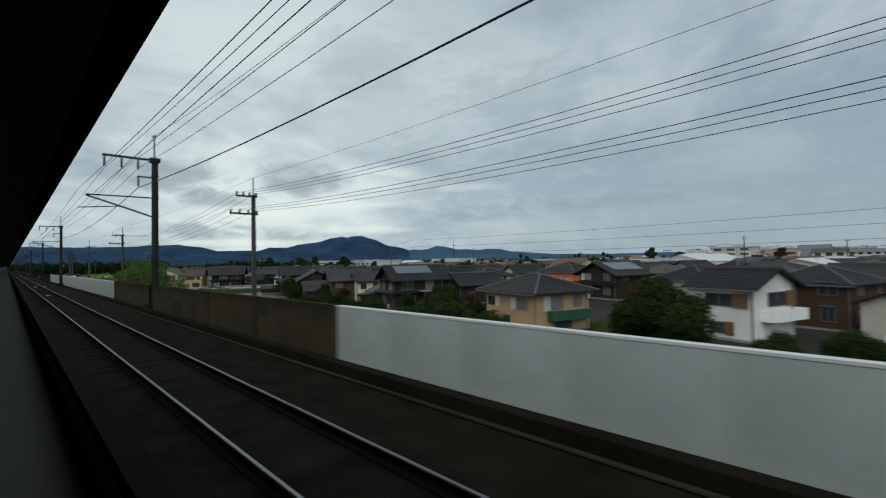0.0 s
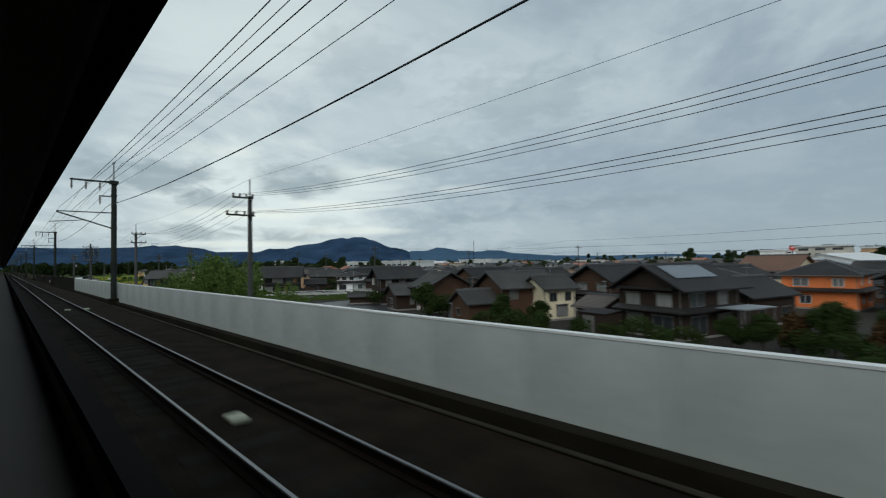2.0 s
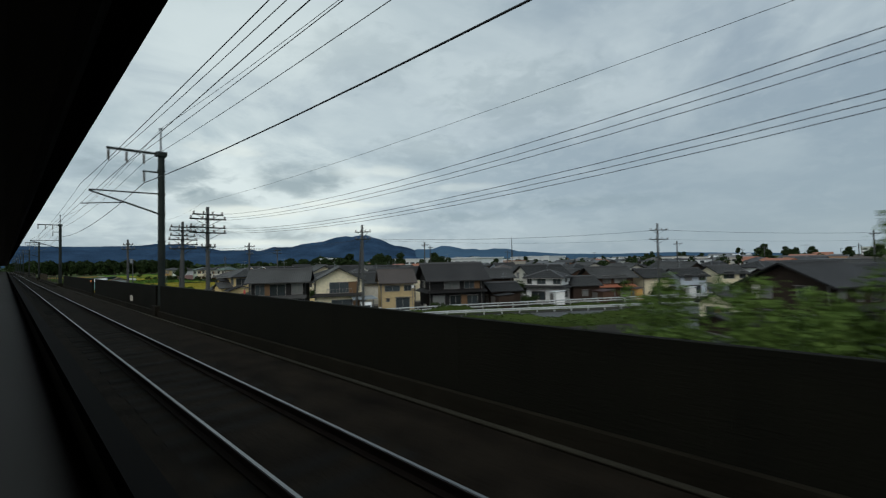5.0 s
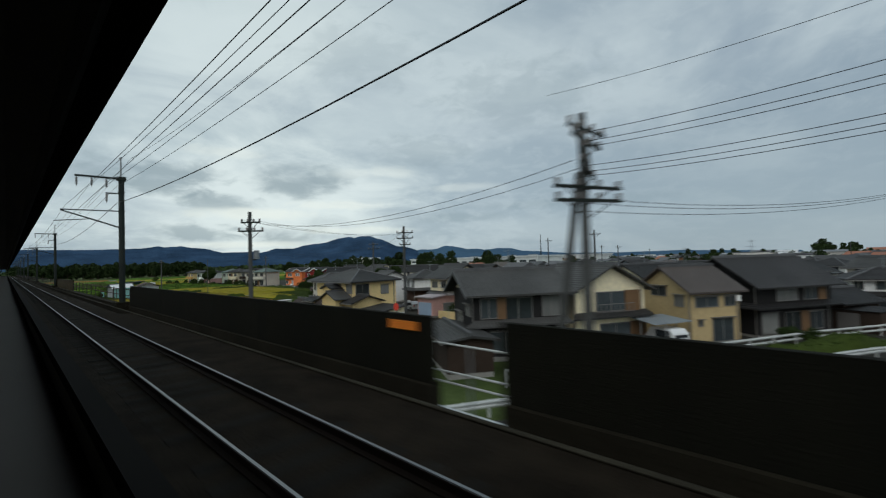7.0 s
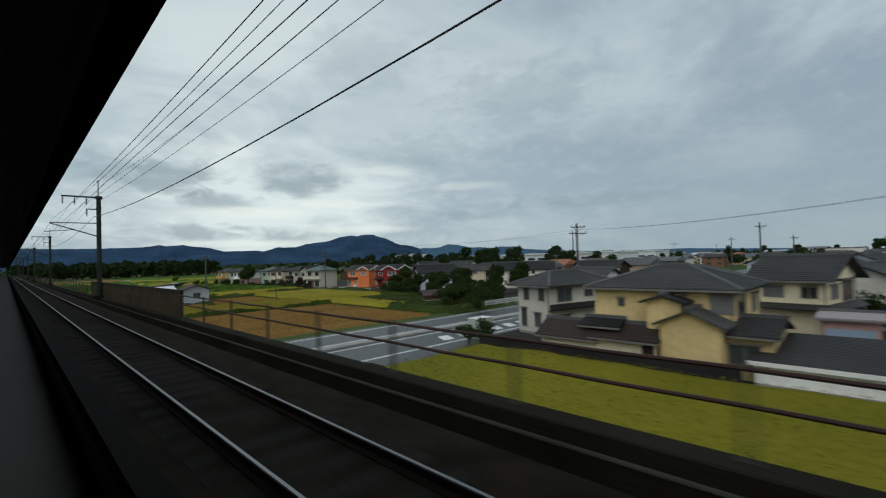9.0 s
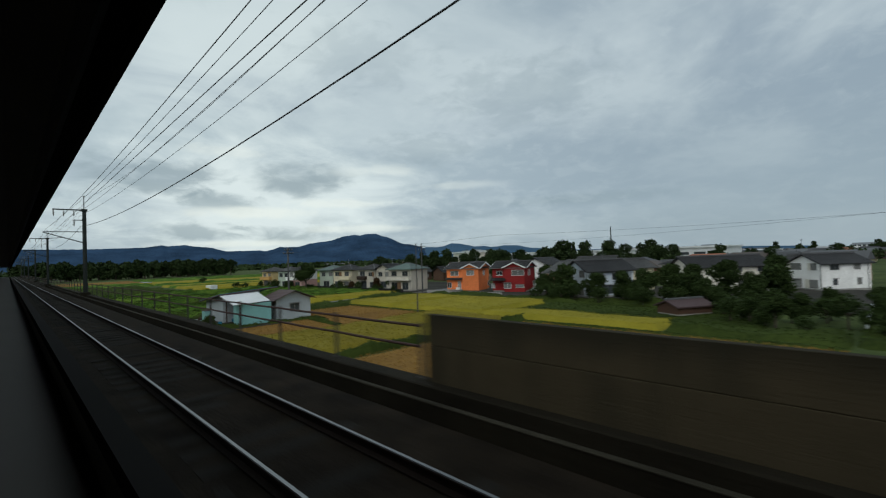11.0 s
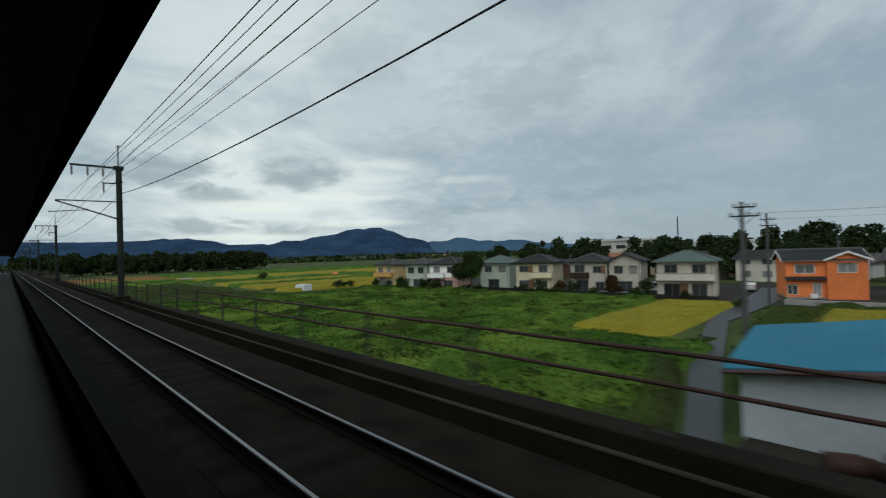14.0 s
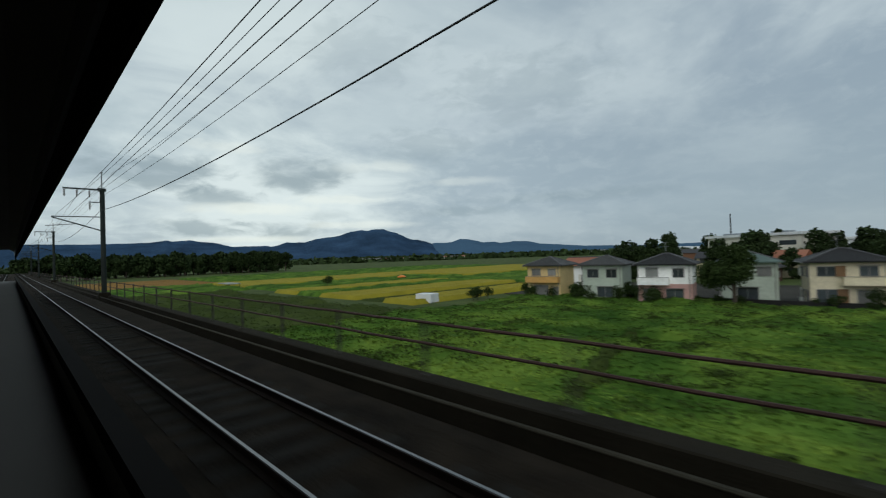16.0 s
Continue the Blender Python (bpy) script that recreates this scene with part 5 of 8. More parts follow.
row_house("white and pink house with dark hipped roof", 64.2, 374.6, -78, 6.0, 6.8, "white", "tile_dark", "hip", [(1.8, 3.8, 1.6, 1.2, "c"), (5.1, 3.7, 1.4, 1.2, "g"), (1.4, 0.3, 1.6, 1.8, "c"), (4.6, 0.3, 2.2, 1.8, "g")], (0.0, 4.0, "w_white"), "pink")
row_house("pale green house with blue-grey hipped roof", 65.0, 383.6, -80, 5.6, 6.0, "palegreen", "tile", "hip", [(1.6, 3.5, 1.8, 1.3, "g"), (4.4, 3.5, 1.6, 1.3, "g"), (3.4, 0.5, 2.4, 1.6, "g")])
row_house("yellow house with orange balcony and grey roof", 63.5, 393.0, -82, 6.0, 5.8, "yellow", "tile", "hip", [(1.6, 3.8, 1.6, 1.1, "c"), (4.4, 3.8, 1.4, 1.1, "c"), (2.4, 0.3, 2.6, 1.9, "c"), (5.0, 0.5, 1.0, 1.4, "c")], (0.0, 5.8, "w_ochre"))
house("pale house with a red-brown roof behind the yellow one", 92.0, 396.0, 403.0, 7.0, "white", "tile_red", "y", eave=4.6, **DROW)

# ---- the town further off ----
def far_house(label, w, d, wall, roof, rtype, eave, pitch):
    hs = thing("house", pose(0, 0, GROUND), label, "house", "houses of the far town")
    part("wall", body_mesh(w, d, -0.3, eave, rtype, pitch), M["w_" + wall], hs)
    roof_parts(hs, w, d, eave, rtype, 0.6, pitch, M[roof], M["ridge"])
    for z in ((0.8, 3.5) if eave > 4.5 else (0.8,)):
        for k in (-1, 1):
            fr, pn, hood, shut = window_meshes(1.8, 1.3)
            win = part("window", with_material(fr, M["frame"]), None, hs, m=pose(-0.005, k * w / 4, z))
            part("pane", with_material(pn, M["curtain" if (k + int(z)) % 2 else "pane"]), None, win)
    add_window(hs, pose(d * 0.5, -w / 2 - 0.005, 3.4 if eave > 4.5 else 0.9, 0, 0, 90), 1.2, 1.1, "g")
    return hs


PROTO = [far_house("white two-storey house with dark tiled roof in the far town", 7.4, 6.6, "white", "tile_dark", "hip", 4.9, 0.38),
         far_house("dark timber house with grey tiled roof in the far town", 8.8, 7.4, "wood", "tile", "y", 4.4, 0.45),
         far_house("cream house with grey tiled roof in the far town", 7.2, 7.4, "cream", "tile", "x", 4.7, 0.42),
         far_house("grey-white house with tiled roof in the far town", 8.0, 6.6, "greywhite", "tile", "y", 4.9, 0.38),
         far_house("low brown house with black tiled roof in the far town", 9.4, 7.2, "brown", "tile_dark", "y", 3.2, 0.46),
         far_house("beige house with brown tiled roof in the far town", 7.4, 6.8, "beige", "tile_brown", "hip", 4.9, 0.4),
         far_house("pale house with a red tiled roof in the far town", 7.2, 6.6, "white", "tile_red", "y", 4.8, 0.45),
         far_house("pale blue house with black roof in the far town", 6.8, 6.8, "paleblue", "tile_dark", "x", 5.1, 0.42)]
SPOTS = [(-150 - 14 * i, -300) for i in range(len(PROTO))]
TAKEN = [(o.location.x + 4, o.location.y, 6.6) for o in scene.objects if o.get("category") in ("house", "shed")]
TAKEN = [t for t in TAKEN if t[0] > 20]
TAKEN += [(215, y, 40) for y in range(200, 420, 20)] + [(165, 330, 16), (160, 385, 22)]


def free(x, y, r):
    return all((x - a) ** 2 + (y - b) ** 2 > (r + c) ** 2 for a, b, c in TAKEN)


LANE = ((14, 162), (46, 146), (75, 126), (122, 94), (200, 40))


def near_lane(x, y):
    for (xa, ya), (xb, yb) in zip(LANE[:-1], LANE[1:]):
        dx, dy = xb - xa, yb - ya
        f = min(1, max(0, ((x - xa) * dx + (y - ya) * dy) / (dx * dx + dy * dy)))
        if math.hypot(x - xa - f * dx, y - ya - f * dy) < 12:
            return True
    return (34 < x < 64 and 98 < y < 127) or (30 < x < 64 and -5 < y < 26) or (44 < x < 80 and 26 <= y < 57)


rng = random.Random(5)
first = dict.fromkeys(range(len(PROTO)), True)
count = 0
FAR = []
for row in range(34):
    X = 50 + row * 10.8 * (1 + row * 0.04)
    if X > 900:
        break
    step = 10.4 + row * 0.5
    Y = -120 - row * 6
    while Y < 330 + row * 9:
        x, y = X + rng.uniform(-2.5, 2.5), Y + rng.uniform(-2.0, 2.0)
        Y += step
        # the fields, the road and the guard-railed lane stay open
        if (y > 236 and x < 104) or (218 < y < 240 and x < 120) or (y > 330 and x < 105) or y > 405 + (x - 105) * 0.25:
            continue
        if rng.random() < 0.06 or not free(x + 4, y, 3.7) or near_lane(x + 4, y):
            continue
        k = rng.choices(range(8), (16, 20, 12, 16, 16, 9, 3, 8))[0]
        mm = pose(x, y, GROUND, 0, 0, (-24 if y < 200 else -8) + (90 if rng.random() < 0.3 else 0) + rng.uniform(-5, 5))
        if x > 100 and 215 < y < 242:      # the road runs on through the town
            continue
        if count >= 128:
            FAR.append((x, y, k))
            TAKEN.append((x + 4, y, 3.5))
            continue
        if first[k]:
            PROTO[k].matrix_basis = mm
            first[k] = False
        else:
            copy_thing(PROTO[k], mm)
        TAKEN.append((x + 4, y, 3.5))
        count += 1


# a village out on the plain before the hills
vr = random.Random(19)
for i in range(70):
    a, d = radians(vr.uniform(33, 47)), vr.uniform(760, 1000)
    FAR.append((d * math.sin(a), 345 + d * math.cos(a), 0))
# houses too far off to be told apart, as one mass
walls, roofs, glass = ([], []), ([], []), ([], [])


def emit(target, pts, faces):
    o = len(target[0])
    target[0].extend(pts)
    target[1].extend([tuple(i + o for i in f) for f in faces])


CUBE = ((0, 2, 3, 1), (4, 5, 7, 6), (0, 1, 5, 4), (2, 6, 7, 3), (0, 4, 6, 2), (1, 3, 7, 5))
srng = random.Random(44)


def spun(pts, x, y, a):
    c, s = math.cos(a), math.sin(a)
    return [(x + (px - x) * c - (py - y) * s, y + (px - x) * s + (py - y) * c, pz) for px, py, pz in pts]


for x, y, k in FAR:
    spin = radians((-24 if y < 200 else -8) + srng.uniform(-12, 12))
    w, d, e = rng.uniform(6.5, 9.5), rng.uniform(6, 8), rng.choice((3.2, 3.6, 4.8, 5.0, 5.2))
    z = GROUND
    emit(walls, spun([(a, b, c) for c in (z - 0.3, z + e) for b in (y - w / 2, y + w / 2) for a in (x, x + d)], x, y, spin), CUBE)
    o, t = 0.6, e + d * 0.22
    if rng.random() < 0.6:
        r = [(x - o, y - w / 2 - o, z + e - 0.2), (x - o, y + w / 2 + o, z + e - 0.2), (x + d / 2, y - w / 2 - o, z + t), (x + d / 2, y + w / 2 + o, z + t), (x + d + o, y - w / 2 - o, z + e - 0.2), (x + d + o, y + w / 2 + o, z + e - 0.2)]
        emit(roofs, spun(r, x, y, spin), [(0, 2, 3, 1), (2, 4, 5, 3), (0, 4, 2), (1, 3, 5), (0, 1, 5, 4)])
    else:
        t = e + w * 0.2
        r = [(x - o, y - w / 2 - o, z + e - 0.2), (x + d + o, y - w / 2 - o, z + e - 0.2), (x + 2, y, z + t), (x + d - 2, y, z + t), (x - o, y + w / 2 + o, z + e - 0.2), (x + d + o, y + w / 2 + o, z + e - 0.2)]
        emit(roofs, spun(r, x, y, spin), [(0, 1, 3, 2), (2, 3, 5, 4), (0, 2, 4), (1, 5, 3), (0, 4, 5, 1)])
    for zz in (1.0, 3.6):
        if zz < e - 1.2:
            for q in (-0.27, 0.27):
                emit(glass, spun([(a, b, c) for c in (z + zz, z + zz + 1.2) for b in (y + q * w - 0.9, y + q * w + 0.9) for a in (x - 0.06, x + 0.05)], x, y, spin), CUBE)
town = None
for nm, (v, f), mt, lab in (("far_town", walls, "far_wall", "pale and brown houses of the far town"), ("roofs", roofs, "far_roof", ""), ("windows", glass, "pane", "")):
    me = bpy.data.meshes.new(nm)
    me.from_pydata(v, [], f)
    ob = put(nm, me, M[mt], town)
    if town is None:
        town = tagged(ob, lab, "houses", kind="stuff")


# pale blocks, sheds and flats that stand a little over the roofs of the far town
blocks, block_roofs, block_glass = ([], []), ([], []), ([], [])
rb = random.Random(77)
for i in range(210):
    x = 235 + 640 * (i / 210) ** 1.1 + rb.uniform(-10, 10)
    y = rb.uniform(-120 - 0.1 * x, 170 + 0.8 * x)
    if x < 262 and 205 < y < 420:
        continue
    low = y > 72 + 0.05 * x      # past the flats only low sheds stand among the dark roofs
    if low and rb.random() < 0.6:
        continue
    w, d, e = rb.uniform(9, 26), rb.uniform(8, 14), rb.choice((6.4, 7.0, 7.4, 7.9, 8.3, 8.8, 9.6)) * (0.95 + x / 4500) * (0.78 if low else 1.0)
    z = GROUND
    emit(blocks, [(a, b, c) for c in (z - 0.3, z + e) for b in (y - w / 2, y + w / 2) for a in (x, x + d)], CUBE)
    if rb.random() < 0.55:
        t, o = e + d * rb.uniform(0.1, 0.2), 0.6
        emit(block_roofs, [(x - o, y - w / 2 - o, z + e - 0.2), (x - o, y + w / 2 + o, z + e - 0.2), (x + d / 2, y - w / 2 - o, z + t), (x + d / 2, y + w / 2 + o, z + t), (x + d + o, y - w / 2 - o, z + e - 0.2), (x + d + o, y + w / 2 + o, z + e - 0.2)], [(0, 2, 3, 1), (2, 4, 5, 3), (0, 4, 2), (1, 3, 5), (0, 1, 5, 4)])
    else:
        emit(block_roofs, [(a, b, c) for c in (z + e, z + e + 0.45) for b in (y - w / 2 - 0.3, y + w / 2 + 0.3) for a in (x - 0.3, x + d + 0.3)], CUBE)
    n = int(w / 3.4)
    for zz in (1.2, 4.0, 6.6):
        if zz < e - 1.5:
            for k in range(n):
                q = y - w / 2 + (k + 0.5) * w / n
                emit(block_glass, [(a, b, c) for c in (z + zz, z + zz + 1.3) for b in (q - 1.0, q + 1.0) for a in (x - 0.06, x + 0.05)], CUBE)
town = None
for nm, (v, f), mt, lab in (("far_blocks", blocks, "far_pale", "pale flats and sheds of the far town"), ("roofs", block_roofs, "far_pale_roof", ""), ("windows", block_glass, "pane", "")):
    me = bpy.data.meshes.new(nm)
    me.from_pydata(v, [], f)
    ob = put(nm, me, M[mt], town)
    if town is None:
        town = tagged(ob, lab, "buildings", kind="stuff")


def long_hall(label, X, y0, y1, d, high, wall, bands, name="factory", rot=0):
    """A long flat-roofed hall with rows of windows."""
    hs = thing(name, pose(X, (y0 + y1) / 2, GROUND, 0, 0, rot), label, name.replace("_", " "))
    w = y1 - y0
    part("wall", boxes((0, d, -w / 2, w / 2, -0.3, high)), M[wall], hs)
    part("roof", boxes((-0.6, d + 0.6, -w / 2 - 0.6, w / 2 + 0.6, high, high + 0.7)), M["metal_white"], hs, "white roof edge")
    for z in bands:
        n = int(w / 6)
        bm = mesh_of(boxes((-0.05, 0.05, -2.2, 2.2, 0, 1.2)), "window")
        bm.materials.append(M["pane"])
        for i in range(n):
            part("window", bm, None, hs, m=pose(0, -w / 2 + (i + 0.5) * w / n, z))
    for i in range(max(2, int(w / 16))):
        part("roof_vent", boxes((d * 0.3, d * 0.3 + 2.5, -w / 2 + 6 + i * 15, -w / 2 + 11 + i * 15, high + 0.7, high + 1.3)), M["metal_grey"], hs)
    return hs


long_hall("long white factory hall with a flat roof", 205, 285, 361, 26, 8.9, "metal_white", (2.6, 6.0))
long_hall("second long white factory hall", 330, 312, 352, 26, 9.5, "metal_white", (2.6, 5.6))
long_hall("third long white hall behind the trees", 215, 372, 402, 22, 9.2, "metal_white", (3, 7))
long_hall("pale grey school building with flat roof", 149.5, 363.5, 391.5, 13, 10.2, "w_greywhite", (1.6, 4.9, 7.6), "school", -29)
for i, (x, y, w, hh) in enumerate(((470, 30, 34, 12.5), (520, 75, 26, 14), (560, 10, 40, 13), (600, 110, 30, 13), (480, -60, 38, 12), (640, 50, 24, 16), (430, -20, 26, 11))):
    long_hall("pale apartment block far across the town", x, y, y + w * 0.6, 10, hh, "w_white" if i % 2 else "w_greywhite", [1.6 + 3 * k for k in range(int(hh / 3))], "apartment_block")

long_hall("pale flats beside the red sign", 312, 58, 80, 12, 12.4, "w_greywhite", (1.6, 4.6, 7.6, 10.4), "apartment_block", -10)
long_hall("low brown-topped flats in the far town", 345, 22, 54, 12, 11.2, "w_beige", (1.6, 4.6, 7.6), "apartment_block")
long_hall("pale stepped flats in the far town", 325, 86, 98, 10, 10.8, "w_white", (1.6, 4.6, 7.6), "apartment_block", 8)


def sheet_hall(label, X, yc, w, d, eave, wall, roof, rot):
    """A plain gabled hall, its gable to the railway."""
    hs = thing("warehouse", pose(X, yc, GROUND, 0, 0, rot), label, "warehouse")
    part("wall", body_mesh(w, d, -0.3, eave, "x", 0.22), M[wall], hs)
    roof_parts(hs, w, d, eave, "x", 0.5, 0.22, M[roof], M["trim"])
    for u in (-w * 0.27, w * 0.27):
        add_window(hs, pose(-0.005, u, eave - 2.2), 2.0, 1.2, "g", "frame_white")
    return hs


sheet_hall("white sheet-roofed hall among the dark roofs", 186, 58, 22, 24, 5.8, "w_white", "metal_white", -25)
sheet_hall("pale grey hall with a white roof", 128, 15, 12, 20, 5.2, "w_greywhite", "metal_white", -24)
sheet_hall("pale hall with a light grey roof", 150, 62, 14, 20, 5.2, "w_palegreen", "metal_grey", -15)

# round red sign on a mast over the town
sign = thing("sign_mast", pose(330, 83, GROUND), "tall mast with a round red sign over the town", "sign")
bm = bmesh.new()
tube(bm, (0, 0, -0.3), (0, 0, 10.5), 0.35, 0.3)
part("mast", bm, M["galv"], sign)
bm = bmesh.new()
tube(bm, (-0.5, 0, 12.4), (0.5, 0, 12.4), 1.6, n=24)
part("disc", bm, M["red_sign"], sign)
part("bar", boxes((-0.56, -0.5, -0.7, 0.7, 12.1, 12.8)), M["trim"], sign)

# radio mast
mast = thing("radio_mast", pose(468, 453, GROUND), "slim lattice radio mast beyond the town", "mast")
bm = bmesh.new()
for k in range(12):
    z0, z1 = k * 3.1 - 0.3, (k + 1) * 3.1 - 0.3
    r0, r1 = 1.3 - k * 0.08, 1.3 - (k + 1) * 0.08
    for a in range(4):
        c, s, c2, s2 = math.cos(a * math.pi / 2), math.sin(a * math.pi / 2), math.cos((a + 1) * math.pi / 2), math.sin((a + 1) * math.pi / 2)
        tube(bm, (c * r0, s * r0, z0), (c * r1, s * r1, z1), 0.12, n=5)
        tube(bm, (c * r0, s * r0, z0), (c2 * r1, s2 * r1, z1), 0.08, n=5)
part("lattice", bm, M["mast"], mast)

# ---- railway masts and wires ----
MASTS_Y = (-24.0, 27.6, 78.95, 132.6, 183.4, 237.3, 290.9, 337.4, 390.0, 442.0, 494.0, 546.0)
MASTS_X = (5.62, 5.62, 5.18, 5.62, 5.12, 5.2, 5.15, 4.8, 5.0, 5.0, 5.0, 5.0)
MX = 5.62


def catenary_mast():
    mt = thing("catenary_mast", pose(MX, 0, 0), "dark steel overhead line mast with crossarms on a concrete base", "mast", "masts along the railway")
    bm = bmesh.new()
    tube(bm, (0, 0, -0.62), (0, 0, 7.85), 0.17, 0.15, 14)
    part("pole", bm, M["mast"], mt)
    part("footing", boxes((-0.38, 0.34, -0.42, 0.42, -0.64, 0.12)), M["kerb_dark"], mt)
    bm = bmesh.new()
    for i in range(16):
        z = 1.6 + i * 0.4
        s = 1 if i % 2 else -1
        tube(bm, (0, s * 0.13, z), (0, s * 0.36, z), 0.011, n=5)
    part("climbing_steps", bm, M["mast"], mt)["kind"] = "stuff"
    bm = bmesh.new()
    tube(bm, (-0.02, 0, 7.7), (-0.02, 0, 9.1), 0.05, 0.04)
    tube(bm, (-0.1, 0, 9.05), (0.06, 0, 9.12), 0.05)
    part("spike", bm, M["galv"], mt)
    part("top_arm", boxes((-2.25, 0.2, -0.05, 0.05, 7.72, 7.83), (-0.24, 0.22, -0.2, 0.2, 7.66, 7.88)), M["mast"], mt)
    part("feeder_arm", boxes((-0.8, 0.0, -0.035, 0.035, 6.8, 6.87)), M["mast"], mt)
    ins = bmesh.new()
    for k in range(5):
        tube(ins, (0, 0, -0.05 - k * 0.09), (0, 0, -0.1 - k * 0.09), 0.075, 0.05, 8)
    tube(ins, (0, 0, 0.05), (0, 0, -0.55), 0.02, n=5)
    ime = mesh_of(ins, "insulator")
    ime.materials.append(M["insulator"])
    for x, z in ((-2.17, 7.7), (-1.46, 7.7), (-0.75, 7.7), (-0.74, 6.8)):
        part("insulator", ime, None, mt, m=pose(x, 0, z))
    bm = bmesh.new()
    tube(bm, (-0.15, 0, 5.75), (-2.9, 0, 5.72), 0.035)
    part("messenger_arm", bm, M["mast"], mt)
    bm = bmesh.new()
    tube(bm, (-0.15, 0, 4.75), (-1.6, 0, 5.25), 0.045)
    tube(bm, (-1.6, 0, 5.25), (-2.9, 0, 5.68), 0.04)
    part("brace", bm, M["mast"], mt)
    bm = bmesh.new()
    tube(bm, (-1.5, 0, 5.22), (-3.2, 0, 5.05), 0.025)
    part("steady_arm", bm, M["mast"], mt)
    for zb in (4.70, 5.70, 3.30, 2.4, 6.9):
        bm = bmesh.new()
        tube(bm, (0, 0, zb), (0, 0, zb + 0.07), 0.185, n=14)
        part("band", bm, M["mast"], mt)
    return mt


cm = catenary_mast()
cm.matrix_basis = pose(MX, MASTS_Y[0], 0)
for x, y in zip(MASTS_X[1:], MASTS_Y[1:]):
    copy_thing(cm, pose(x, y, 0))


def wire_run(name, label, pts, sag, r, n=14, mat="wire", group="overhead wires"):
    """One wire through its supports, sagging between them; sag is one number, or one for each span."""
    cu = bpy.data.curves.new(name, "CURVE")
    cu.dimensions, cu.bevel_depth, cu.bevel_resolution = "3D", r, 1
    sp = cu.splines.new("POLY")
    out = []
    for k, (a, b) in enumerate(zip(pts[:-1], pts[1:])):
        drop = sag[k] if isinstance(sag, tuple) else sag
        for i in range(n):
            f = i / n
            p = Vector(a).lerp(Vector(b), f)
            p.z -= drop * 4 * f * (1 - f)
            out.append(p)
    out.append(Vector(pts[-1]))
    sp.points.add(len(out) - 1)
    for q, p in zip(sp.points, out):
        q.co = (*p, 1)
    cu.materials.append(M[mat])
    return tagged(new(name, cu), label, "wire", group)


for x, z, sag, r, lab in ((MX - 0.74, 6.25, 0.78, 0.018, "thick black feeder wire hung from the masts"), (MX - 0.75, 7.27, 0.55, 0.009, "thin black wire under the top arm"),
                          (MX - 1.46, 7.12, 0.5, 0.009, "thin black wire under the top arm"), (MX - 2.17, 7.12, 0.5, 0.009, "thin black wire under the top arm"),
                          (MX - 0.02, 9.1, 0.9, 0.008, "earth wire along the mast tops"), (TRACK2, 5.98, 0.45, 0.009, "messenger wire over the track"), (TRACK2, 5.08, 0.0, 0.008, "contact wire over the track")):
    wire_run("overhead_wire", lab, [(x, y, z) for y in MASTS_Y], sag, r)


# ---- street utility poles ----
def utility_pole(x, y, top, arms, label, transformer=False, strut=False, lean=0.0, r=0.15, shift=0.0, spike=0.0):
    """A round concrete pole; arms: (height below the top, half length, turn in degrees); shift: how far the arms reach out to one side."""
    up = thing("utility_pole", pose(x, y, GROUND, lean, 0, 0), label, "utility pole", "utility poles")
    hgt = top - GROUND
    bm = bmesh.new()
    tube(bm, (0, 0, -0.4), (0, 0, hgt), r * 1.25, r * 0.8, 12)
    part("pole", bm, M["upole"], up)
    ins = mesh_of(boxes((-0.05, 0.05, -0.05, 0.05, 0.05, 0.24)), "insulator")
    ins.materials.append(M["insulator"])
    for dz, half, turn in arms:
        arm = part("crossarm", boxes((-half, half, -0.05, 0.05, -0.05, 0.05)), M["mast"], up, m=pose(shift * half, -0.16, hgt - dz, 0, 0, turn))
        for k in (-0.92, -0.3, 0.3, 0.92):
            part("insulator", ins, None, arm, m=pose(k * half, 0, 0))
        bm = bmesh.new()
        for k in (-0.7, 0.7):
            if abs(k + shift) < 1.3:
                tube(bm, (-shift * half, 0.1, -0.55), (half * k, 0, -0.04), 0.02, n=5)
        part("stay", bm, M["mast"], arm)
    if spike:
        bm = bmesh.new()
        tube(bm, (0, 0, hgt - 0.3), (0, 0, hgt + spike), 0.05, 0.04, 8)
        part("spike", bm, M["galv"], up, "slim pale pipe on the pole's top")
    if transformer:
        bm = bmesh.new()
        tube(bm, (0.4, -0.05, hgt - 3.3), (0.4, -0.05, hgt - 2.75), 0.2, n=14)
        tube(bm, (0.4, -0.05, hgt - 2.75), (0.4, -0.05, hgt - 2.69), 0.22, 0.16, n=14)
        part("transformer", bm, M["galv"], up, "small pale can")
        part("bracket", boxes((0, 0.42, -0.05, 0.05, hgt - 3.38, hgt - 3.3)), M["mast"], up)
    if strut:
        bm = bmesh.new()
        tube(bm, (0, 1.9, -0.4), (0, 0.15, hgt - 1.8), 0.14, 0.11, 10)
        part("strut", bm, M["upole"], up)
    bm = bmesh.new()
    for i in range(12):
        z = 2.2 + i * 0.45
        if z < hgt - 1.2:
            s = 1 if i % 2 else -1
            tube(bm, (s * r * 0.8, 0, z), (s * (r + 0.22), 0, z), 0.012, n=5)
    part("climbing_steps", bm, M["galv"], up)["kind"] = "stuff"
    return up


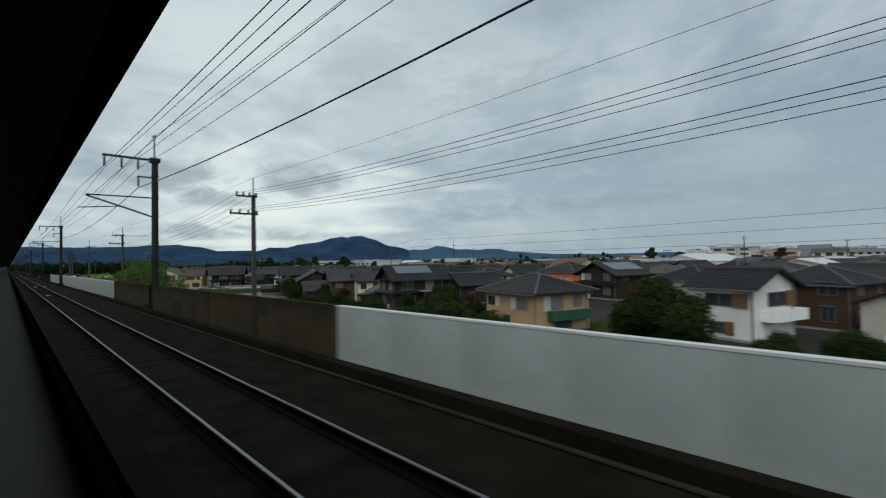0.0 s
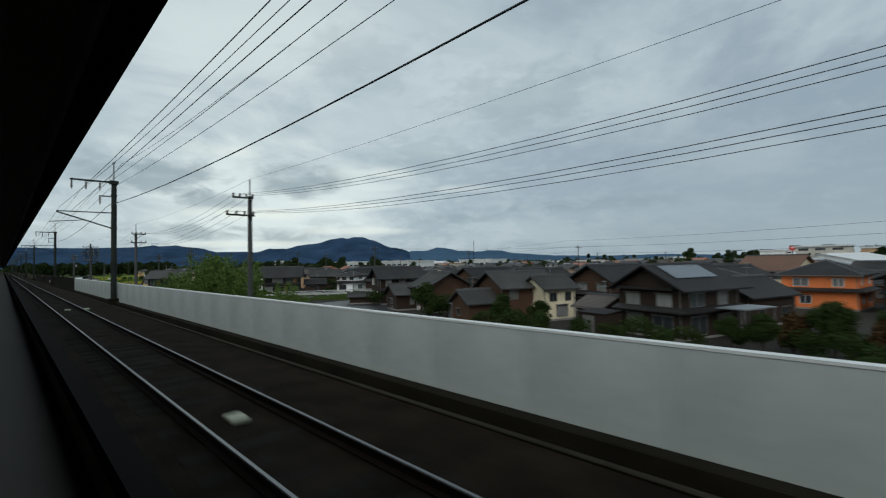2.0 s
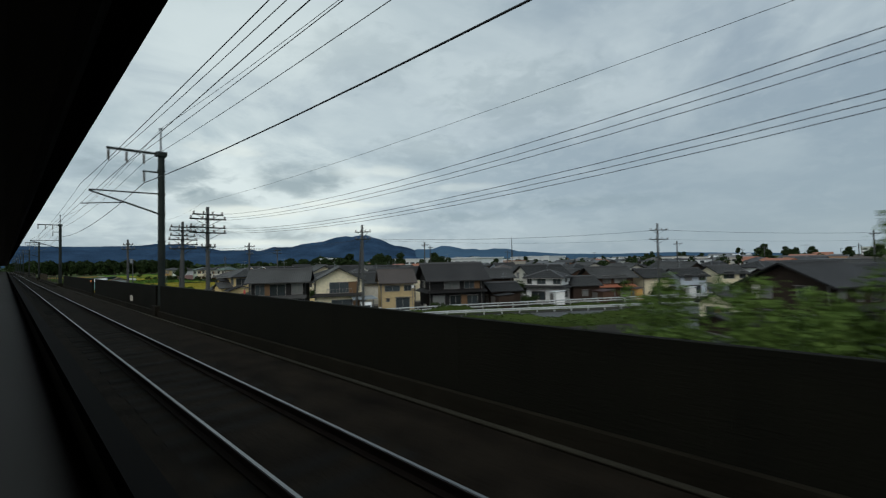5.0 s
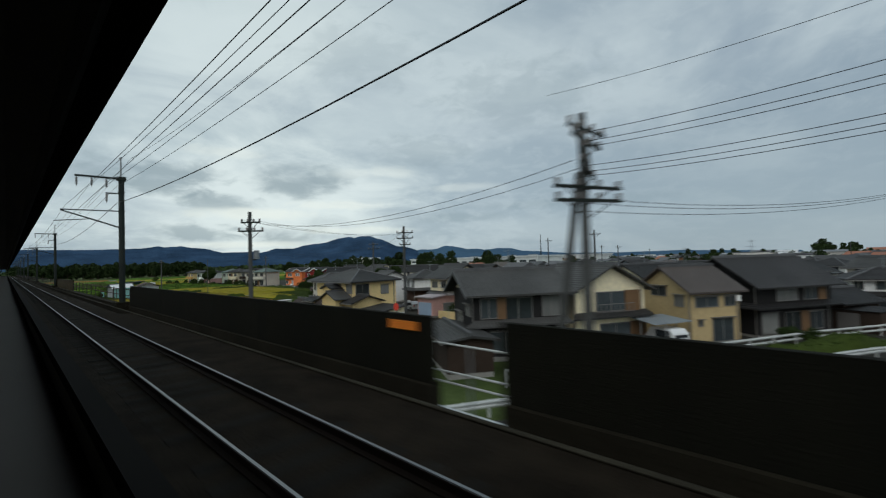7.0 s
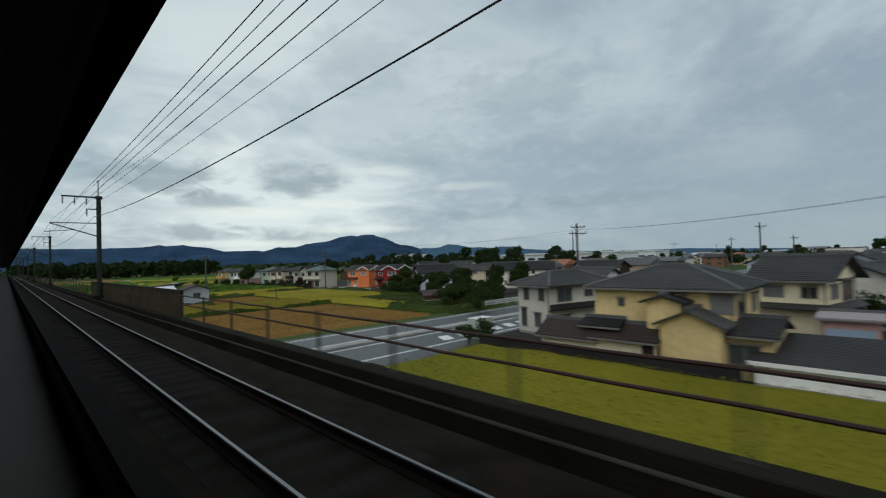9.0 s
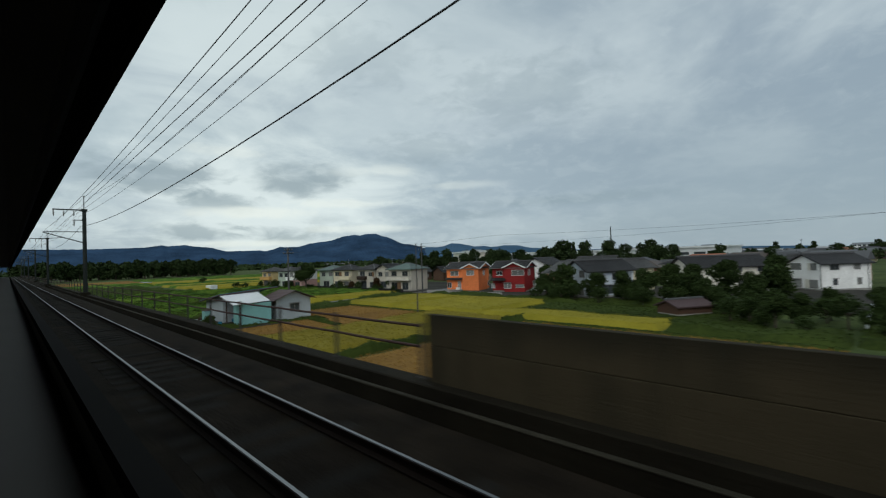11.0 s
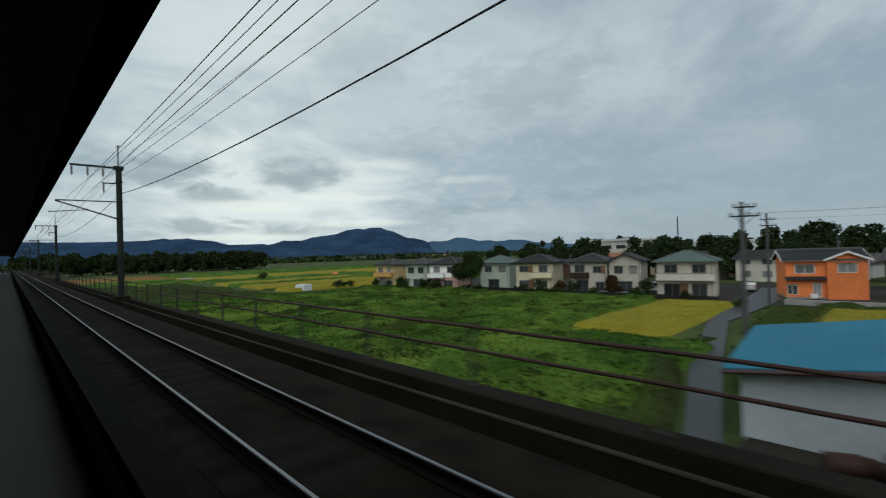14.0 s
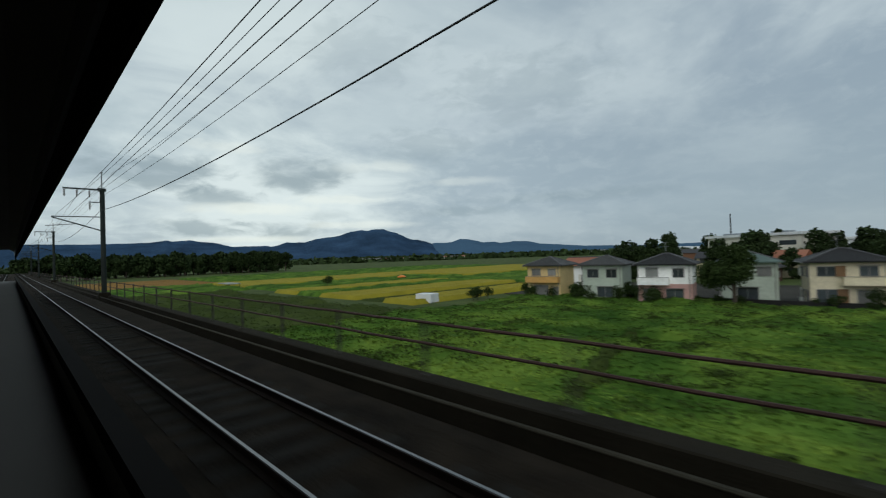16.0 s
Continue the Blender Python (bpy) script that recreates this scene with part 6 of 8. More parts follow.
PL = "grey concrete utility pole with two crossarms and six wires"
for y in (-15.0, 27.3, 70.4):
    utility_pole(10.7, y, 6.35, ((0.14, 0.62, 0), (1.2, 0.82, 0)), PL, shift=-0.75, spike=1.05)
utility_pole(10.7, 103.2, 6.05, ((0.1, 0.7, 0), (1.08, 0.72, 0)), PL, shift=0.35, spike=1.05)
utility_pole(11.1, 143.7, 6.6, ((0.6, 1.1, 0), (0.95, 1.3, 0), (1.6, 1.4, 12), (2.0, 1.3, 0), (3.1, 0.5, 0)), "tall grey utility pole with three crossarms")
utility_pole(12.6, 156.4, 6.5, ((0.55, 1.1, 0), (0.9, 1.3, 10), (1.4, 1.4, 25), (1.8, 1.5, 20), (2.3, 1.3, -20), (2.7, 1.2, -25)), "utility pole crowded with crossarms and a leaning strut", strut=True)
utility_pole(12.1, 181.2, 5.9, ((0.75, 0.65, -40), (1.35, 0.85, -40)), "utility pole with one small pale transformer below its crossarms", transformer=True)
utility_pole(28.6, 148.5, 6.3, ((0.8, 0.9, -50), (1.6, 0.9, -50)), "grey utility pole with a strut beside the lane", strut=True)
utility_pole(31.0, 187.3, 6.0, ((0.7, 0.9, -45), (1.3, 0.9, -45), (2.0, 0.6, -45)), "utility pole with many crossarms among the houses")
utility_pole(62.4, 128.7, 6.6, ((0.95, 1.1, -50), (2.2, 1.2, -50)), "slim utility pole behind the guard rail")
utility_pole(51.5, 221.6, 6.2, ((0.5, 0.9, -40), (1.3, 1.1, -40)), "utility pole with crossarms by the road")
utility_pole(34.9, 312.1, 4.9, ((0.35, 0.7, -50), (0.95, 0.95, -50)), "slim utility pole beside the field path")
utility_pole(40.0, 284.0, 4.4, (), "thin bare pole standing in the rice", r=0.07)
utility_pole(70.0, 316.5, 6.0, ((0.8, 0.9, -55), (1.6, 0.9, -55)), "utility pole with crossarms by the lane")
prng = random.Random(21)
for i in range(26):
    x = 60 + i * 11.5 * (1 + i * 0.02)
    y = prng.uniform(20, 260) if x < 200 else prng.uniform(-40, 380)
    if free(x, y, 0.5):
        utility_pole(x, y, prng.uniform(5.0, 7.6), ((0.7, 0.9, prng.uniform(-75, -30)),), "utility pole above the roofs of the town")

for a, b, dz in ((-0.95, -0.35, 0.0), (-0.45, 0.3, -0.28), (0.1, 0.9, -0.45), (-1.4, -0.35, -1.02), (-0.8, 0.3, -1.2), (0.0, 0.95, -1.34)):
    z = 6.4 if dz > -0.6 else 5.35
    pts = [(10.7 + a, y, z) for y in (-60, -15.0, 27.3, 70.4)] + [(10.7 + b, 103.2, z - 0.25), (11.1, 143.7, 6.0 + dz), (12.6, 156.4, 5.9 + dz)]
    wire_run("utility_wire", "thin black utility wire between concrete poles", pts, (0.95, 0.71, 1.15, 0.95, 0.95, 0.3), 0.009, group="utility wires")
for xo in (-0.5, 0.5):
    wire_run("utility_wire", "thin black utility wire between concrete poles", [(12.6 + xo, 156.4, 5.0), (12.1 + xo, 181.2, 5.3), (31.0 + xo, 187.3, 5.2), (51.5, 221.6, 5.4), (70.0, 316.5, 5.2)], (1.05, 0.5, 0.6, 0.9), 0.010, group="utility wires")
wire_run("utility_wire", "thin earth wire over the utility poles", [(10.7, y, z) for y, z in ((-60, 7.4), (-15, 7.4), (27.3, 7.4), (70.4, 7.4), (103.2, 7.1), (143.7, 6.9), (156.4, 6.6))], 0.35, 0.006, group="utility wires")
for za, zb, zc in ((3.9, 4.75, 5.7), (3.75, 4.7, 5.65), (3.5, 4.65, 4.45)):
    wire_run("utility_wire", "thin black wire across the lane", [(12.6, 156.4, za), (28.6, 148.5, zb), (62.4, 128.7, zc), (120, 100, zc + 0.2)], 0.5, 0.010, group="utility wires")
for dz in (3.6, 3.0, 4.2):
    wire_run("utility_wire", "low utility wire in front of the houses", [(24, -80, dz), (24, -20, dz), (26, 30, dz - 0.2), (40, 66, dz - 0.2), (60, 104, dz)], 0.3, 0.008, group="utility wires")
wire_run("utility_wire", "single wire across the fields", [(34.9, 312.1, 4.1), (40, 270, 4.6), (60, 225, 5.4)], 0.4, 0.010, group="utility wires")

# ---- roads, fields ----
G = GROUND
setting("road", boxes((8, 330, 222.2, 229.0, G - 0.3, G + 0.02), (8, 330, 230.2, 237.2, G - 0.3, G + 0.02)), M["asphalt"], "wet dark asphalt road with two carriageways")
setting("road_line", boxes((8, 160, 223.0, 223.25, G, G + 0.026), (8, 160, 228.1, 228.35, G, G + 0.026), (8, 160, 231.0, 231.25, G, G + 0.026), (8, 160, 236.0, 236.25, G, G + 0.026)), M["paint"], "white painted edge lines")
chev = bmesh.new()
for i in range(9):
    slab(chev, [(30 + i * 2.6, 224.2, G + 0.026), (31.4 + i * 2.6, 224.2, G + 0.026), (32.4 + i * 2.6, 226.2, G + 0.026), (31.0 + i * 2.6, 226.2, G + 0.026)], 0.02)
setting("road_marking", chev, M["paint"], "white hatched road marking")
setting("median", boxes((8, 200, 229.0, 230.2, G - 0.2, G + 0.2)), M["concrete"], "low concrete median between the carriageways")
lane = bmesh.new()
slab(lane, [(14, 165.0, G + 0.02), (14, 157, G + 0.02), (42.0, 143.0, G + 0.02), (66, 126.0, G + 0.02), (120, 89, G + 0.02), (124, 95, G + 0.02), (70.4, 132.0, G + 0.02), (44.0, 150.3, G + 0.02)], 0.2)
setting("road_lane", lane, M["asphalt"], "wet asphalt lane behind the parapet")
setting("pavement_lot", boxes((36, 60, 100, 124.5, G - 0.2, G + 0.035)), M["asphalt"], "wet asphalt yard")
setting("pavement_shed", boxes((17.5, 27.0, 294.5, 309.4, G - 0.2, G + 0.12)), M["soil_dark"], "dark trodden earth round the sheds")
setting("pavement_corner", boxes((7, 27.5, 174.5, 184.8, G - 0.2, G + 0.03)), M["soil_dark"], "dark gravelled corner below the viaduct")
setting("pavement_yard", boxes((20, 33.0, 219.2, 222.2, G - 0.2, G + 0.03)), M["asphalt"], "wet asphalt verge")
path = bmesh.new()
slab(path, [(7, 308.6, G + 0.04), (7, 307.3, G + 0.04), (20.0, 310.0, G + 0.04), (33.5, 313.2, G + 0.04), (52, 317.0, G + 0.04), (70, 316.2, G + 0.04), (95, 316.5, G + 0.04), (95, 321.6, G + 0.04), (70, 319.8, G + 0.04), (52, 318.8, G + 0.04), (33, 315.0, G + 0.04), (19.6, 311.3, G + 0.04)], 0.2)
setting("road_path", path, M["asphalt"], "narrow wet asphalt farm path")
setting("pavement_town", boxes((31.5, 900, -400, 222.0, G - 0.4, G)), M["soil"], "bare and gravelled ground between the houses")
setting("pavement_row", boxes((68.5, 105, 240, 402, G - 0.4, G + 0.01)), M["soil"], "gravelled ground round the row of houses")


def paddy(label, x0, x1, y0, y1, kind, density=7.0, seed=1, m=None):
    """A field plot: a solid crop with an uneven top and loose blades over it."""
    rngp = np.random.default_rng(seed)
    hgt, base, leafm, size = {"rice": (0.62, "rice_base", "rice", 0.05), "front_rice": (0.62, "rice_front_base", "rice_front", 0.05), "olive_rice": (0.62, "rice_olive_base", "rice_olive", 0.06), "stubble": (0.06, "stubble", "straw", 0.055), "grass": (0.45, "grass_base", "grass", 0.08), "weed": (0.5, "turf", "weed", 0.07), "lawn": (0.08, "turf", "weed", 0.07)}[kind]
    nx, ny = max(4, int((x1 - x0) / 0.8)), max(4, int((y1 - y0) / 0.8))
    amp = {"rice": 0.07, "front_rice": 0.08, "olive_rice": 0.11, "stubble": 0.02, "grass": 0.3, "weed": 0.38, "lawn": 0.03}[kind]

    def top(x, y):
        z = np.zeros_like(x)
        for f, a in ((0.16, 0.5), (0.43, 0.35), (1.1, 0.25)):
            ph = rngp.uniform(0, 6.3, 4)
            z += a * (np.sin(x * f * 2.1 + ph[0] + 1.5 * np.sin(y * f + ph[1])) + np.sin(y * f * 1.9 + ph[2] + 1.3 * np.sin(x * f * 1.2 + ph[3])))
        z = np.maximum(G + hgt + amp * z, G + min(0.14, hgt))
        edge = np.minimum(np.minimum(x - x0, x1 - x), np.minimum(y - y0, y1 - y))
        return np.where(edge < 0.05, G - 0.15, z)

    me = grid_mesh("field", x0, x1, y0, y1, nx, ny, top)
    me.materials.append(M[base])
    plot = tagged(put("field_" + kind, me, None), label, "field", kind="stuff")
    n = int((x1 - x0) * (y1 - y0) * density * 1.6)
    c = np.stack([rngp.uniform(x0 + 0.1, x1 - 0.1, n), rngp.uniform(y0 + 0.1, y1 - 0.1, n), np.zeros(n)], 1)
    if kind == "stubble":
        c[:, 0] = np.round(c[:, 0] / 0.36) * 0.36 + rngp.normal(0, 0.05, n)
        c[:, 0] = np.clip(c[:, 0], x0 + 0.1, x1 - 0.1)
    # height of the crop under each blade, by the nearest grid point
    hz = np.zeros((ny + 1) * (nx + 1) * 3)
    me.vertices.foreach_get("co", hz)
    hz = hz.reshape(ny + 1, nx + 1, 3)[:, :, 2]
    ix = np.clip(((c[:, 0] - x0) / (x1 - x0) * nx).round().astype(int), 1, nx - 1)
    iy = np.clip(((c[:, 1] - y0) / (y1 - y0) * ny).round().astype(int), 1, ny - 1)
    c[:, 2] = hz[iy, ix] + size * 0.3
    a, b = leaves(rngp, c, size, -0.4 if kind.endswith("rice") or kind == "stubble" else 0.5)
    if kind.endswith("rice"):
        a *= 0.75
    me2 = quads_mesh("blades", c, a, b)
    put("blades", me2, M[leafm], plot)
    if kind == "grass" and density > 5:
        k = int((x1 - x0) * (y1 - y0) * 0.07)
        cx, cy, cr = rngp.uniform(x0 + 1, x1 - 1, k), rngp.uniform(y0 + 1, y1 - 1, k), rngp.uniform(0.3, 1.0, k)
        pick = rngp.integers(0, k, k * 90)
        p = np.stack([cx[pick] + rngp.normal(0, 1, len(pick)) * cr[pick], cy[pick] + rngp.normal(0, 1, len(pick)) * cr[pick], np.zeros(len(pick))], 1)
        p[:, 0], p[:, 1] = np.clip(p[:, 0], x0 + 0.2, x1 - 0.2), np.clip(p[:, 1], y0 + 0.2, y1 - 0.2)
        ix = np.clip(((p[:, 0] - x0) / (x1 - x0) * nx).round().astype(int), 1, nx - 1)
        iy = np.clip(((p[:, 1] - y0) / (y1 - y0) * ny).round().astype(int), 1, ny - 1)
        p[:, 2] = hz[iy, ix] + rngp.uniform(0.02, 0.32, len(pick)) * np.exp(-((p[:, 0] - cx[pick]) ** 2 + (p[:, 1] - cy[pick]) ** 2) / (2 * cr[pick] ** 2))
        a, b = leaves(rngp, p, 0.075, 0.3)
        put("weed_clumps", quads_mesh("weed_clumps", p, a, b), M["weed"], plot, "darker weed clumps")["kind"] = "stuff"
    if m:
        plot.matrix_basis = m
    return plot


paddy("ripe yellow rice paddy below the railway", 7, 29.3, 188.2, 219.0, "front_rice", 9, 1)
paddy("harvested brown stubble field", 7, 44.0, 240.5, 269.3, "stubble", 13, 2)
paddy("olive yellow ripe rice paddy", 7, 43.9, 270.45, 284.2, "olive_rice", 10, 3)
paddy("brown stubble plot beside the sheds", 7, 44.0, 285.05, 306.5, "stubble", 13, 4)
paddy("yellow rice paddy before the houses", 45.2, 63.5, 278.2, 297.0, "rice", 8, 5)
paddy("narrow yellow rice strip", 45.2, 51.3, 254.5, 278.0, "rice", 8, 30)
paddy("green plot behind the rice strip", 51.6, 64.5, 247.0, 278.0, "lawn", 9, 31)
paddy("yellow rice paddy beside the path", 45.2, 64.0, 297.4, 310.5, "rice", 8, 6)
paddy("yellow rice paddy beside the farm path", 39.0, 65.5, 319.0, 328.0, "rice", 8, 7)
paddy("lush green overgrown field", 10.6, 38.6, 314.5, 395.0, "grass", 17, 8)
paddy("lush green overgrown field behind the rice", 38.8, 67.5, 329.0, 395.0, "grass", 12, 9)
paddy("dark rank weeds at the foot of the viaduct", 6.2, 10.5, 314.5, 395.0, "weed", 16, 60)
paddy("dark weeds over a ditch in the green field", -15, 15, -0.7, 0.7, "weed", 14, 61, pose(26, 362, 0.15, 0, 0, 14))
paddy("dark weeds over a ditch in the green field", -10, 10, -0.6, 0.6, "weed", 14, 62, pose(33, 341, 0.15, 0, 0, -9))
paddy("dark weedy strip below the end of the parapet", 7, 27.5, 184.9, 187.4, "weed", 10, 63)
paddy("green verge along the houses", 45.2, 51.4, 240.5, 254.2, "weed", 7, 10)
paddy("green verge behind the rice", 64.7, 70.5, 250.0, 312.0, "weed", 6, 11)
paddy("grassy ridge between two fields", 7, 45.0, 269.6, 270.3, "weed", 14, 12)
paddy("grassy ridge beside the rice", 44.1, 45.1, 240.5, 310.0, "lawn", 14, 13)
paddy("narrow green ridge beside the ripe rice", 7, 43.9, 284.25, 285.0, "lawn", 16, 45)
paddy("green strip of weeds across the stubble", -5.8, 5.8, -0.5, 0.5, "weed", 22, 46, pose(29.4, 290.8, -0.1, 0, 0, 83))
paddy("rank green weeds before the lean-to", 17.2, 18.7, 297.0, 299.6, "weed", 40, 64)
paddy("rough weeds beside the grey shed", 24.0, 31.0, 295.0, 296.8, "weed", 14, 47)
paddy("rough green strip along the fields", 7, 40, 395.2, 470.0, "weed", 5, 14)
paddy("yellow rice fields far along the line", 46, 97, 403.0, 412.0, "rice", 2.5, 15)
paddy("green strip between the far rice fields", 46, 97, 412.4, 419.0, "lawn", 2.5, 40)
paddy("yellow rice fields far along the line", 46, 97, 419.4, 434.0, "rice", 2.5, 41)
paddy("green strip between the far rice fields", 46, 97, 434.4, 444.0, "grass", 2.0, 42)
paddy("yellow rice fields far along the line", 46, 97, 444.4, 456.0, "rice", 2.0, 43)
paddy("yellow rice fields far along the line", 49, 120, 460, 484.0, "grass", 1.0, 16)
paddy("yellow rice fields far along the line", 49, 120, 484.4, 520.0, "rice", 1.0, 44)
paddy("green plot far along the line", 60, 230, 524, 600.0, "grass", 0.5, 17)
paddy("green plot among the rice fields", 99, 180, 400, 456.0, "grass", 1.0, 18)
paddy("yellow rice fields far along the line", 122, 230, 460, 520.0, "rice", 0.6, 19)
paddy("brown stubble field near the wood", 12, 58, 524, 600.0, "stubble", 0.6, 20)
paddy("green field near the wood", 14, 48, 474, 522.0, "grass", 1.0, 21)
paddy("grassy verge beside the lane", -13, 13, -3.6, 3.6, "weed", 9, 22, pose(47.5, 135.6, 0, 0, 0, -34))
paddy("green lawn beside the beige house", 44, 60, 14.5, 25.5, "lawn", 7, 23)
paddy("weedy bank between the guard rail and the fence", -30, 30, -1.5, 1.5, "weed", 8, 24, pose(66, 140.4, 0.1, 0, 0, -33))
paddy("grass strip behind the dark parapet", 7.5, 30, 104, 150, "weed", 3, 25)
paddy("weeds along the farm path", -7, 7, -1.9, 1.9, "weed", 12, 32, pose(12.6, 312.3, 0, 0, 0, 11))
paddy("weeds along the farm path", -7.5, 7.5, -1.0, 1.0, "weed", 12, 33, pose(26.6, 314.6, 0, 0, 0, 15.5))
paddy("weeds along the farm path", -5.5, 7.5, -0.8, 0.8, "weed", 12, 34, pose(27.6, 310.5, 0, 0, 0, 15.5))
paddy("weedy plot beside the path", 33.6, 44.8, 306.7, 312.2, "weed", 10, 35)
paddy("weedy plot beside the path", 45.2, 64, 310.7, 315.0, "weed", 9, 36)
paddy("tall weeds before the sheds", 13.0, 18.4, 295.4, 301.2, "weed", 14, 38)
paddy("tall weeds beside the sheds", 17.6, 23.8, 295.0, 296.9, "weed", 12, 39)
paddy("weeds between the sheds and the viaduct", 7, 19.6, 306.0, 307.2, "weed", 9, 37)
paddy("green plot beyond the road", 46, 58.5, 238, 240.3, "weed", 6, 26)


# ---- trees and shrubs ----
def crown_points(rngt, n, blobs):
    pts = []
    tot = sum(r ** 2 for *_, r in blobs)
    for x, y, z, r in blobs:
        k = int(n * r * r / tot)
        d = rngt.normal(size=(k, 3))
        d /= np.linalg.norm(d, axis=1)[:, None]
        rad = r * rngt.uniform(0.62, 1.08, (k, 1)) * (1 + 0.18 * np.sin(d[:, :1] * 7 + d[:, 1:2] * 5))
        pts.append(np.array([x, y, z]) + d * rad * np.array([1, 1, 0.85]))
    return np.concatenate(pts)


def tree_proto(label, height, spread, mat, seed, n=1500, leaf=0.3, trunk=0.3, stems=1, group="trees", low=0.3):
    rngt = np.random.default_rng(seed)
    tr = thing("tree" if height > 3.2 else "shrub", pose(0, 0, G), label, "tree" if height > 3.2 else "shrub", group)
    bm = bmesh.new()
    blobs = []
    for s in range(stems):
        bx, by = (rngt.uniform(-spread * 0.4, spread * 0.4, 2) if stems > 1 else (0, 0))
        tube(bm, (bx, by, -0.3), (bx * 1.1, by * 1.1, height * 0.45), trunk * height / 9, trunk * height / 14, 8)
        for k in range(5):
            a = rngt.uniform(0, 6.28)
            r = spread * rngt.uniform(0.25, 0.62)
            z = height * rngt.uniform(low + 0.12, 0.78)
            tip = (bx + math.cos(a) * r, by + math.sin(a) * r, z)
            tube(bm, (bx * 1.05, by * 1.05, height * rngt.uniform(0.22, 0.45)), tip, trunk * height / 22, trunk * height / 60, 6)
            blobs.append((*tip, spread * rngt.uniform(0.3, 0.48)))
        blobs.append((bx, by, height * 0.80, spread * 0.38))
        blobs.append((bx, by, height * 0.55, spread * 0.5))
    part("trunk", bm, M["bark"], tr)
    c = crown_points(rngt, n, blobs)
    c = c[c[:, 2] > height * low * 0.5]
    c[:, 2] = np.minimum(c[:, 2], height * 1.05)
    a, b = leaves(rngt, c, leaf, 0.2)
    part("crown", quads_mesh("crown", c, a, b), M[mat], tr)
    return tr


def plant(proto_list, places, seed=0):
    """Sets the prototypes, then copies, at (x, y, scale)."""
    r = random.Random(seed)
    used = set()
    for i, (x, y, s) in enumerate(places):
        p = proto_list[i % len(proto_list)]
        mm = pose(x, y, G, 0, 0, r.uniform(0, 360))
        if p.name not in used:
            used.add(p.name)
            p.scale = (s, s, s)
            p.matrix_basis = mm @ Matrix.Diagonal((s, s, s, 1))
        else:
            p2 = copy_thing(p, mm)
            p2.matrix_basis = mm @ Matrix.Diagonal((s, s, s, 1))


def bamboo_clump(seed):
    """Arching culms with fine leaves hanging in plumes from their upper parts."""
    rb = np.random.default_rng(seed)
    bc = thing("bamboo", pose(0, 0, G), "bright green bamboo thicket behind the parapet", "bamboo", "bamboo thicket")
    bm = bmesh.new()
    cs = []
    for k in range(22):
        bx, by = rb.normal(0, 1.1, 2)
        hh = rb.uniform(5.6, 9.2)
        lx, ly = rb.normal(0, 0.9, 2)
        last = Vector((bx, by, -0.3))
        for j in range(1, 6):
            f = j / 5
            p = Vector((bx + lx * f * f, by + ly * f * f, hh * (f - 0.10 * f * f * f)))
            tube(bm, last, p, 0.035 * (1.1 - f), 0.035 * (1.02 - f), 5)
            last = p
        n = 430
        f = rb.uniform(0.22, 1.02, n)
        rad = (0.75 * (1.08 - f) + 0.12)[:, None]
        q = np.stack([bx + lx * f * f, by + ly * f * f, hh * (f - 0.10 * f ** 3)], 1)
        cs.append(q + rb.normal(size=(n, 3)) * rad * np.array([1, 1, 0.7]) - np.array([0, 0, 0.15]))
    part("stem", bm, M["leaf_bright"], bc)["kind"] = "stuff"
    c = np.concatenate(cs)
    a, b = leaves(rb, c, 0.075, 0.0)
    part("foliage", quads_mesh("foliage", c, a, b), M["leaf_bright"], bc)
    return bc


bam = [bamboo_clump(31 + k) for k in range(2)]
plant(bam, [(18.4, 99, 1.16), (18.8, 95.8, 1.1), (18.2, 102, 1.2), (18.6, 92.6, 0.95), (19, 105, 1.15), (18.5, 109, 0.9), (21.2, 87.8, 0.76), (22, 84.5, 0.5), (17, 112.5, 0.9), (24, 82, 0.42)], 1)
green = [tree_proto("leafy green garden tree", 6.5, 3.0, "leaf", 41 + k, 6500, 0.115, low=0.12) for k in range(3)]
near_green = [tree_proto("dense leafy green tree close to the railway", 6.5, 3.0, "leaf", 45 + k, 17000, 0.075, low=0.1) for k in range(3)]
HEDGE = [(87, 293, 0.85), (91, 289, 1.0), (92, 296.5, 0.9), (88.5, 285.5, 0.8), (71.5, 280, 1.0), (70.5, 283, 0.7), (69.5, 273, 0.75), (71, 269, 0.8), (70, 265.5, 0.85), (72, 262, 0.95), (70.5, 258.5, 0.95), (67.5, 256, 0.65), (64, 254, 0.5), (61, 252.5, 0.45), (59.5, 249.5, 0.5), (56, 249, 0.42), (66, 250, 0.6), (72, 252, 0.75), (78, 256, 1.0), (79, 250, 1.1), (54, 246.5, 0.6)]
plant(near_green, [(33, 12.0, 1.02), (32.2, 9.4, 0.85), (33.5, 14.4, 0.7), (31, 4.6, 0.55), (30.6, 1.6, 0.62), (30, -1.6, 0.75), (29, -5.0, 0.95), (30, -11, 1.0), (64.3, 362.9, 1.3), (42, 41.5, 0.75), (44, 46, 0.7), (41.5, 50, 0.55)], 9)
plant(green, [(43.5, 52.5, 0.45), (44.6, 72, 0.5), (43, 76.2, 0.62), (42.5, 89, 0.8), (44.5, 91, 0.6), (44, 224 - 6, 0.55), (62, 243, 0.55), (68, 239, 0.5),
              (58, 245, 0.5), (52, 238.8, 0.6)] + HEDGE, 2)
dark = [tree_proto("tall dark evergreen tree", 11.5, 4.6, "leaf_dark", 51 + k, 3600, 0.25, low=0.02) for k in range(3)]
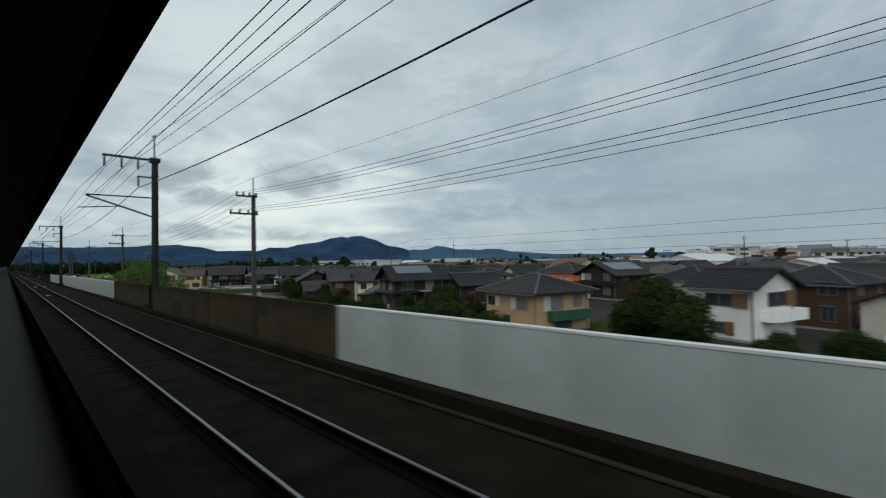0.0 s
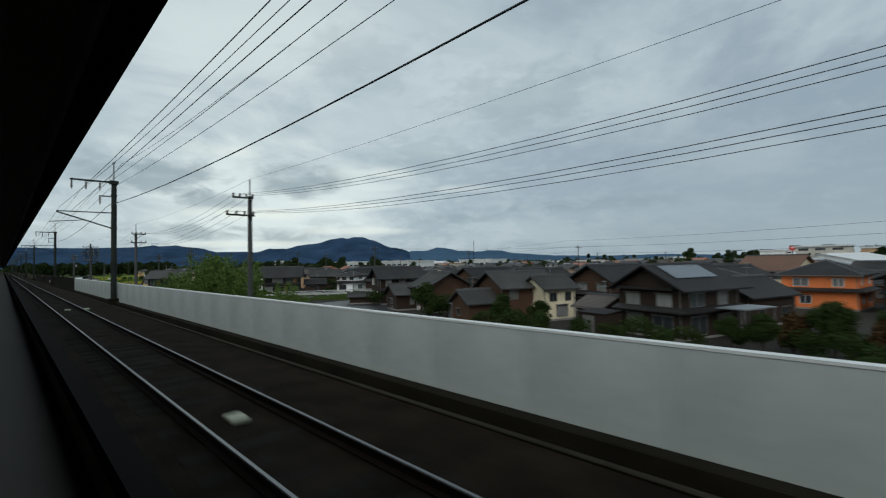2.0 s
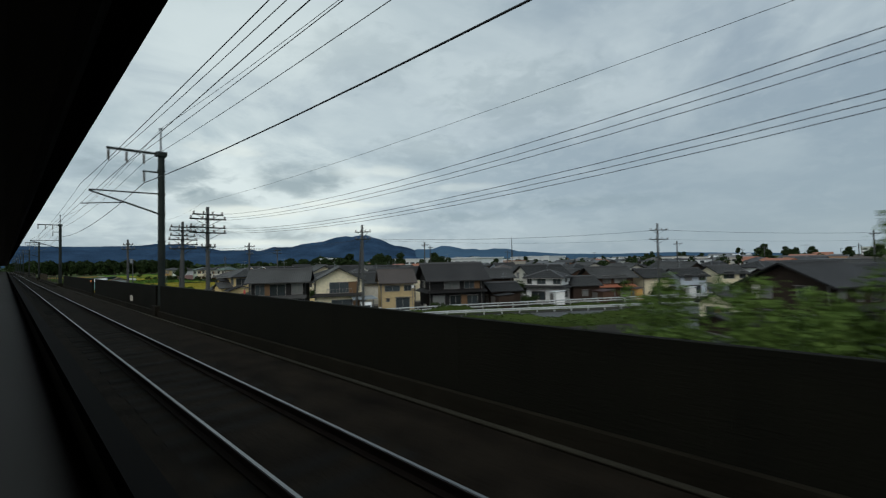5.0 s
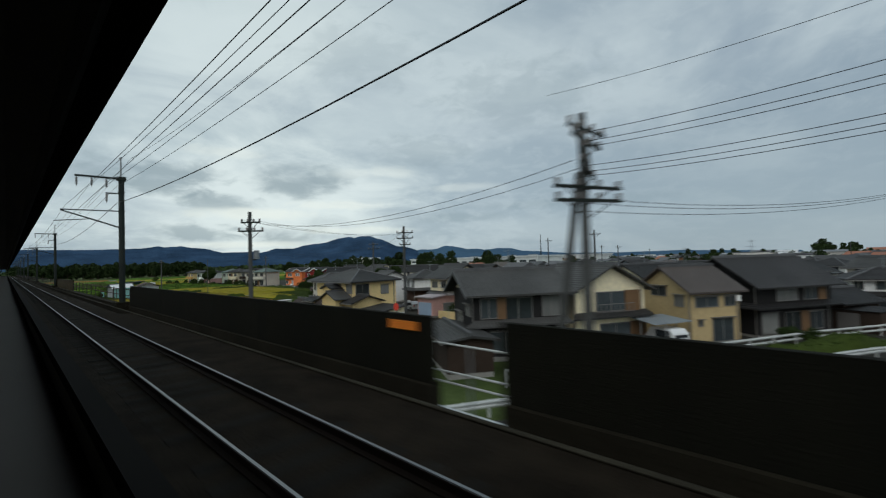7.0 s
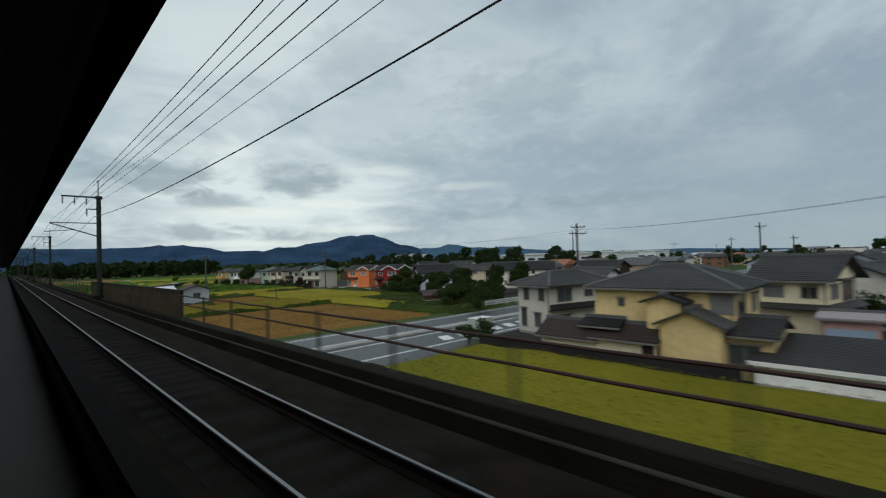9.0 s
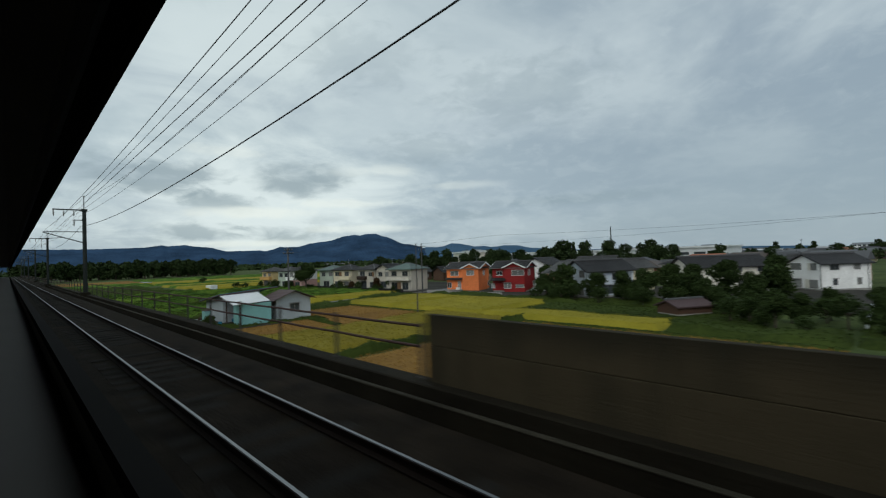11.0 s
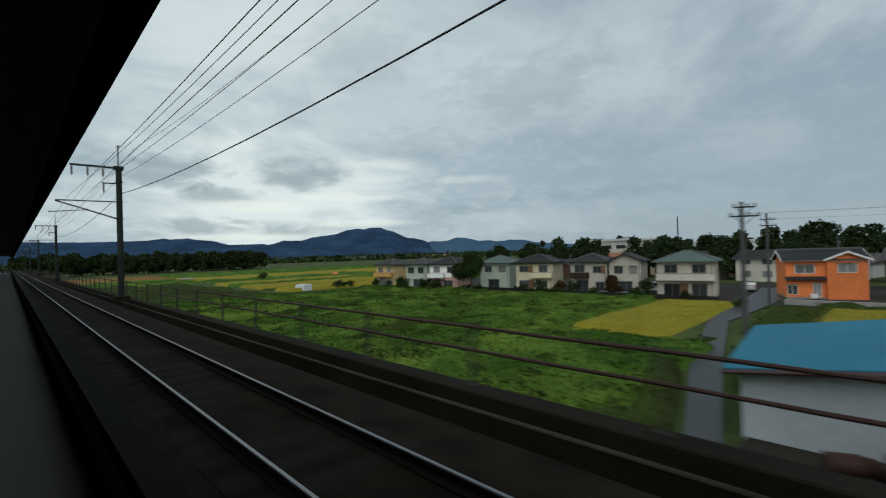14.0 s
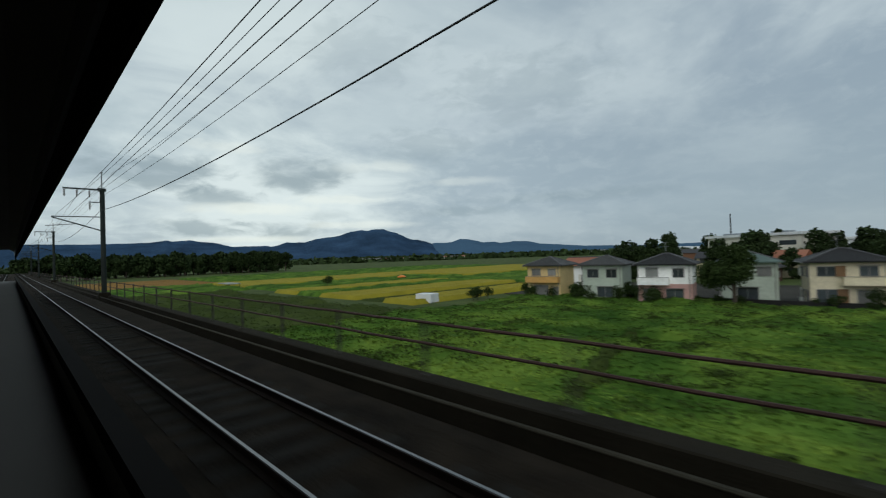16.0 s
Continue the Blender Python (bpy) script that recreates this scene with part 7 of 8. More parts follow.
wood_trees = [tree_proto("tall dark tree of the far wood", 11.5, 4.6, "leaf_dark", 55 + k, 900, 0.5, low=0.02) for k in range(3)]
plant(dark, [(165, 331, 1.2), (160, 322, 1.2), (170, 340, 1.15), (158, 312, 1.1), (172, 318, 1.25), (150, 345, 1.0), (147, 352, 1.0), (140, 362, 1.05), (135, 372, 1.0), (128, 380, 0.9), (130, 392, 0.95), (138, 400, 1.0), (125, 404, 0.85), (118, 396, 0.8), (145, 300, 1.0),
             (120, 330, 0.9), (126, 338, 1.0), (132, 322, 1.0), (110, 340, 0.85), (117, 346, 0.9), (175, 280, 0.9), (180, 250, 0.8), (150, 262, 0.75), (190, 300, 1.0)], 3)
wr = random.Random(8)
plant(wood_trees, [(wr.uniform(2, 152), 668 + wr.uniform(-8, 40) + abs(wr.gauss(0, 6)), wr.uniform(1.0, 1.45)) for i in range(110)], 4)
for i in range(46):
    x, y = wr.uniform(108, 200), wr.uniform(292, 408)
    if free(x, y, 1.0) or i % 2:
        s = wr.uniform(0.6, 1.25)
        copy_thing(dark[i % 3], pose(x, y, G)).matrix_basis = pose(x, y, G, 0, 0, wr.uniform(0, 360)) @ Matrix.Diagonal((s * wr.uniform(0.9, 1.3), s, s, 1))
for x, y, s in ((527, 194, 1.72), (505, 186, 1.0), (560, 176, 1.2), (740, 206, 1.7), (700, 190, 1.5), (770, 182, 1.6), (830, 188, 1.7), (886, 192, 1.8), (470, 130, 1.2), (455, 112, 1.25), (610, 330, 1.4), (640, 300, 1.3)):
    copy_thing(dark[int(x) % 3], pose(x, y, G)).matrix_basis = pose(x, y, G, 0, 0, x) @ Matrix.Diagonal((s, s, s, 1))
for i in range(60):
    x = 130 + i * 9
    y = wr.uniform(-60, 330) + (x - 130) * 0.25
    if free(x, y, 2):
        p2 = copy_thing(dark[i % 3], pose(x, y, G, 0, 0, wr.uniform(0, 360)))
        s = wr.uniform(0.55, 1.1)
        p2.matrix_basis = pose(x, y, G, 0, 0, wr.uniform(0, 360)) @ Matrix.Diagonal((s, s, s, 1))
shr = [tree_proto("clipped green garden shrub", 2.6, 1.7, "leaf", 61 + k, 1200, 0.075, low=0.05, group="shrubs") for k in range(2)]
places = []
for a, b, y0, y1, n, s in ((42.9, 44.0, 183.5, 193.5, 9, 0.85), (38, 44, 36, 48, 12, 1.1), (33, 38, 28, 46, 16, 1.0), (39, 43.5, 54, 90, 22, 0.75), (44, 48, 84, 92, 6, 1.0), (66, 69, 323, 395, 26, 0.6), (62, 68, 371, 396, 14, 0.9), (50, 64, 240, 252, 9, 1.0), (65, 71, 255, 285, 16, 1.0), (62, 64, 318, 320, 2, 0.4), (30, 33, 219, 222, 3, 0.8),
                           (56, 62, 398, 402, 5, 0.7), (62, 64, 459, 461, 1, 1.2), (50, 58, 100, 118, 8, 0.9), (46.5, 49.5, 154.5, 157, 5, 0.5), (92, 104, 126, 129, 8, 1.0), (84, 90, 135, 138, 6, 0.8), (61, 64, 148.5, 150, 4, 0.7), (62, 65, 112, 120, 4, 0.9), (70, 74, 330, 345, 3, 0.9)):
    for i in range(n):
        places.append((wr.uniform(a, b), wr.uniform(y0, y1), s * wr.uniform(0.7, 1.25)))
for i in range(90):
    x, y = wr.uniform(44, 150), wr.uniform(-20, 215)
    if all((x - a) ** 2 + (y - b) ** 2 > 22 for a, b, c in TAKEN) and not near_lane(x, y) and not (x < 66 and 96 < y < 152):
        places.append((x, y, wr.uniform(0.6, 1.5)))
plant(shr, places, 5)
plant([tree_proto("rank green bush before the teal sheet panel", 2.4, 1.1, "weed", 91, 2600, 0.05, low=0.05, group="shrubs")], [(17.9, 298.0, 0.8), (17.6, 299.0, 0.55)], 12)
rus = [tree_proto("russet-leaved low garden shrub", 3.0, 1.7, "leaf_red", 71, 3000, 0.10, low=0.1, group="shrubs")]
plant(shr, [(66.5, 373, 0.8), (67.2, 379, 0.9), (67.0, 384, 1.0), (66.6, 389.5, 0.8), (67.5, 393.5, 0.9), (68.2, 350.2, 1.0), (69.0, 331.5, 0.6), (68.6, 326.0, 0.5)], 13)
plant(rus, [(72.5, 338.5, 1.1), (73.0, 345.5, 1.0), (41, 43, 1.2), (39.5, 39, 1.0), (43, 38.4, 1.1), (44.5, 48.5, 1.1), (70, 347, 0.8)], 6)
tall = tree_proto("slim dark conifer above the roofs", 14, 1.9, "leaf_dark", 81, 1300, 0.3, low=0.2)
plant([tall], [(150, 371, 1.0), (141, 396, 0.95), (210, 150, 0.9), (230, 110, 0.9)], 7)
# trees standing up among the far roofs, too far off to be told apart
fr = np.random.default_rng(8)
cs = []
for k in range(150):
    x = 170 + 480 * fr.random() ** 0.8
    y = fr.uniform(40 + 0.02 * x, 190 + 0.75 * x)
    hh, ww = fr.uniform(5.5, 8.6), fr.uniform(1.6, 4.2)
    n = int(90 * ww)
    d = fr.normal(size=(n, 3))
    d /= np.linalg.norm(d, axis=1)[:, None]
    d *= fr.uniform(0.55, 1.0, (n, 1)) * (1 + 0.25 * np.sin(d[:, :1] * 5 + k) * np.cos(d[:, 1:2] * 6))
    cs.append(np.array([x, y, G + hh * 0.62]) + d * np.array([ww, ww, hh * 0.40]))
c = np.concatenate(cs)
a, b = leaves(fr, c, 0.42, 0.2)
tagged(put("town_trees", quads_mesh("town_trees", c, a, b), M["leaf_dark"]), "dark trees among the roofs of the far town", "trees", kind="stuff")
# far woods as one mass
fr = np.random.default_rng(3)
n = 26000
ang = np.radians(fr.uniform(-20, 62, n))
dist = fr.uniform(850, 1900, n)
c = np.stack([dist * np.sin(ang), 180 + dist * np.cos(ang), G + fr.uniform(0, 1, n) ** 1.5 * 9 * (0.55 + 0.45 * np.sin(ang * 40 + dist * 0.01))], 1)
a, b = leaves(fr, c, 4.2, 0.3)
tagged(put("far_woods", quads_mesh("far_woods", c, a, b), M["leaf_dark"]), "dark line of far woods on the plain", "woods", kind="stuff")

# ---- farm sheds below the railway ----
sh = thing("farm_shed", pose(0, 0, G), "tin farm shed with blue, white and brown roofs in the field", "shed")
part("wall_grey", body_mesh(3.9, 5.0, -0.2, 2.95, "y", 0.42, 26.1, 299.25), M["hut_sheet"], sh, "grey corrugated sheet wall")
bm = bmesh.new()
slab(bm, [(25.3, 301.6, 2.92), (25.3, 296.5, 2.92), (28.5, 296.5, 4.15), (28.5, 301.6, 4.15)], 0.06)
slab(bm, [(28.5, 301.6, 4.15), (28.5, 296.5, 4.15), (31.7, 296.5, 2.92), (31.7, 301.6, 2.92)], 0.06)
part("brown_roof", bm, M["metal_brown"], sh, "brown sheet roof")
# the hut's sheet roof falls away from the lean-to
bm = bmesh.new()
solid(bm, [(20.9, 302.4, -0.2), (25.9, 302.4, -0.2), (25.9, 309.5, -0.2), (20.9, 309.5, -0.2), (20.9, 302.4, 3.82), (25.9, 302.4, 4.2), (25.9, 309.5, 3.2), (20.9, 309.5, 2.82)],
      [(0, 3, 2, 1), (4, 5, 6, 7), (0, 1, 5, 4), (1, 2, 6, 5), (2, 3, 7, 6), (3, 0, 4, 7)])
part("hut_wall", bm, M["hut_sheet"], sh, "pale grey sheet wall")
bm = bmesh.new()
slab(bm, [(20.2, 310.0, 2.9), (20.2, 301.8, 4.03), (28.6, 302.3, 4.62), (28.6, 310.4, 3.42)], 0.06)
part("blue_roof", bm, M["metal_blue"], sh, "bright blue sheet roof")
bm = bmesh.new()
tube(bm, (20.16, 310.0, 2.76), (20.16, 301.8, 3.89), 0.1, n=4)
part("eave_board", bm, M["metal_brown"], sh, "rusty brown eave board")
bm = bmesh.new()
tube(bm, (20.2, 301.76, 3.88), (28.6, 302.26, 4.48), 0.1, n=4)
part("eave_board", bm, M["metal_brown"], sh, "rusty brown eave board")
bm = bmesh.new()
slab(bm, [(20.3, 301.7, 3.84), (20.1, 296.2, 2.9), (25.1, 297.0, 3.05), (25.5, 302.2, 4.0)], 0.05)
part("white_roof", bm, M["metal_white"], sh, "white sheet lean-to roof")
part("teal_panel", boxes((20.75, 20.83, 296.98, 298.1, 0.0, 2.8), (20.83, 25.2, 296.9, 296.98, 0.0, 2.85)), M["teal"], sh, "teal sheet panels")
cab = thing("storage_cabinet", pose(18.5, 301.7, G + 0.12), "small teal sheet cabinet with a rusty lid beside the shed", "cabinet")
part("body", boxes((0, 0.6, 0, 1.5, 0, 1.85)), M["teal"], cab)
part("lid", boxes((-0.06, 0.66, -0.06, 1.56, 1.85, 1.93)), M["metal_brown"], cab)
def drum(x, y, r, length, turn, mat, label):
    bm = bmesh.new()
    tube(bm, (0, -length / 2, r), (0, length / 2, r), r, n=16)
    for k in (-0.5, -0.18, 0.18, 0.5):
        tube(bm, (0, k * length - 0.02, r), (0, k * length + 0.02, r), r * 1.05, n=16)
    tagged(put("drum", bm, M[mat], m=pose(x, y, G + 0.12, 0, 0, turn)), label, "drum")


def heap(x, y, w, d, h, mat, label, seed):
    """Something slack under a crumpled sheet."""
    bm = bmesh.new()
    bmesh.ops.create_icosphere(bm, subdivisions=3, radius=1.0)
    for v in bm.verts:
        k = 1 + 0.35 * noise.noise(v.co * 1.7 + Vector((seed, 0, 0))) + 0.14 * noise.noise(v.co * 4.5 + Vector((0, seed, 0)))
        v.co = Vector((v.co.x * w * k, v.co.y * d * k, max(0.0, (v.co.z * 0.6 + 0.4) * h * k)))
    tagged(put("heap", bm, M[mat], m=pose(x, y, G + 0.12)), label, "heap")


drum(19.5, 306.4, 0.34, 0.9, 25, "rope", "rust-brown drum lying by the shed wall")
drum(19.9, 305.6, 0.26, 0.6, -40, "rope", "small rusty drum beside a dark heap")
heap(19.4, 304.9, 0.6, 0.55, 0.95, "black_sheet", "dark crumpled sheet over a heap by the shed wall", 3)
heap(18.8, 304.3, 0.45, 0.5, 0.42, "teal", "teal sheet folded on the ground beside the cabinet", 8)
heap(20.0, 300.9, 0.25, 0.25, 0.4, "metal_blue", "blue plastic bag under the lean-to", 5)
for yy, zz in ((296.6, 2.85), (301.5, 3.6)):
    part("post", boxes((21.0, 21.14, yy, yy + 0.14, -0.2, zz)), M["bark"], sh)
part("shelf", boxes((22.0, 24.6, 301.7, 302.2, 2.55, 2.62), (22.1, 22.9, 301.75, 302.15, 2.62, 2.95), (23.1, 24.3, 301.75, 302.15, 2.62, 2.85)), M["metal_blue"], sh, "blue sheets stacked on a shelf under the roof")
part("back_panel", boxes((25.5, 25.58, 297.5, 302.3, 0.0, 2.95)), M["w_wood"], sh)
add_window(sh, pose(28.7, 297.29, 1.2, 0, 0, 90), 1.4, 1.1, "g")
for i, (x, y, s, mt, lab) in enumerate(((22.5, 302.2, 0.5, "metal_blue", "blue plastic crate under the lean-to"), (23.5, 301.4, 0.4, "w_wood", "brown wooden box under the lean-to"), (22.2, 300.4, 0.3, "black_sheet", "black crate under the lean-to"))):
    bm = boxes((-s, s, -s * 0.7, s * 0.7, 0, s * 1.1))
    bmesh.ops.bevel(bm, geom=bm.edges[:], offset=0.03, segments=1, affect="EDGES")
    tagged(put("crate", bm, M[mt], m=pose(x, y, G + 0.0, 0, 0, 20 * i)), lab, "crate")

# white box in the far field, low shelter, orange tarpaulin
bm = boxes((-1.2, 1.2, -1.6, 1.6, 0, 1.5))
bmesh.ops.bevel(bm, geom=bm.edges[:], offset=0.06, segments=2, affect="EDGES")
tagged(put("storage_box", bm, M["metal_white"], m=pose(50.5, 404.5, G - 0.1, 0, 0, 12)), "white sheet-metal storage box in the weeds", "storage box")
shl = thing("field_shelter", pose(47, 489, G), "low grey-roofed shelter in the field", "shelter")
part("roof", boxes((-1.6, 1.6, -5, 5, 1.3, 1.5)), M["metal_grey"], shl)
for k in (-4.6, 0, 4.6):
    part("post", boxes((-1.4, -1.3, k - 0.05, k + 0.05, -0.2, 1.3), (1.3, 1.4, k - 0.05, k + 0.05, -0.2, 1.3)), M["bark"], shl)
bm = bmesh.new()
bmesh.ops.create_icosphere(bm, subdivisions=2, radius=1.0)
for v in bm.verts:
    v.co.z = max(-0.1, v.co.z * 0.7 + 0.15 * noise.noise(v.co * 2.3))
    v.co.x *= 1.8
tagged(put("tarpaulin_heap", bm, M["orange_plate"], m=pose(98, 470, G + 0.62)), "orange tarpaulin over a heap in the rice", "tarpaulin")


# ---- garden walls, guard rails ----
def wall_run(name, x0, x1, y0, y1, high, mat, label):
    bm = boxes((x0, x1, y0, y1, G - 0.3, G + high))
    bmesh.ops.bevel(bm, geom=bm.edges[:], offset=0.02, segments=1, affect="EDGES")
    return tagged(put(name, bm, M[mat]), label, "garden wall")


wall_run("garden_wall", 29.7, 29.9, 199.9, 219.5, 1.0, "w_black", "low dark block wall behind the rice")
wall_run("garden_wall", 42.3, 42.45, 182.5, 194.0, 1.0, "w_yellow", "yellow rendered garden wall")
wall_run("garden_wall", 68.4, 68.6, 322.0, 396.0, 0.8, "w_black", "low dark block wall along the house row")
wall_run("garden_wall", 70.0, 70.2, 293.0, 315.0, 0.7, "concrete", "low concrete wall before the coloured houses")


def guard_rail(label, pts, high=0.75, beams=(0.45, 0.66), mat="guard", thick=0.10):
    gr = thing("guard_rail", pose(0, 0, G), label, "guard rail")
    post = mesh_of(boxes((-0.06, 0.06, -0.06, 0.06, -0.3, high)), "post")
    post.materials.append(M[mat])
    for (xa, ya), (xb, yb) in zip(pts[:-1], pts[1:]):
        L = math.hypot(xb - xa, yb - ya)
        n = max(1, int(L / 2.5))
        for i in range(n + 1):
            part("post", post, None, gr, m=pose(xa + (xb - xa) * i / n, ya + (yb - ya) * i / n, 0))
        for z in beams:
            bm = bmesh.new()
            tube(bm, (xa, ya, z), (xb, yb, z), thick, n=6)
            part("beam", bm, M[mat], gr)
    return gr


guard_rail("white corrugated guard rail along the lane", [(15, 165.5), (44.3, 150.9), (70.6, 132.6)])
guard_rail("white corrugated guard rail along the lane", [(71.6, 131.9), (84, 123.2), (124, 96)])
guard_rail("white pipe fence above the bank", [(22, 167.0), (49, 154.6), (64.7, 145.8), (106, 122.5)], 1.0, (0.5, 0.9))
guard_rail("white guard rail beside the lane in the gap", [(16, 155.0), (40, 144.0)])
guard_rail("thin grey pipe rail beside the yard", [(34.0, 186.6), (29.5, 185.2), (25.0, 182.0)], 0.8, (0.4, 0.75), "galv", 0.04)
guard_rail("white road fence at the crossing", [(55, 240), (72, 240)], 0.9, (0.3, 0.6, 0.85))


def garden_shed(label, x, y, rot, w, d, high, mat, roof="metal_grey"):
    """A small shed with a sloping lid roof and a door."""
    sd = thing("garden_shed", pose(x, y, G, 0, 0, rot), label, "shed")
    part("body", boxes((0, d, -w / 2, w / 2, -0.1, high)), M[mat], sd)
    bm = bmesh.new()
    slab(bm, [(-0.15, w / 2 + 0.12, high + 0.06), (-0.15, -w / 2 - 0.12, high + 0.06), (d + 0.15, -w / 2 - 0.12, high + 0.3), (d + 0.15, w / 2 + 0.12, high + 0.3)], 0.06)
    part("roof", bm, M[roof], sd)
    part("door", boxes((-0.03, 0.0, -w * 0.1, w * 0.35, 0.1, high - 0.25)), M["frame"], sd)
    return sd


for label, x, y, rot, w, d, high, mat, roof in (
        ("white metal garden shed behind the pipe fence", 66.6, 147.6, -33, 2.6, 1.6, 2.1, "w_white", "metal_white"), ("pale sheet shed behind the pipe fence", 90.5, 134.0, -33, 2.2, 1.4, 1.8, "w_white", "metal_white"),
        ("dark timber lean-to beside the black house", 57.0, 152.6, -30, 4.2, 2.6, 2.0, "w_wood", "tile_dark"), ("rusty sheet lean-to behind the fence", 74.5, 143.6, -33, 4.0, 2.2, 1.9, "w_brown", "metal_brown"),
        ("grey sheet shed in the gardens", 97.0, 130.6, -33, 3.4, 2.0, 2.0, "metal_grey", "metal_grey"), ("ochre board shed behind the fence", 81.5, 139.8, -33, 1.6, 1.2, 2.0, "w_ochre", "metal_brown"),
        ("dark board shed before the timber houses", 43.6, 65.0, -18, 3.6, 2.4, 2.2, "w_wood", "tile_dark"), ("grey sheet shed in the garden", 44.2, 85.8, -20, 2.8, 2.2, 2.0, "metal_grey", "metal_grey"),
        ("blue-covered lean-to between the houses", 52.0, 88.0, -20, 3.0, 2.6, 2.2, "w_wood", "metal_blue")):
    garden_shed(label, x, y, rot, w, d, high, mat, roof)


# ---- vehicles ----
def car(label, x, y, turn, mat, van=False):
    cr = thing("car", pose(x, y, G + 0.03, 0, 0, turn), label, "car", "parked cars")
    top, bon = (1.75, 0.95) if van else (1.42, 0.82)
    prof = [(-1.75, 0.28), (1.7, 0.28), (1.75, 0.6), (1.62, bon), (1.0 if not van else 1.35, bon + 0.05), (0.45 if not van else 0.95, top - 0.05), (0.2, top), (-1.3, top), (-1.68, top - 0.35), (-1.78, 0.7)]
    bm = bmesh.new()
    n = len(prof)
    solid(bm, [(a, -0.78, b) for a, b in prof] + [(a, 0.78, b) for a, b in prof], [tuple(range(n)), tuple(range(2 * n - 1, n - 1, -1))] + [(i, i + n, (i + 1) % n + n, (i + 1) % n) for i in range(n)])
    bmesh.ops.bevel(bm, geom=bm.edges[:], offset=0.05, segments=2, affect="EDGES")
    part("body", bm, M[mat], cr)
    for s in (-1, 1):
        part("side_window", boxes((-1.35, 0.25, s * 0.785 - 0.01, s * 0.785 + 0.01, bon + 0.08, top - 0.16)), M["car_glass"], cr)
    bm = bmesh.new()
    xw, zw = (0.98, 0.45) if not van else (1.32, 0.95)
    slab(bm, [(xw + 0.04, -0.68, bon + 0.1), (xw + 0.04, 0.68, bon + 0.1), (zw + 0.06, 0.62, top - 0.12), (zw + 0.06, -0.62, top - 0.12)], 0.03)
    part("windscreen", bm, M["car_glass"], cr)
    part("rear_window", boxes((-1.74, -1.70, -0.6, 0.6, bon + 0.12, top - 0.42)), M["car_glass"], cr)
    for s in (-1, 1):
        part("tail_lamp", boxes((-1.82, -1.76, s * 0.62 - 0.1, s * 0.62 + 0.1, 0.72, 0.95)), M["tail"], cr)
        part("headlight", boxes((1.66, 1.74, s * 0.58 - 0.14, s * 0.58 + 0.14, 0.62, 0.76)), M["trim"], cr)
    tyre, rim = bmesh.new(), bmesh.new()
    tube(tyre, (0, -0.1, 0), (0, 0.1, 0), 0.3, n=16)
    tube(rim, (0, -0.11, 0), (0, 0.11, 0), 0.18, n=12)
    tm, rm = mesh_of(tyre, "wheel"), mesh_of(rim, "rim")
    tm.materials.append(M["rubber"])
    rm.materials.append(M["galv"])
    for a in (-1.1, 1.15):
        for s in (-0.72, 0.72):
            wh = part("wheel", tm, None, cr, m=pose(a, s, 0.3))
            part("rim", rm, None, wh)
    return cr


car("silver hatchback parked on the lawn drive", 58.4, 20.4, 100, "car_silver")
car("white car parked on the lane", 88.0, 322.0, 10, "car_white")
car("white kei van under the carport", 39.2, 163.4, 60, "car_white", True)
car("silver car parked by the white house", 83.0, 289.0, 80, "car_silver")
car("white car parked by the hedge", 81.5, 291.8, 75, "car_white")
car("white hatchback in the yard", 45.8, 40.6, 60, "car_white")
car("white van beside the green-roofed house", 80.0, 334.0, 90, "car_white", True)
car("pink-silver car behind the yellow house", 46.5, 205.0, 90, "car_silver")

# carport by the rice and a tin garage
gar = thing("garage", pose(29.7, 193.4, G, 0, 0, 0), "low white garage with a dark sheet roof beside the rice", "garage")
part("wall", boxes((0.3, 6.4, 0.3, 5.9, -0.3, 1.5)), M["w_white"], gar)
part("footing", boxes((0.27, 6.43, 0.27, 5.93, -0.3, 0.35)), M["concrete"], gar)
bm = bmesh.new()
slab(bm, [(0.0, 6.2, 1.62), (0.0, 0.0, 1.62), (6.8, 0.0, 2.35), (6.8, 6.2, 2.35)], 0.12)
part("roof", bm, M["tile_dark"], gar)
part("fascia", boxes((-0.06, -0.005, 0.0, 6.2, 1.38, 1.62)), M["trim"], gar)
bm = bmesh.new()
solid(bm, [(0.3, 0.3, 1.5), (6.4, 0.3, 1.5), (6.4, 0.3, 2.2), (0.3, 5.9, 1.5), (6.4, 5.9, 1.5), (6.4, 5.9, 2.2)], [(0, 1, 2), (3, 5, 4), (0, 3, 4, 1), (1, 4, 5, 2), (2, 5, 3, 0)])
part("upper_wall", bm, M["w_cream"], gar)
util = thing("meter_cabinet", pose(33.5, 222.6, G), "pale green roadside cabinet", "cabinet")
part("body", boxes((-1.1, 1.1, -0.6, 0.6, 0, 1.9)), M["w_palegreen"], util)
part("lid", boxes((-1.15, 1.15, -0.65, 0.65, 1.9, 1.98)), M["trim"], util)
rs = thing("stop_sign", pose(30.6, 188.4, G), "round red road sign on a thin post", "road sign")
bm = bmesh.new()
tube(bm, (0, 0, -0.2), (0, 0, 2.9), 0.04)
part("post", bm, M["galv"], rs)
bm = bmesh.new()
tube(bm, (-0.03, 0, 2.9), (0.03, 0, 2.9), 0.42, n=20)
part("disc", bm, M["red_sign"], rs, m=pose(-0.05, 0, 0))
cpt = thing("carport", pose(0, 0, G), "white carport roof on thin posts", "carport")
bm = bmesh.new()
slab(bm, [(38.2, 165.8, 2.5), (37.0, 163.4, 2.2), (40.2, 161.6, 2.3), (41.2, 164.4, 2.6)], 0.06)
part("roof", bm, M["metal_grey"], cpt)
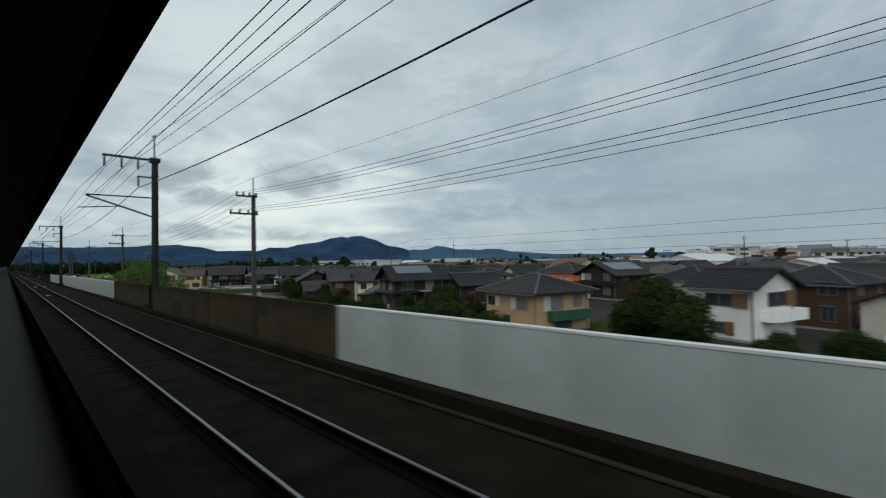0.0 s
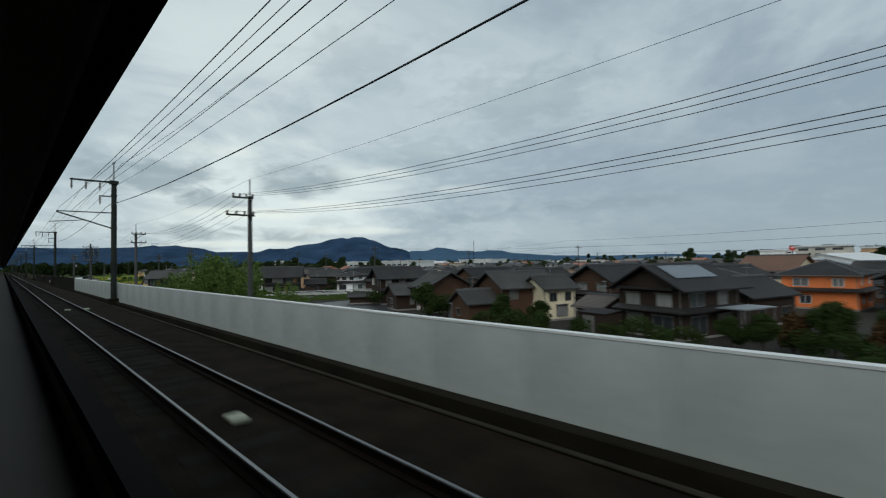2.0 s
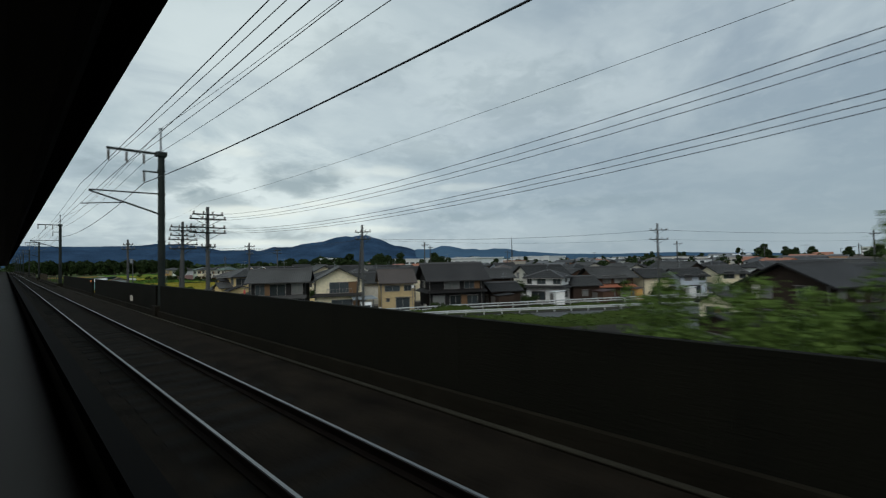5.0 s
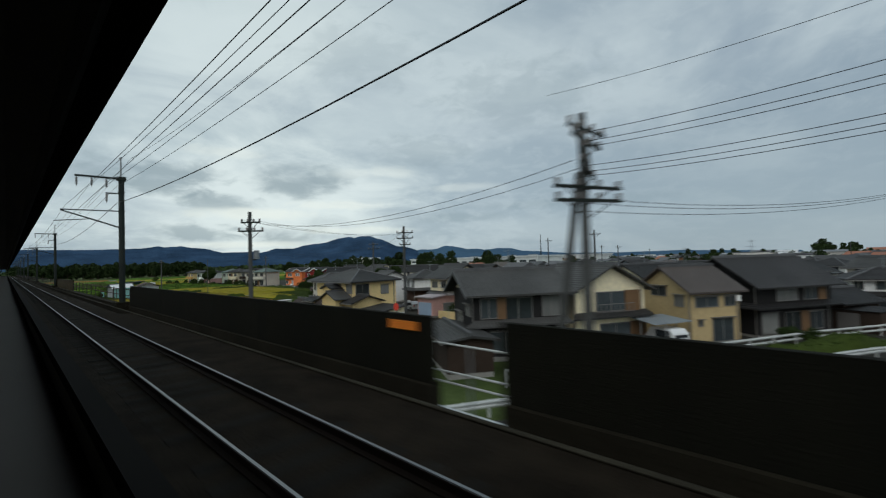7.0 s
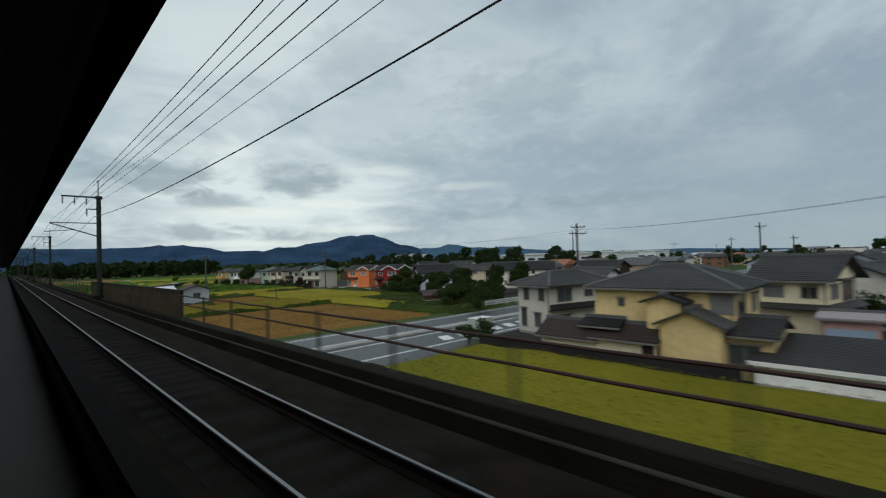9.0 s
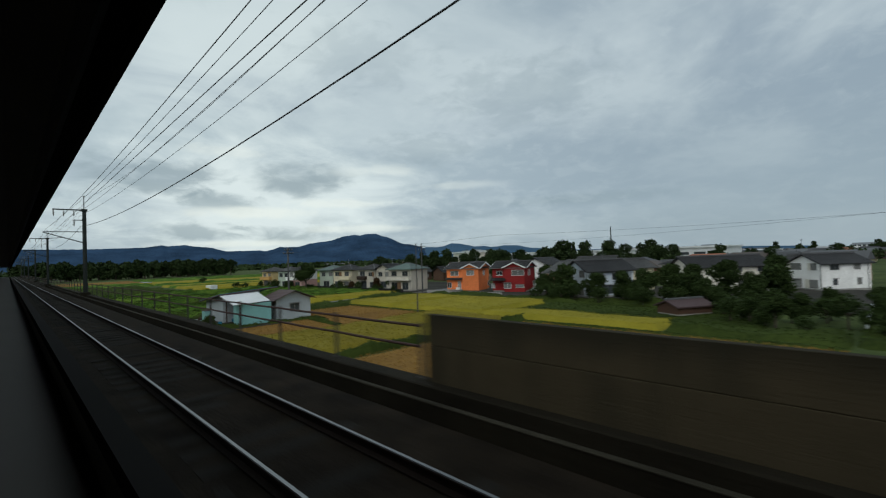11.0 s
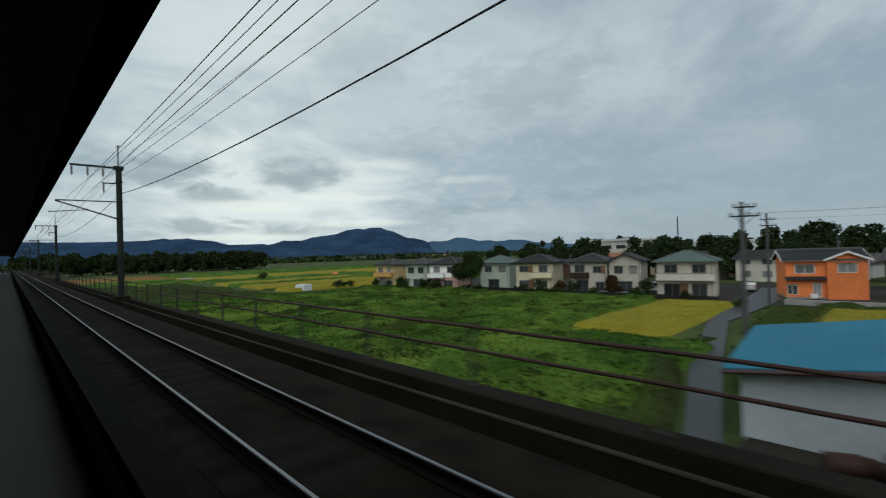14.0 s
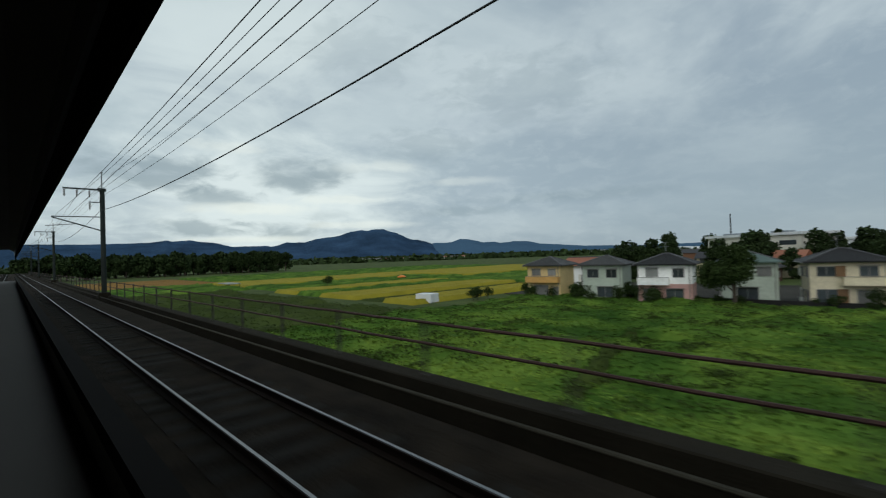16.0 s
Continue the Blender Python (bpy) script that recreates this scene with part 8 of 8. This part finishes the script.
for xx in (37.9, 40.3):
    for yy in (162.9, 164.9):
        part("post", boxes((xx - 0.04, xx + 0.04, yy - 0.04, yy + 0.04, -0.2, 2.35)), M["galv"], cpt)

# trackside fittings
tagged(put("orange_plate", boxes((WALL - 0.035, WALL - 0.005, 156.05, 156.85, 0.82, 0.98)), M["orange_plate"]), "orange marker plate on the dark parapet", "marker plate")
tagged(put("white_plate", boxes((WALL - 0.035, WALL - 0.005, 138.4, 139.05, 0.06, 0.38)), M["w_greywhite"]), "small white plate on the dark parapet", "marker plate")
for x, y in ((TRACK2, 49.75), (2.52, 74.65), (3.32, 74.6)):
    bc = thing("track_beacon", pose(x, y, -0.2), "pale plate between the rails", "track beacon")
    bm = boxes((-0.13, 0.13, -0.17, 0.17, 0.02, 0.10))
    bmesh.ops.bevel(bm, geom=bm.edges[:], offset=0.02, segments=1, affect="EDGES")
    part("plate", bm, M["plate"], bc)
    part("bracket", boxes((-0.3, 0.34, -0.06, 0.06, 0.0, 0.03)), M["galv"], bc)

# refuge platform outside the break in the parapet
rf = thing("refuge_platform", pose(5.76, 153.4, -0.80), "wet pale steel refuge platform with pipe railings outside the parapet", "platform")
part("deck_plate", boxes((-0.36, 0.47, 0, 4.2, -0.06, 0)), M["wet_plate"], rf, "wet pale steel deck plate")
for zz in (0.50, 0.71, 1.255):
    bm = bmesh.new()
    tube(bm, (0.44, 0.05, zz), (0.44, 4.15, zz), 0.022, n=8)
    tube(bm, (0.05, 4.15, zz), (0.44, 4.15, zz), 0.022, n=8)
    part("rail", bm, M["guard"], rf)
for px, py in ((0.44, 0.05), (0.44, 2.1), (0.44, 4.15)):
    bm = bmesh.new()
    tube(bm, (px, py, -0.06), (px, py, 1.28), 0.026, n=8)
    part("post", bm, M["galv"], rf)
for py in (0.5, 3.7):
    bm = bmesh.new()
    tube(bm, (-0.1, py, -0.6), (0.4, py, -0.07), 0.05, n=6)
    part("bracket", bm, M["galv"], rf)

# ---- the carriage round the camera ----
CY0, CY1 = -20.0, 400.0
carriage = thing("train_carriage", pose(0, 0, 0), "train carriage with dark lining and aluminium-framed window band", "train")
WX = 0.30
ZT, ZB = 2.089 + WX * 2.55, 2.089 - WX * 2.15


def along(name, profile, mat, label=""):
    bm = bmesh.new()
    extrude_y(bm, profile, CY0, CY1)
    return part(name, bm, M[mat], carriage, label)


along("gasket", [(WX, ZT), (WX + 0.03, ZT), (WX + 0.03, ZT + 0.30), (WX, ZT + 0.30)], "gasket", "black rubber window gasket")
along("upper_frame", [(WX - 0.03, ZT + 0.30), (WX + 0.03, ZT + 0.30), (WX + 0.03, ZT + 0.62), (WX - 0.03, ZT + 0.62)], "alu", "brushed aluminium window frame")
along("upper_lining", [(WX - 0.02, ZT + 0.62), (WX + 0.06, ZT + 0.62), (WX + 0.06, 3.75), (WX - 0.3, 3.75), (WX - 0.3, 3.70)], "shell")
along("sill", [(WX - 0.04, ZB), (WX - 0.04, ZB - 0.08), (WX + 0.05, ZB - 0.08), (WX + 0.05, ZB)], "gasket", "black window sill")
along("lower_lining", [(WX, 1.1), (WX + 0.06, 1.1), (WX + 0.06, ZB - 0.08), (WX, ZB - 0.08)], "shell")
along("outer_skirt", [(WX + 0.065, 0.95), (WX + 0.085, 0.95), (WX + 0.085, ZB - 0.10), (WX + 0.065, ZB - 0.10)], "body_paint", "grey painted outer skin")
along("floor", [(TRACK1 - 1.6, 1.0), (WX, 1.0), (WX, 1.1), (TRACK1 - 1.6, 1.1)], "shell", "brown carriage floor")
along("far_wall", [(TRACK1 - 1.6, 1.1), (TRACK1 - 1.5, 1.1), (TRACK1 - 1.5, 3.7), (TRACK1 - 1.6, 3.7)], "shell")
along("ceiling_shell", [(TRACK1 - 1.6, 3.7), (WX - 0.3, 3.7), (WX - 0.3, 3.8), (TRACK1, 3.95), (TRACK1 - 1.6, 3.8)], "shell", "curved roof of the carriage")
whl = bmesh.new()
tube(whl, (-0.07, 0, 0.0), (0.07, 0, 0.0), 0.43, n=20)
wme = mesh_of(whl, "wheel")
wme.materials.append(M["rail_rust"])
axm = mesh_of(boxes((-0.566, 0.566, -0.06, 0.06, -0.06, 0.06), (-0.9, 0.9, -0.5, 0.5, 0.3, 0.58)), "axle")
axm.materials.append(M["mast"])
y = CY0 + 3
while y < CY1:
    for dy in (0, 2.1, 13.8, 15.9):
        part("axle", axm, None, carriage, m=pose(TRACK1, y + dy, 0.43))
        for sx in (-0.566, 0.566):
            part("wheel", wme, None, carriage, m=pose(TRACK1 + sx, y + dy, 0.43))
    y += 20

# ---- sleepers, nearest stretch one by one ----
sl = boxes((-1.0, 1.0, -0.12, 0.12, -0.15, 0.0))
bmesh.ops.bevel(sl, geom=sl.edges[:], offset=0.015, segments=1, affect="EDGES")
sleeper_me = mesh_of(sl, "sleeper")
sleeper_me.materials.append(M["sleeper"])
track_ob = scene.objects["track"]
sr = random.Random(2)
n_near = 290
for i in range(n_near):
    part("sleeper", sleeper_me, None, track_ob, m=pose(TRACK2 + sr.uniform(-0.02, 0.02), -4 + i * 0.62, -0.155 + sr.uniform(-0.02, 0.004), 0, 0, sr.uniform(-0.6, 0.6)))
rest = bmesh.new()
y = -4 + n_near * 0.62
while y < Y_END - 2:
    box(rest, TRACK2 - 1.0, TRACK2 + 1.0, y - 0.12, y + 0.12, -0.3, -0.155 + sr.uniform(-0.02, 0.004))
    y += 0.62
y = Y_START + 2
while y < Y_END - 2:
    box(rest, TRACK1 - 1.0, TRACK1 + 1.0, y - 0.12, y + 0.12, -0.3, -0.16)
    y += 0.62
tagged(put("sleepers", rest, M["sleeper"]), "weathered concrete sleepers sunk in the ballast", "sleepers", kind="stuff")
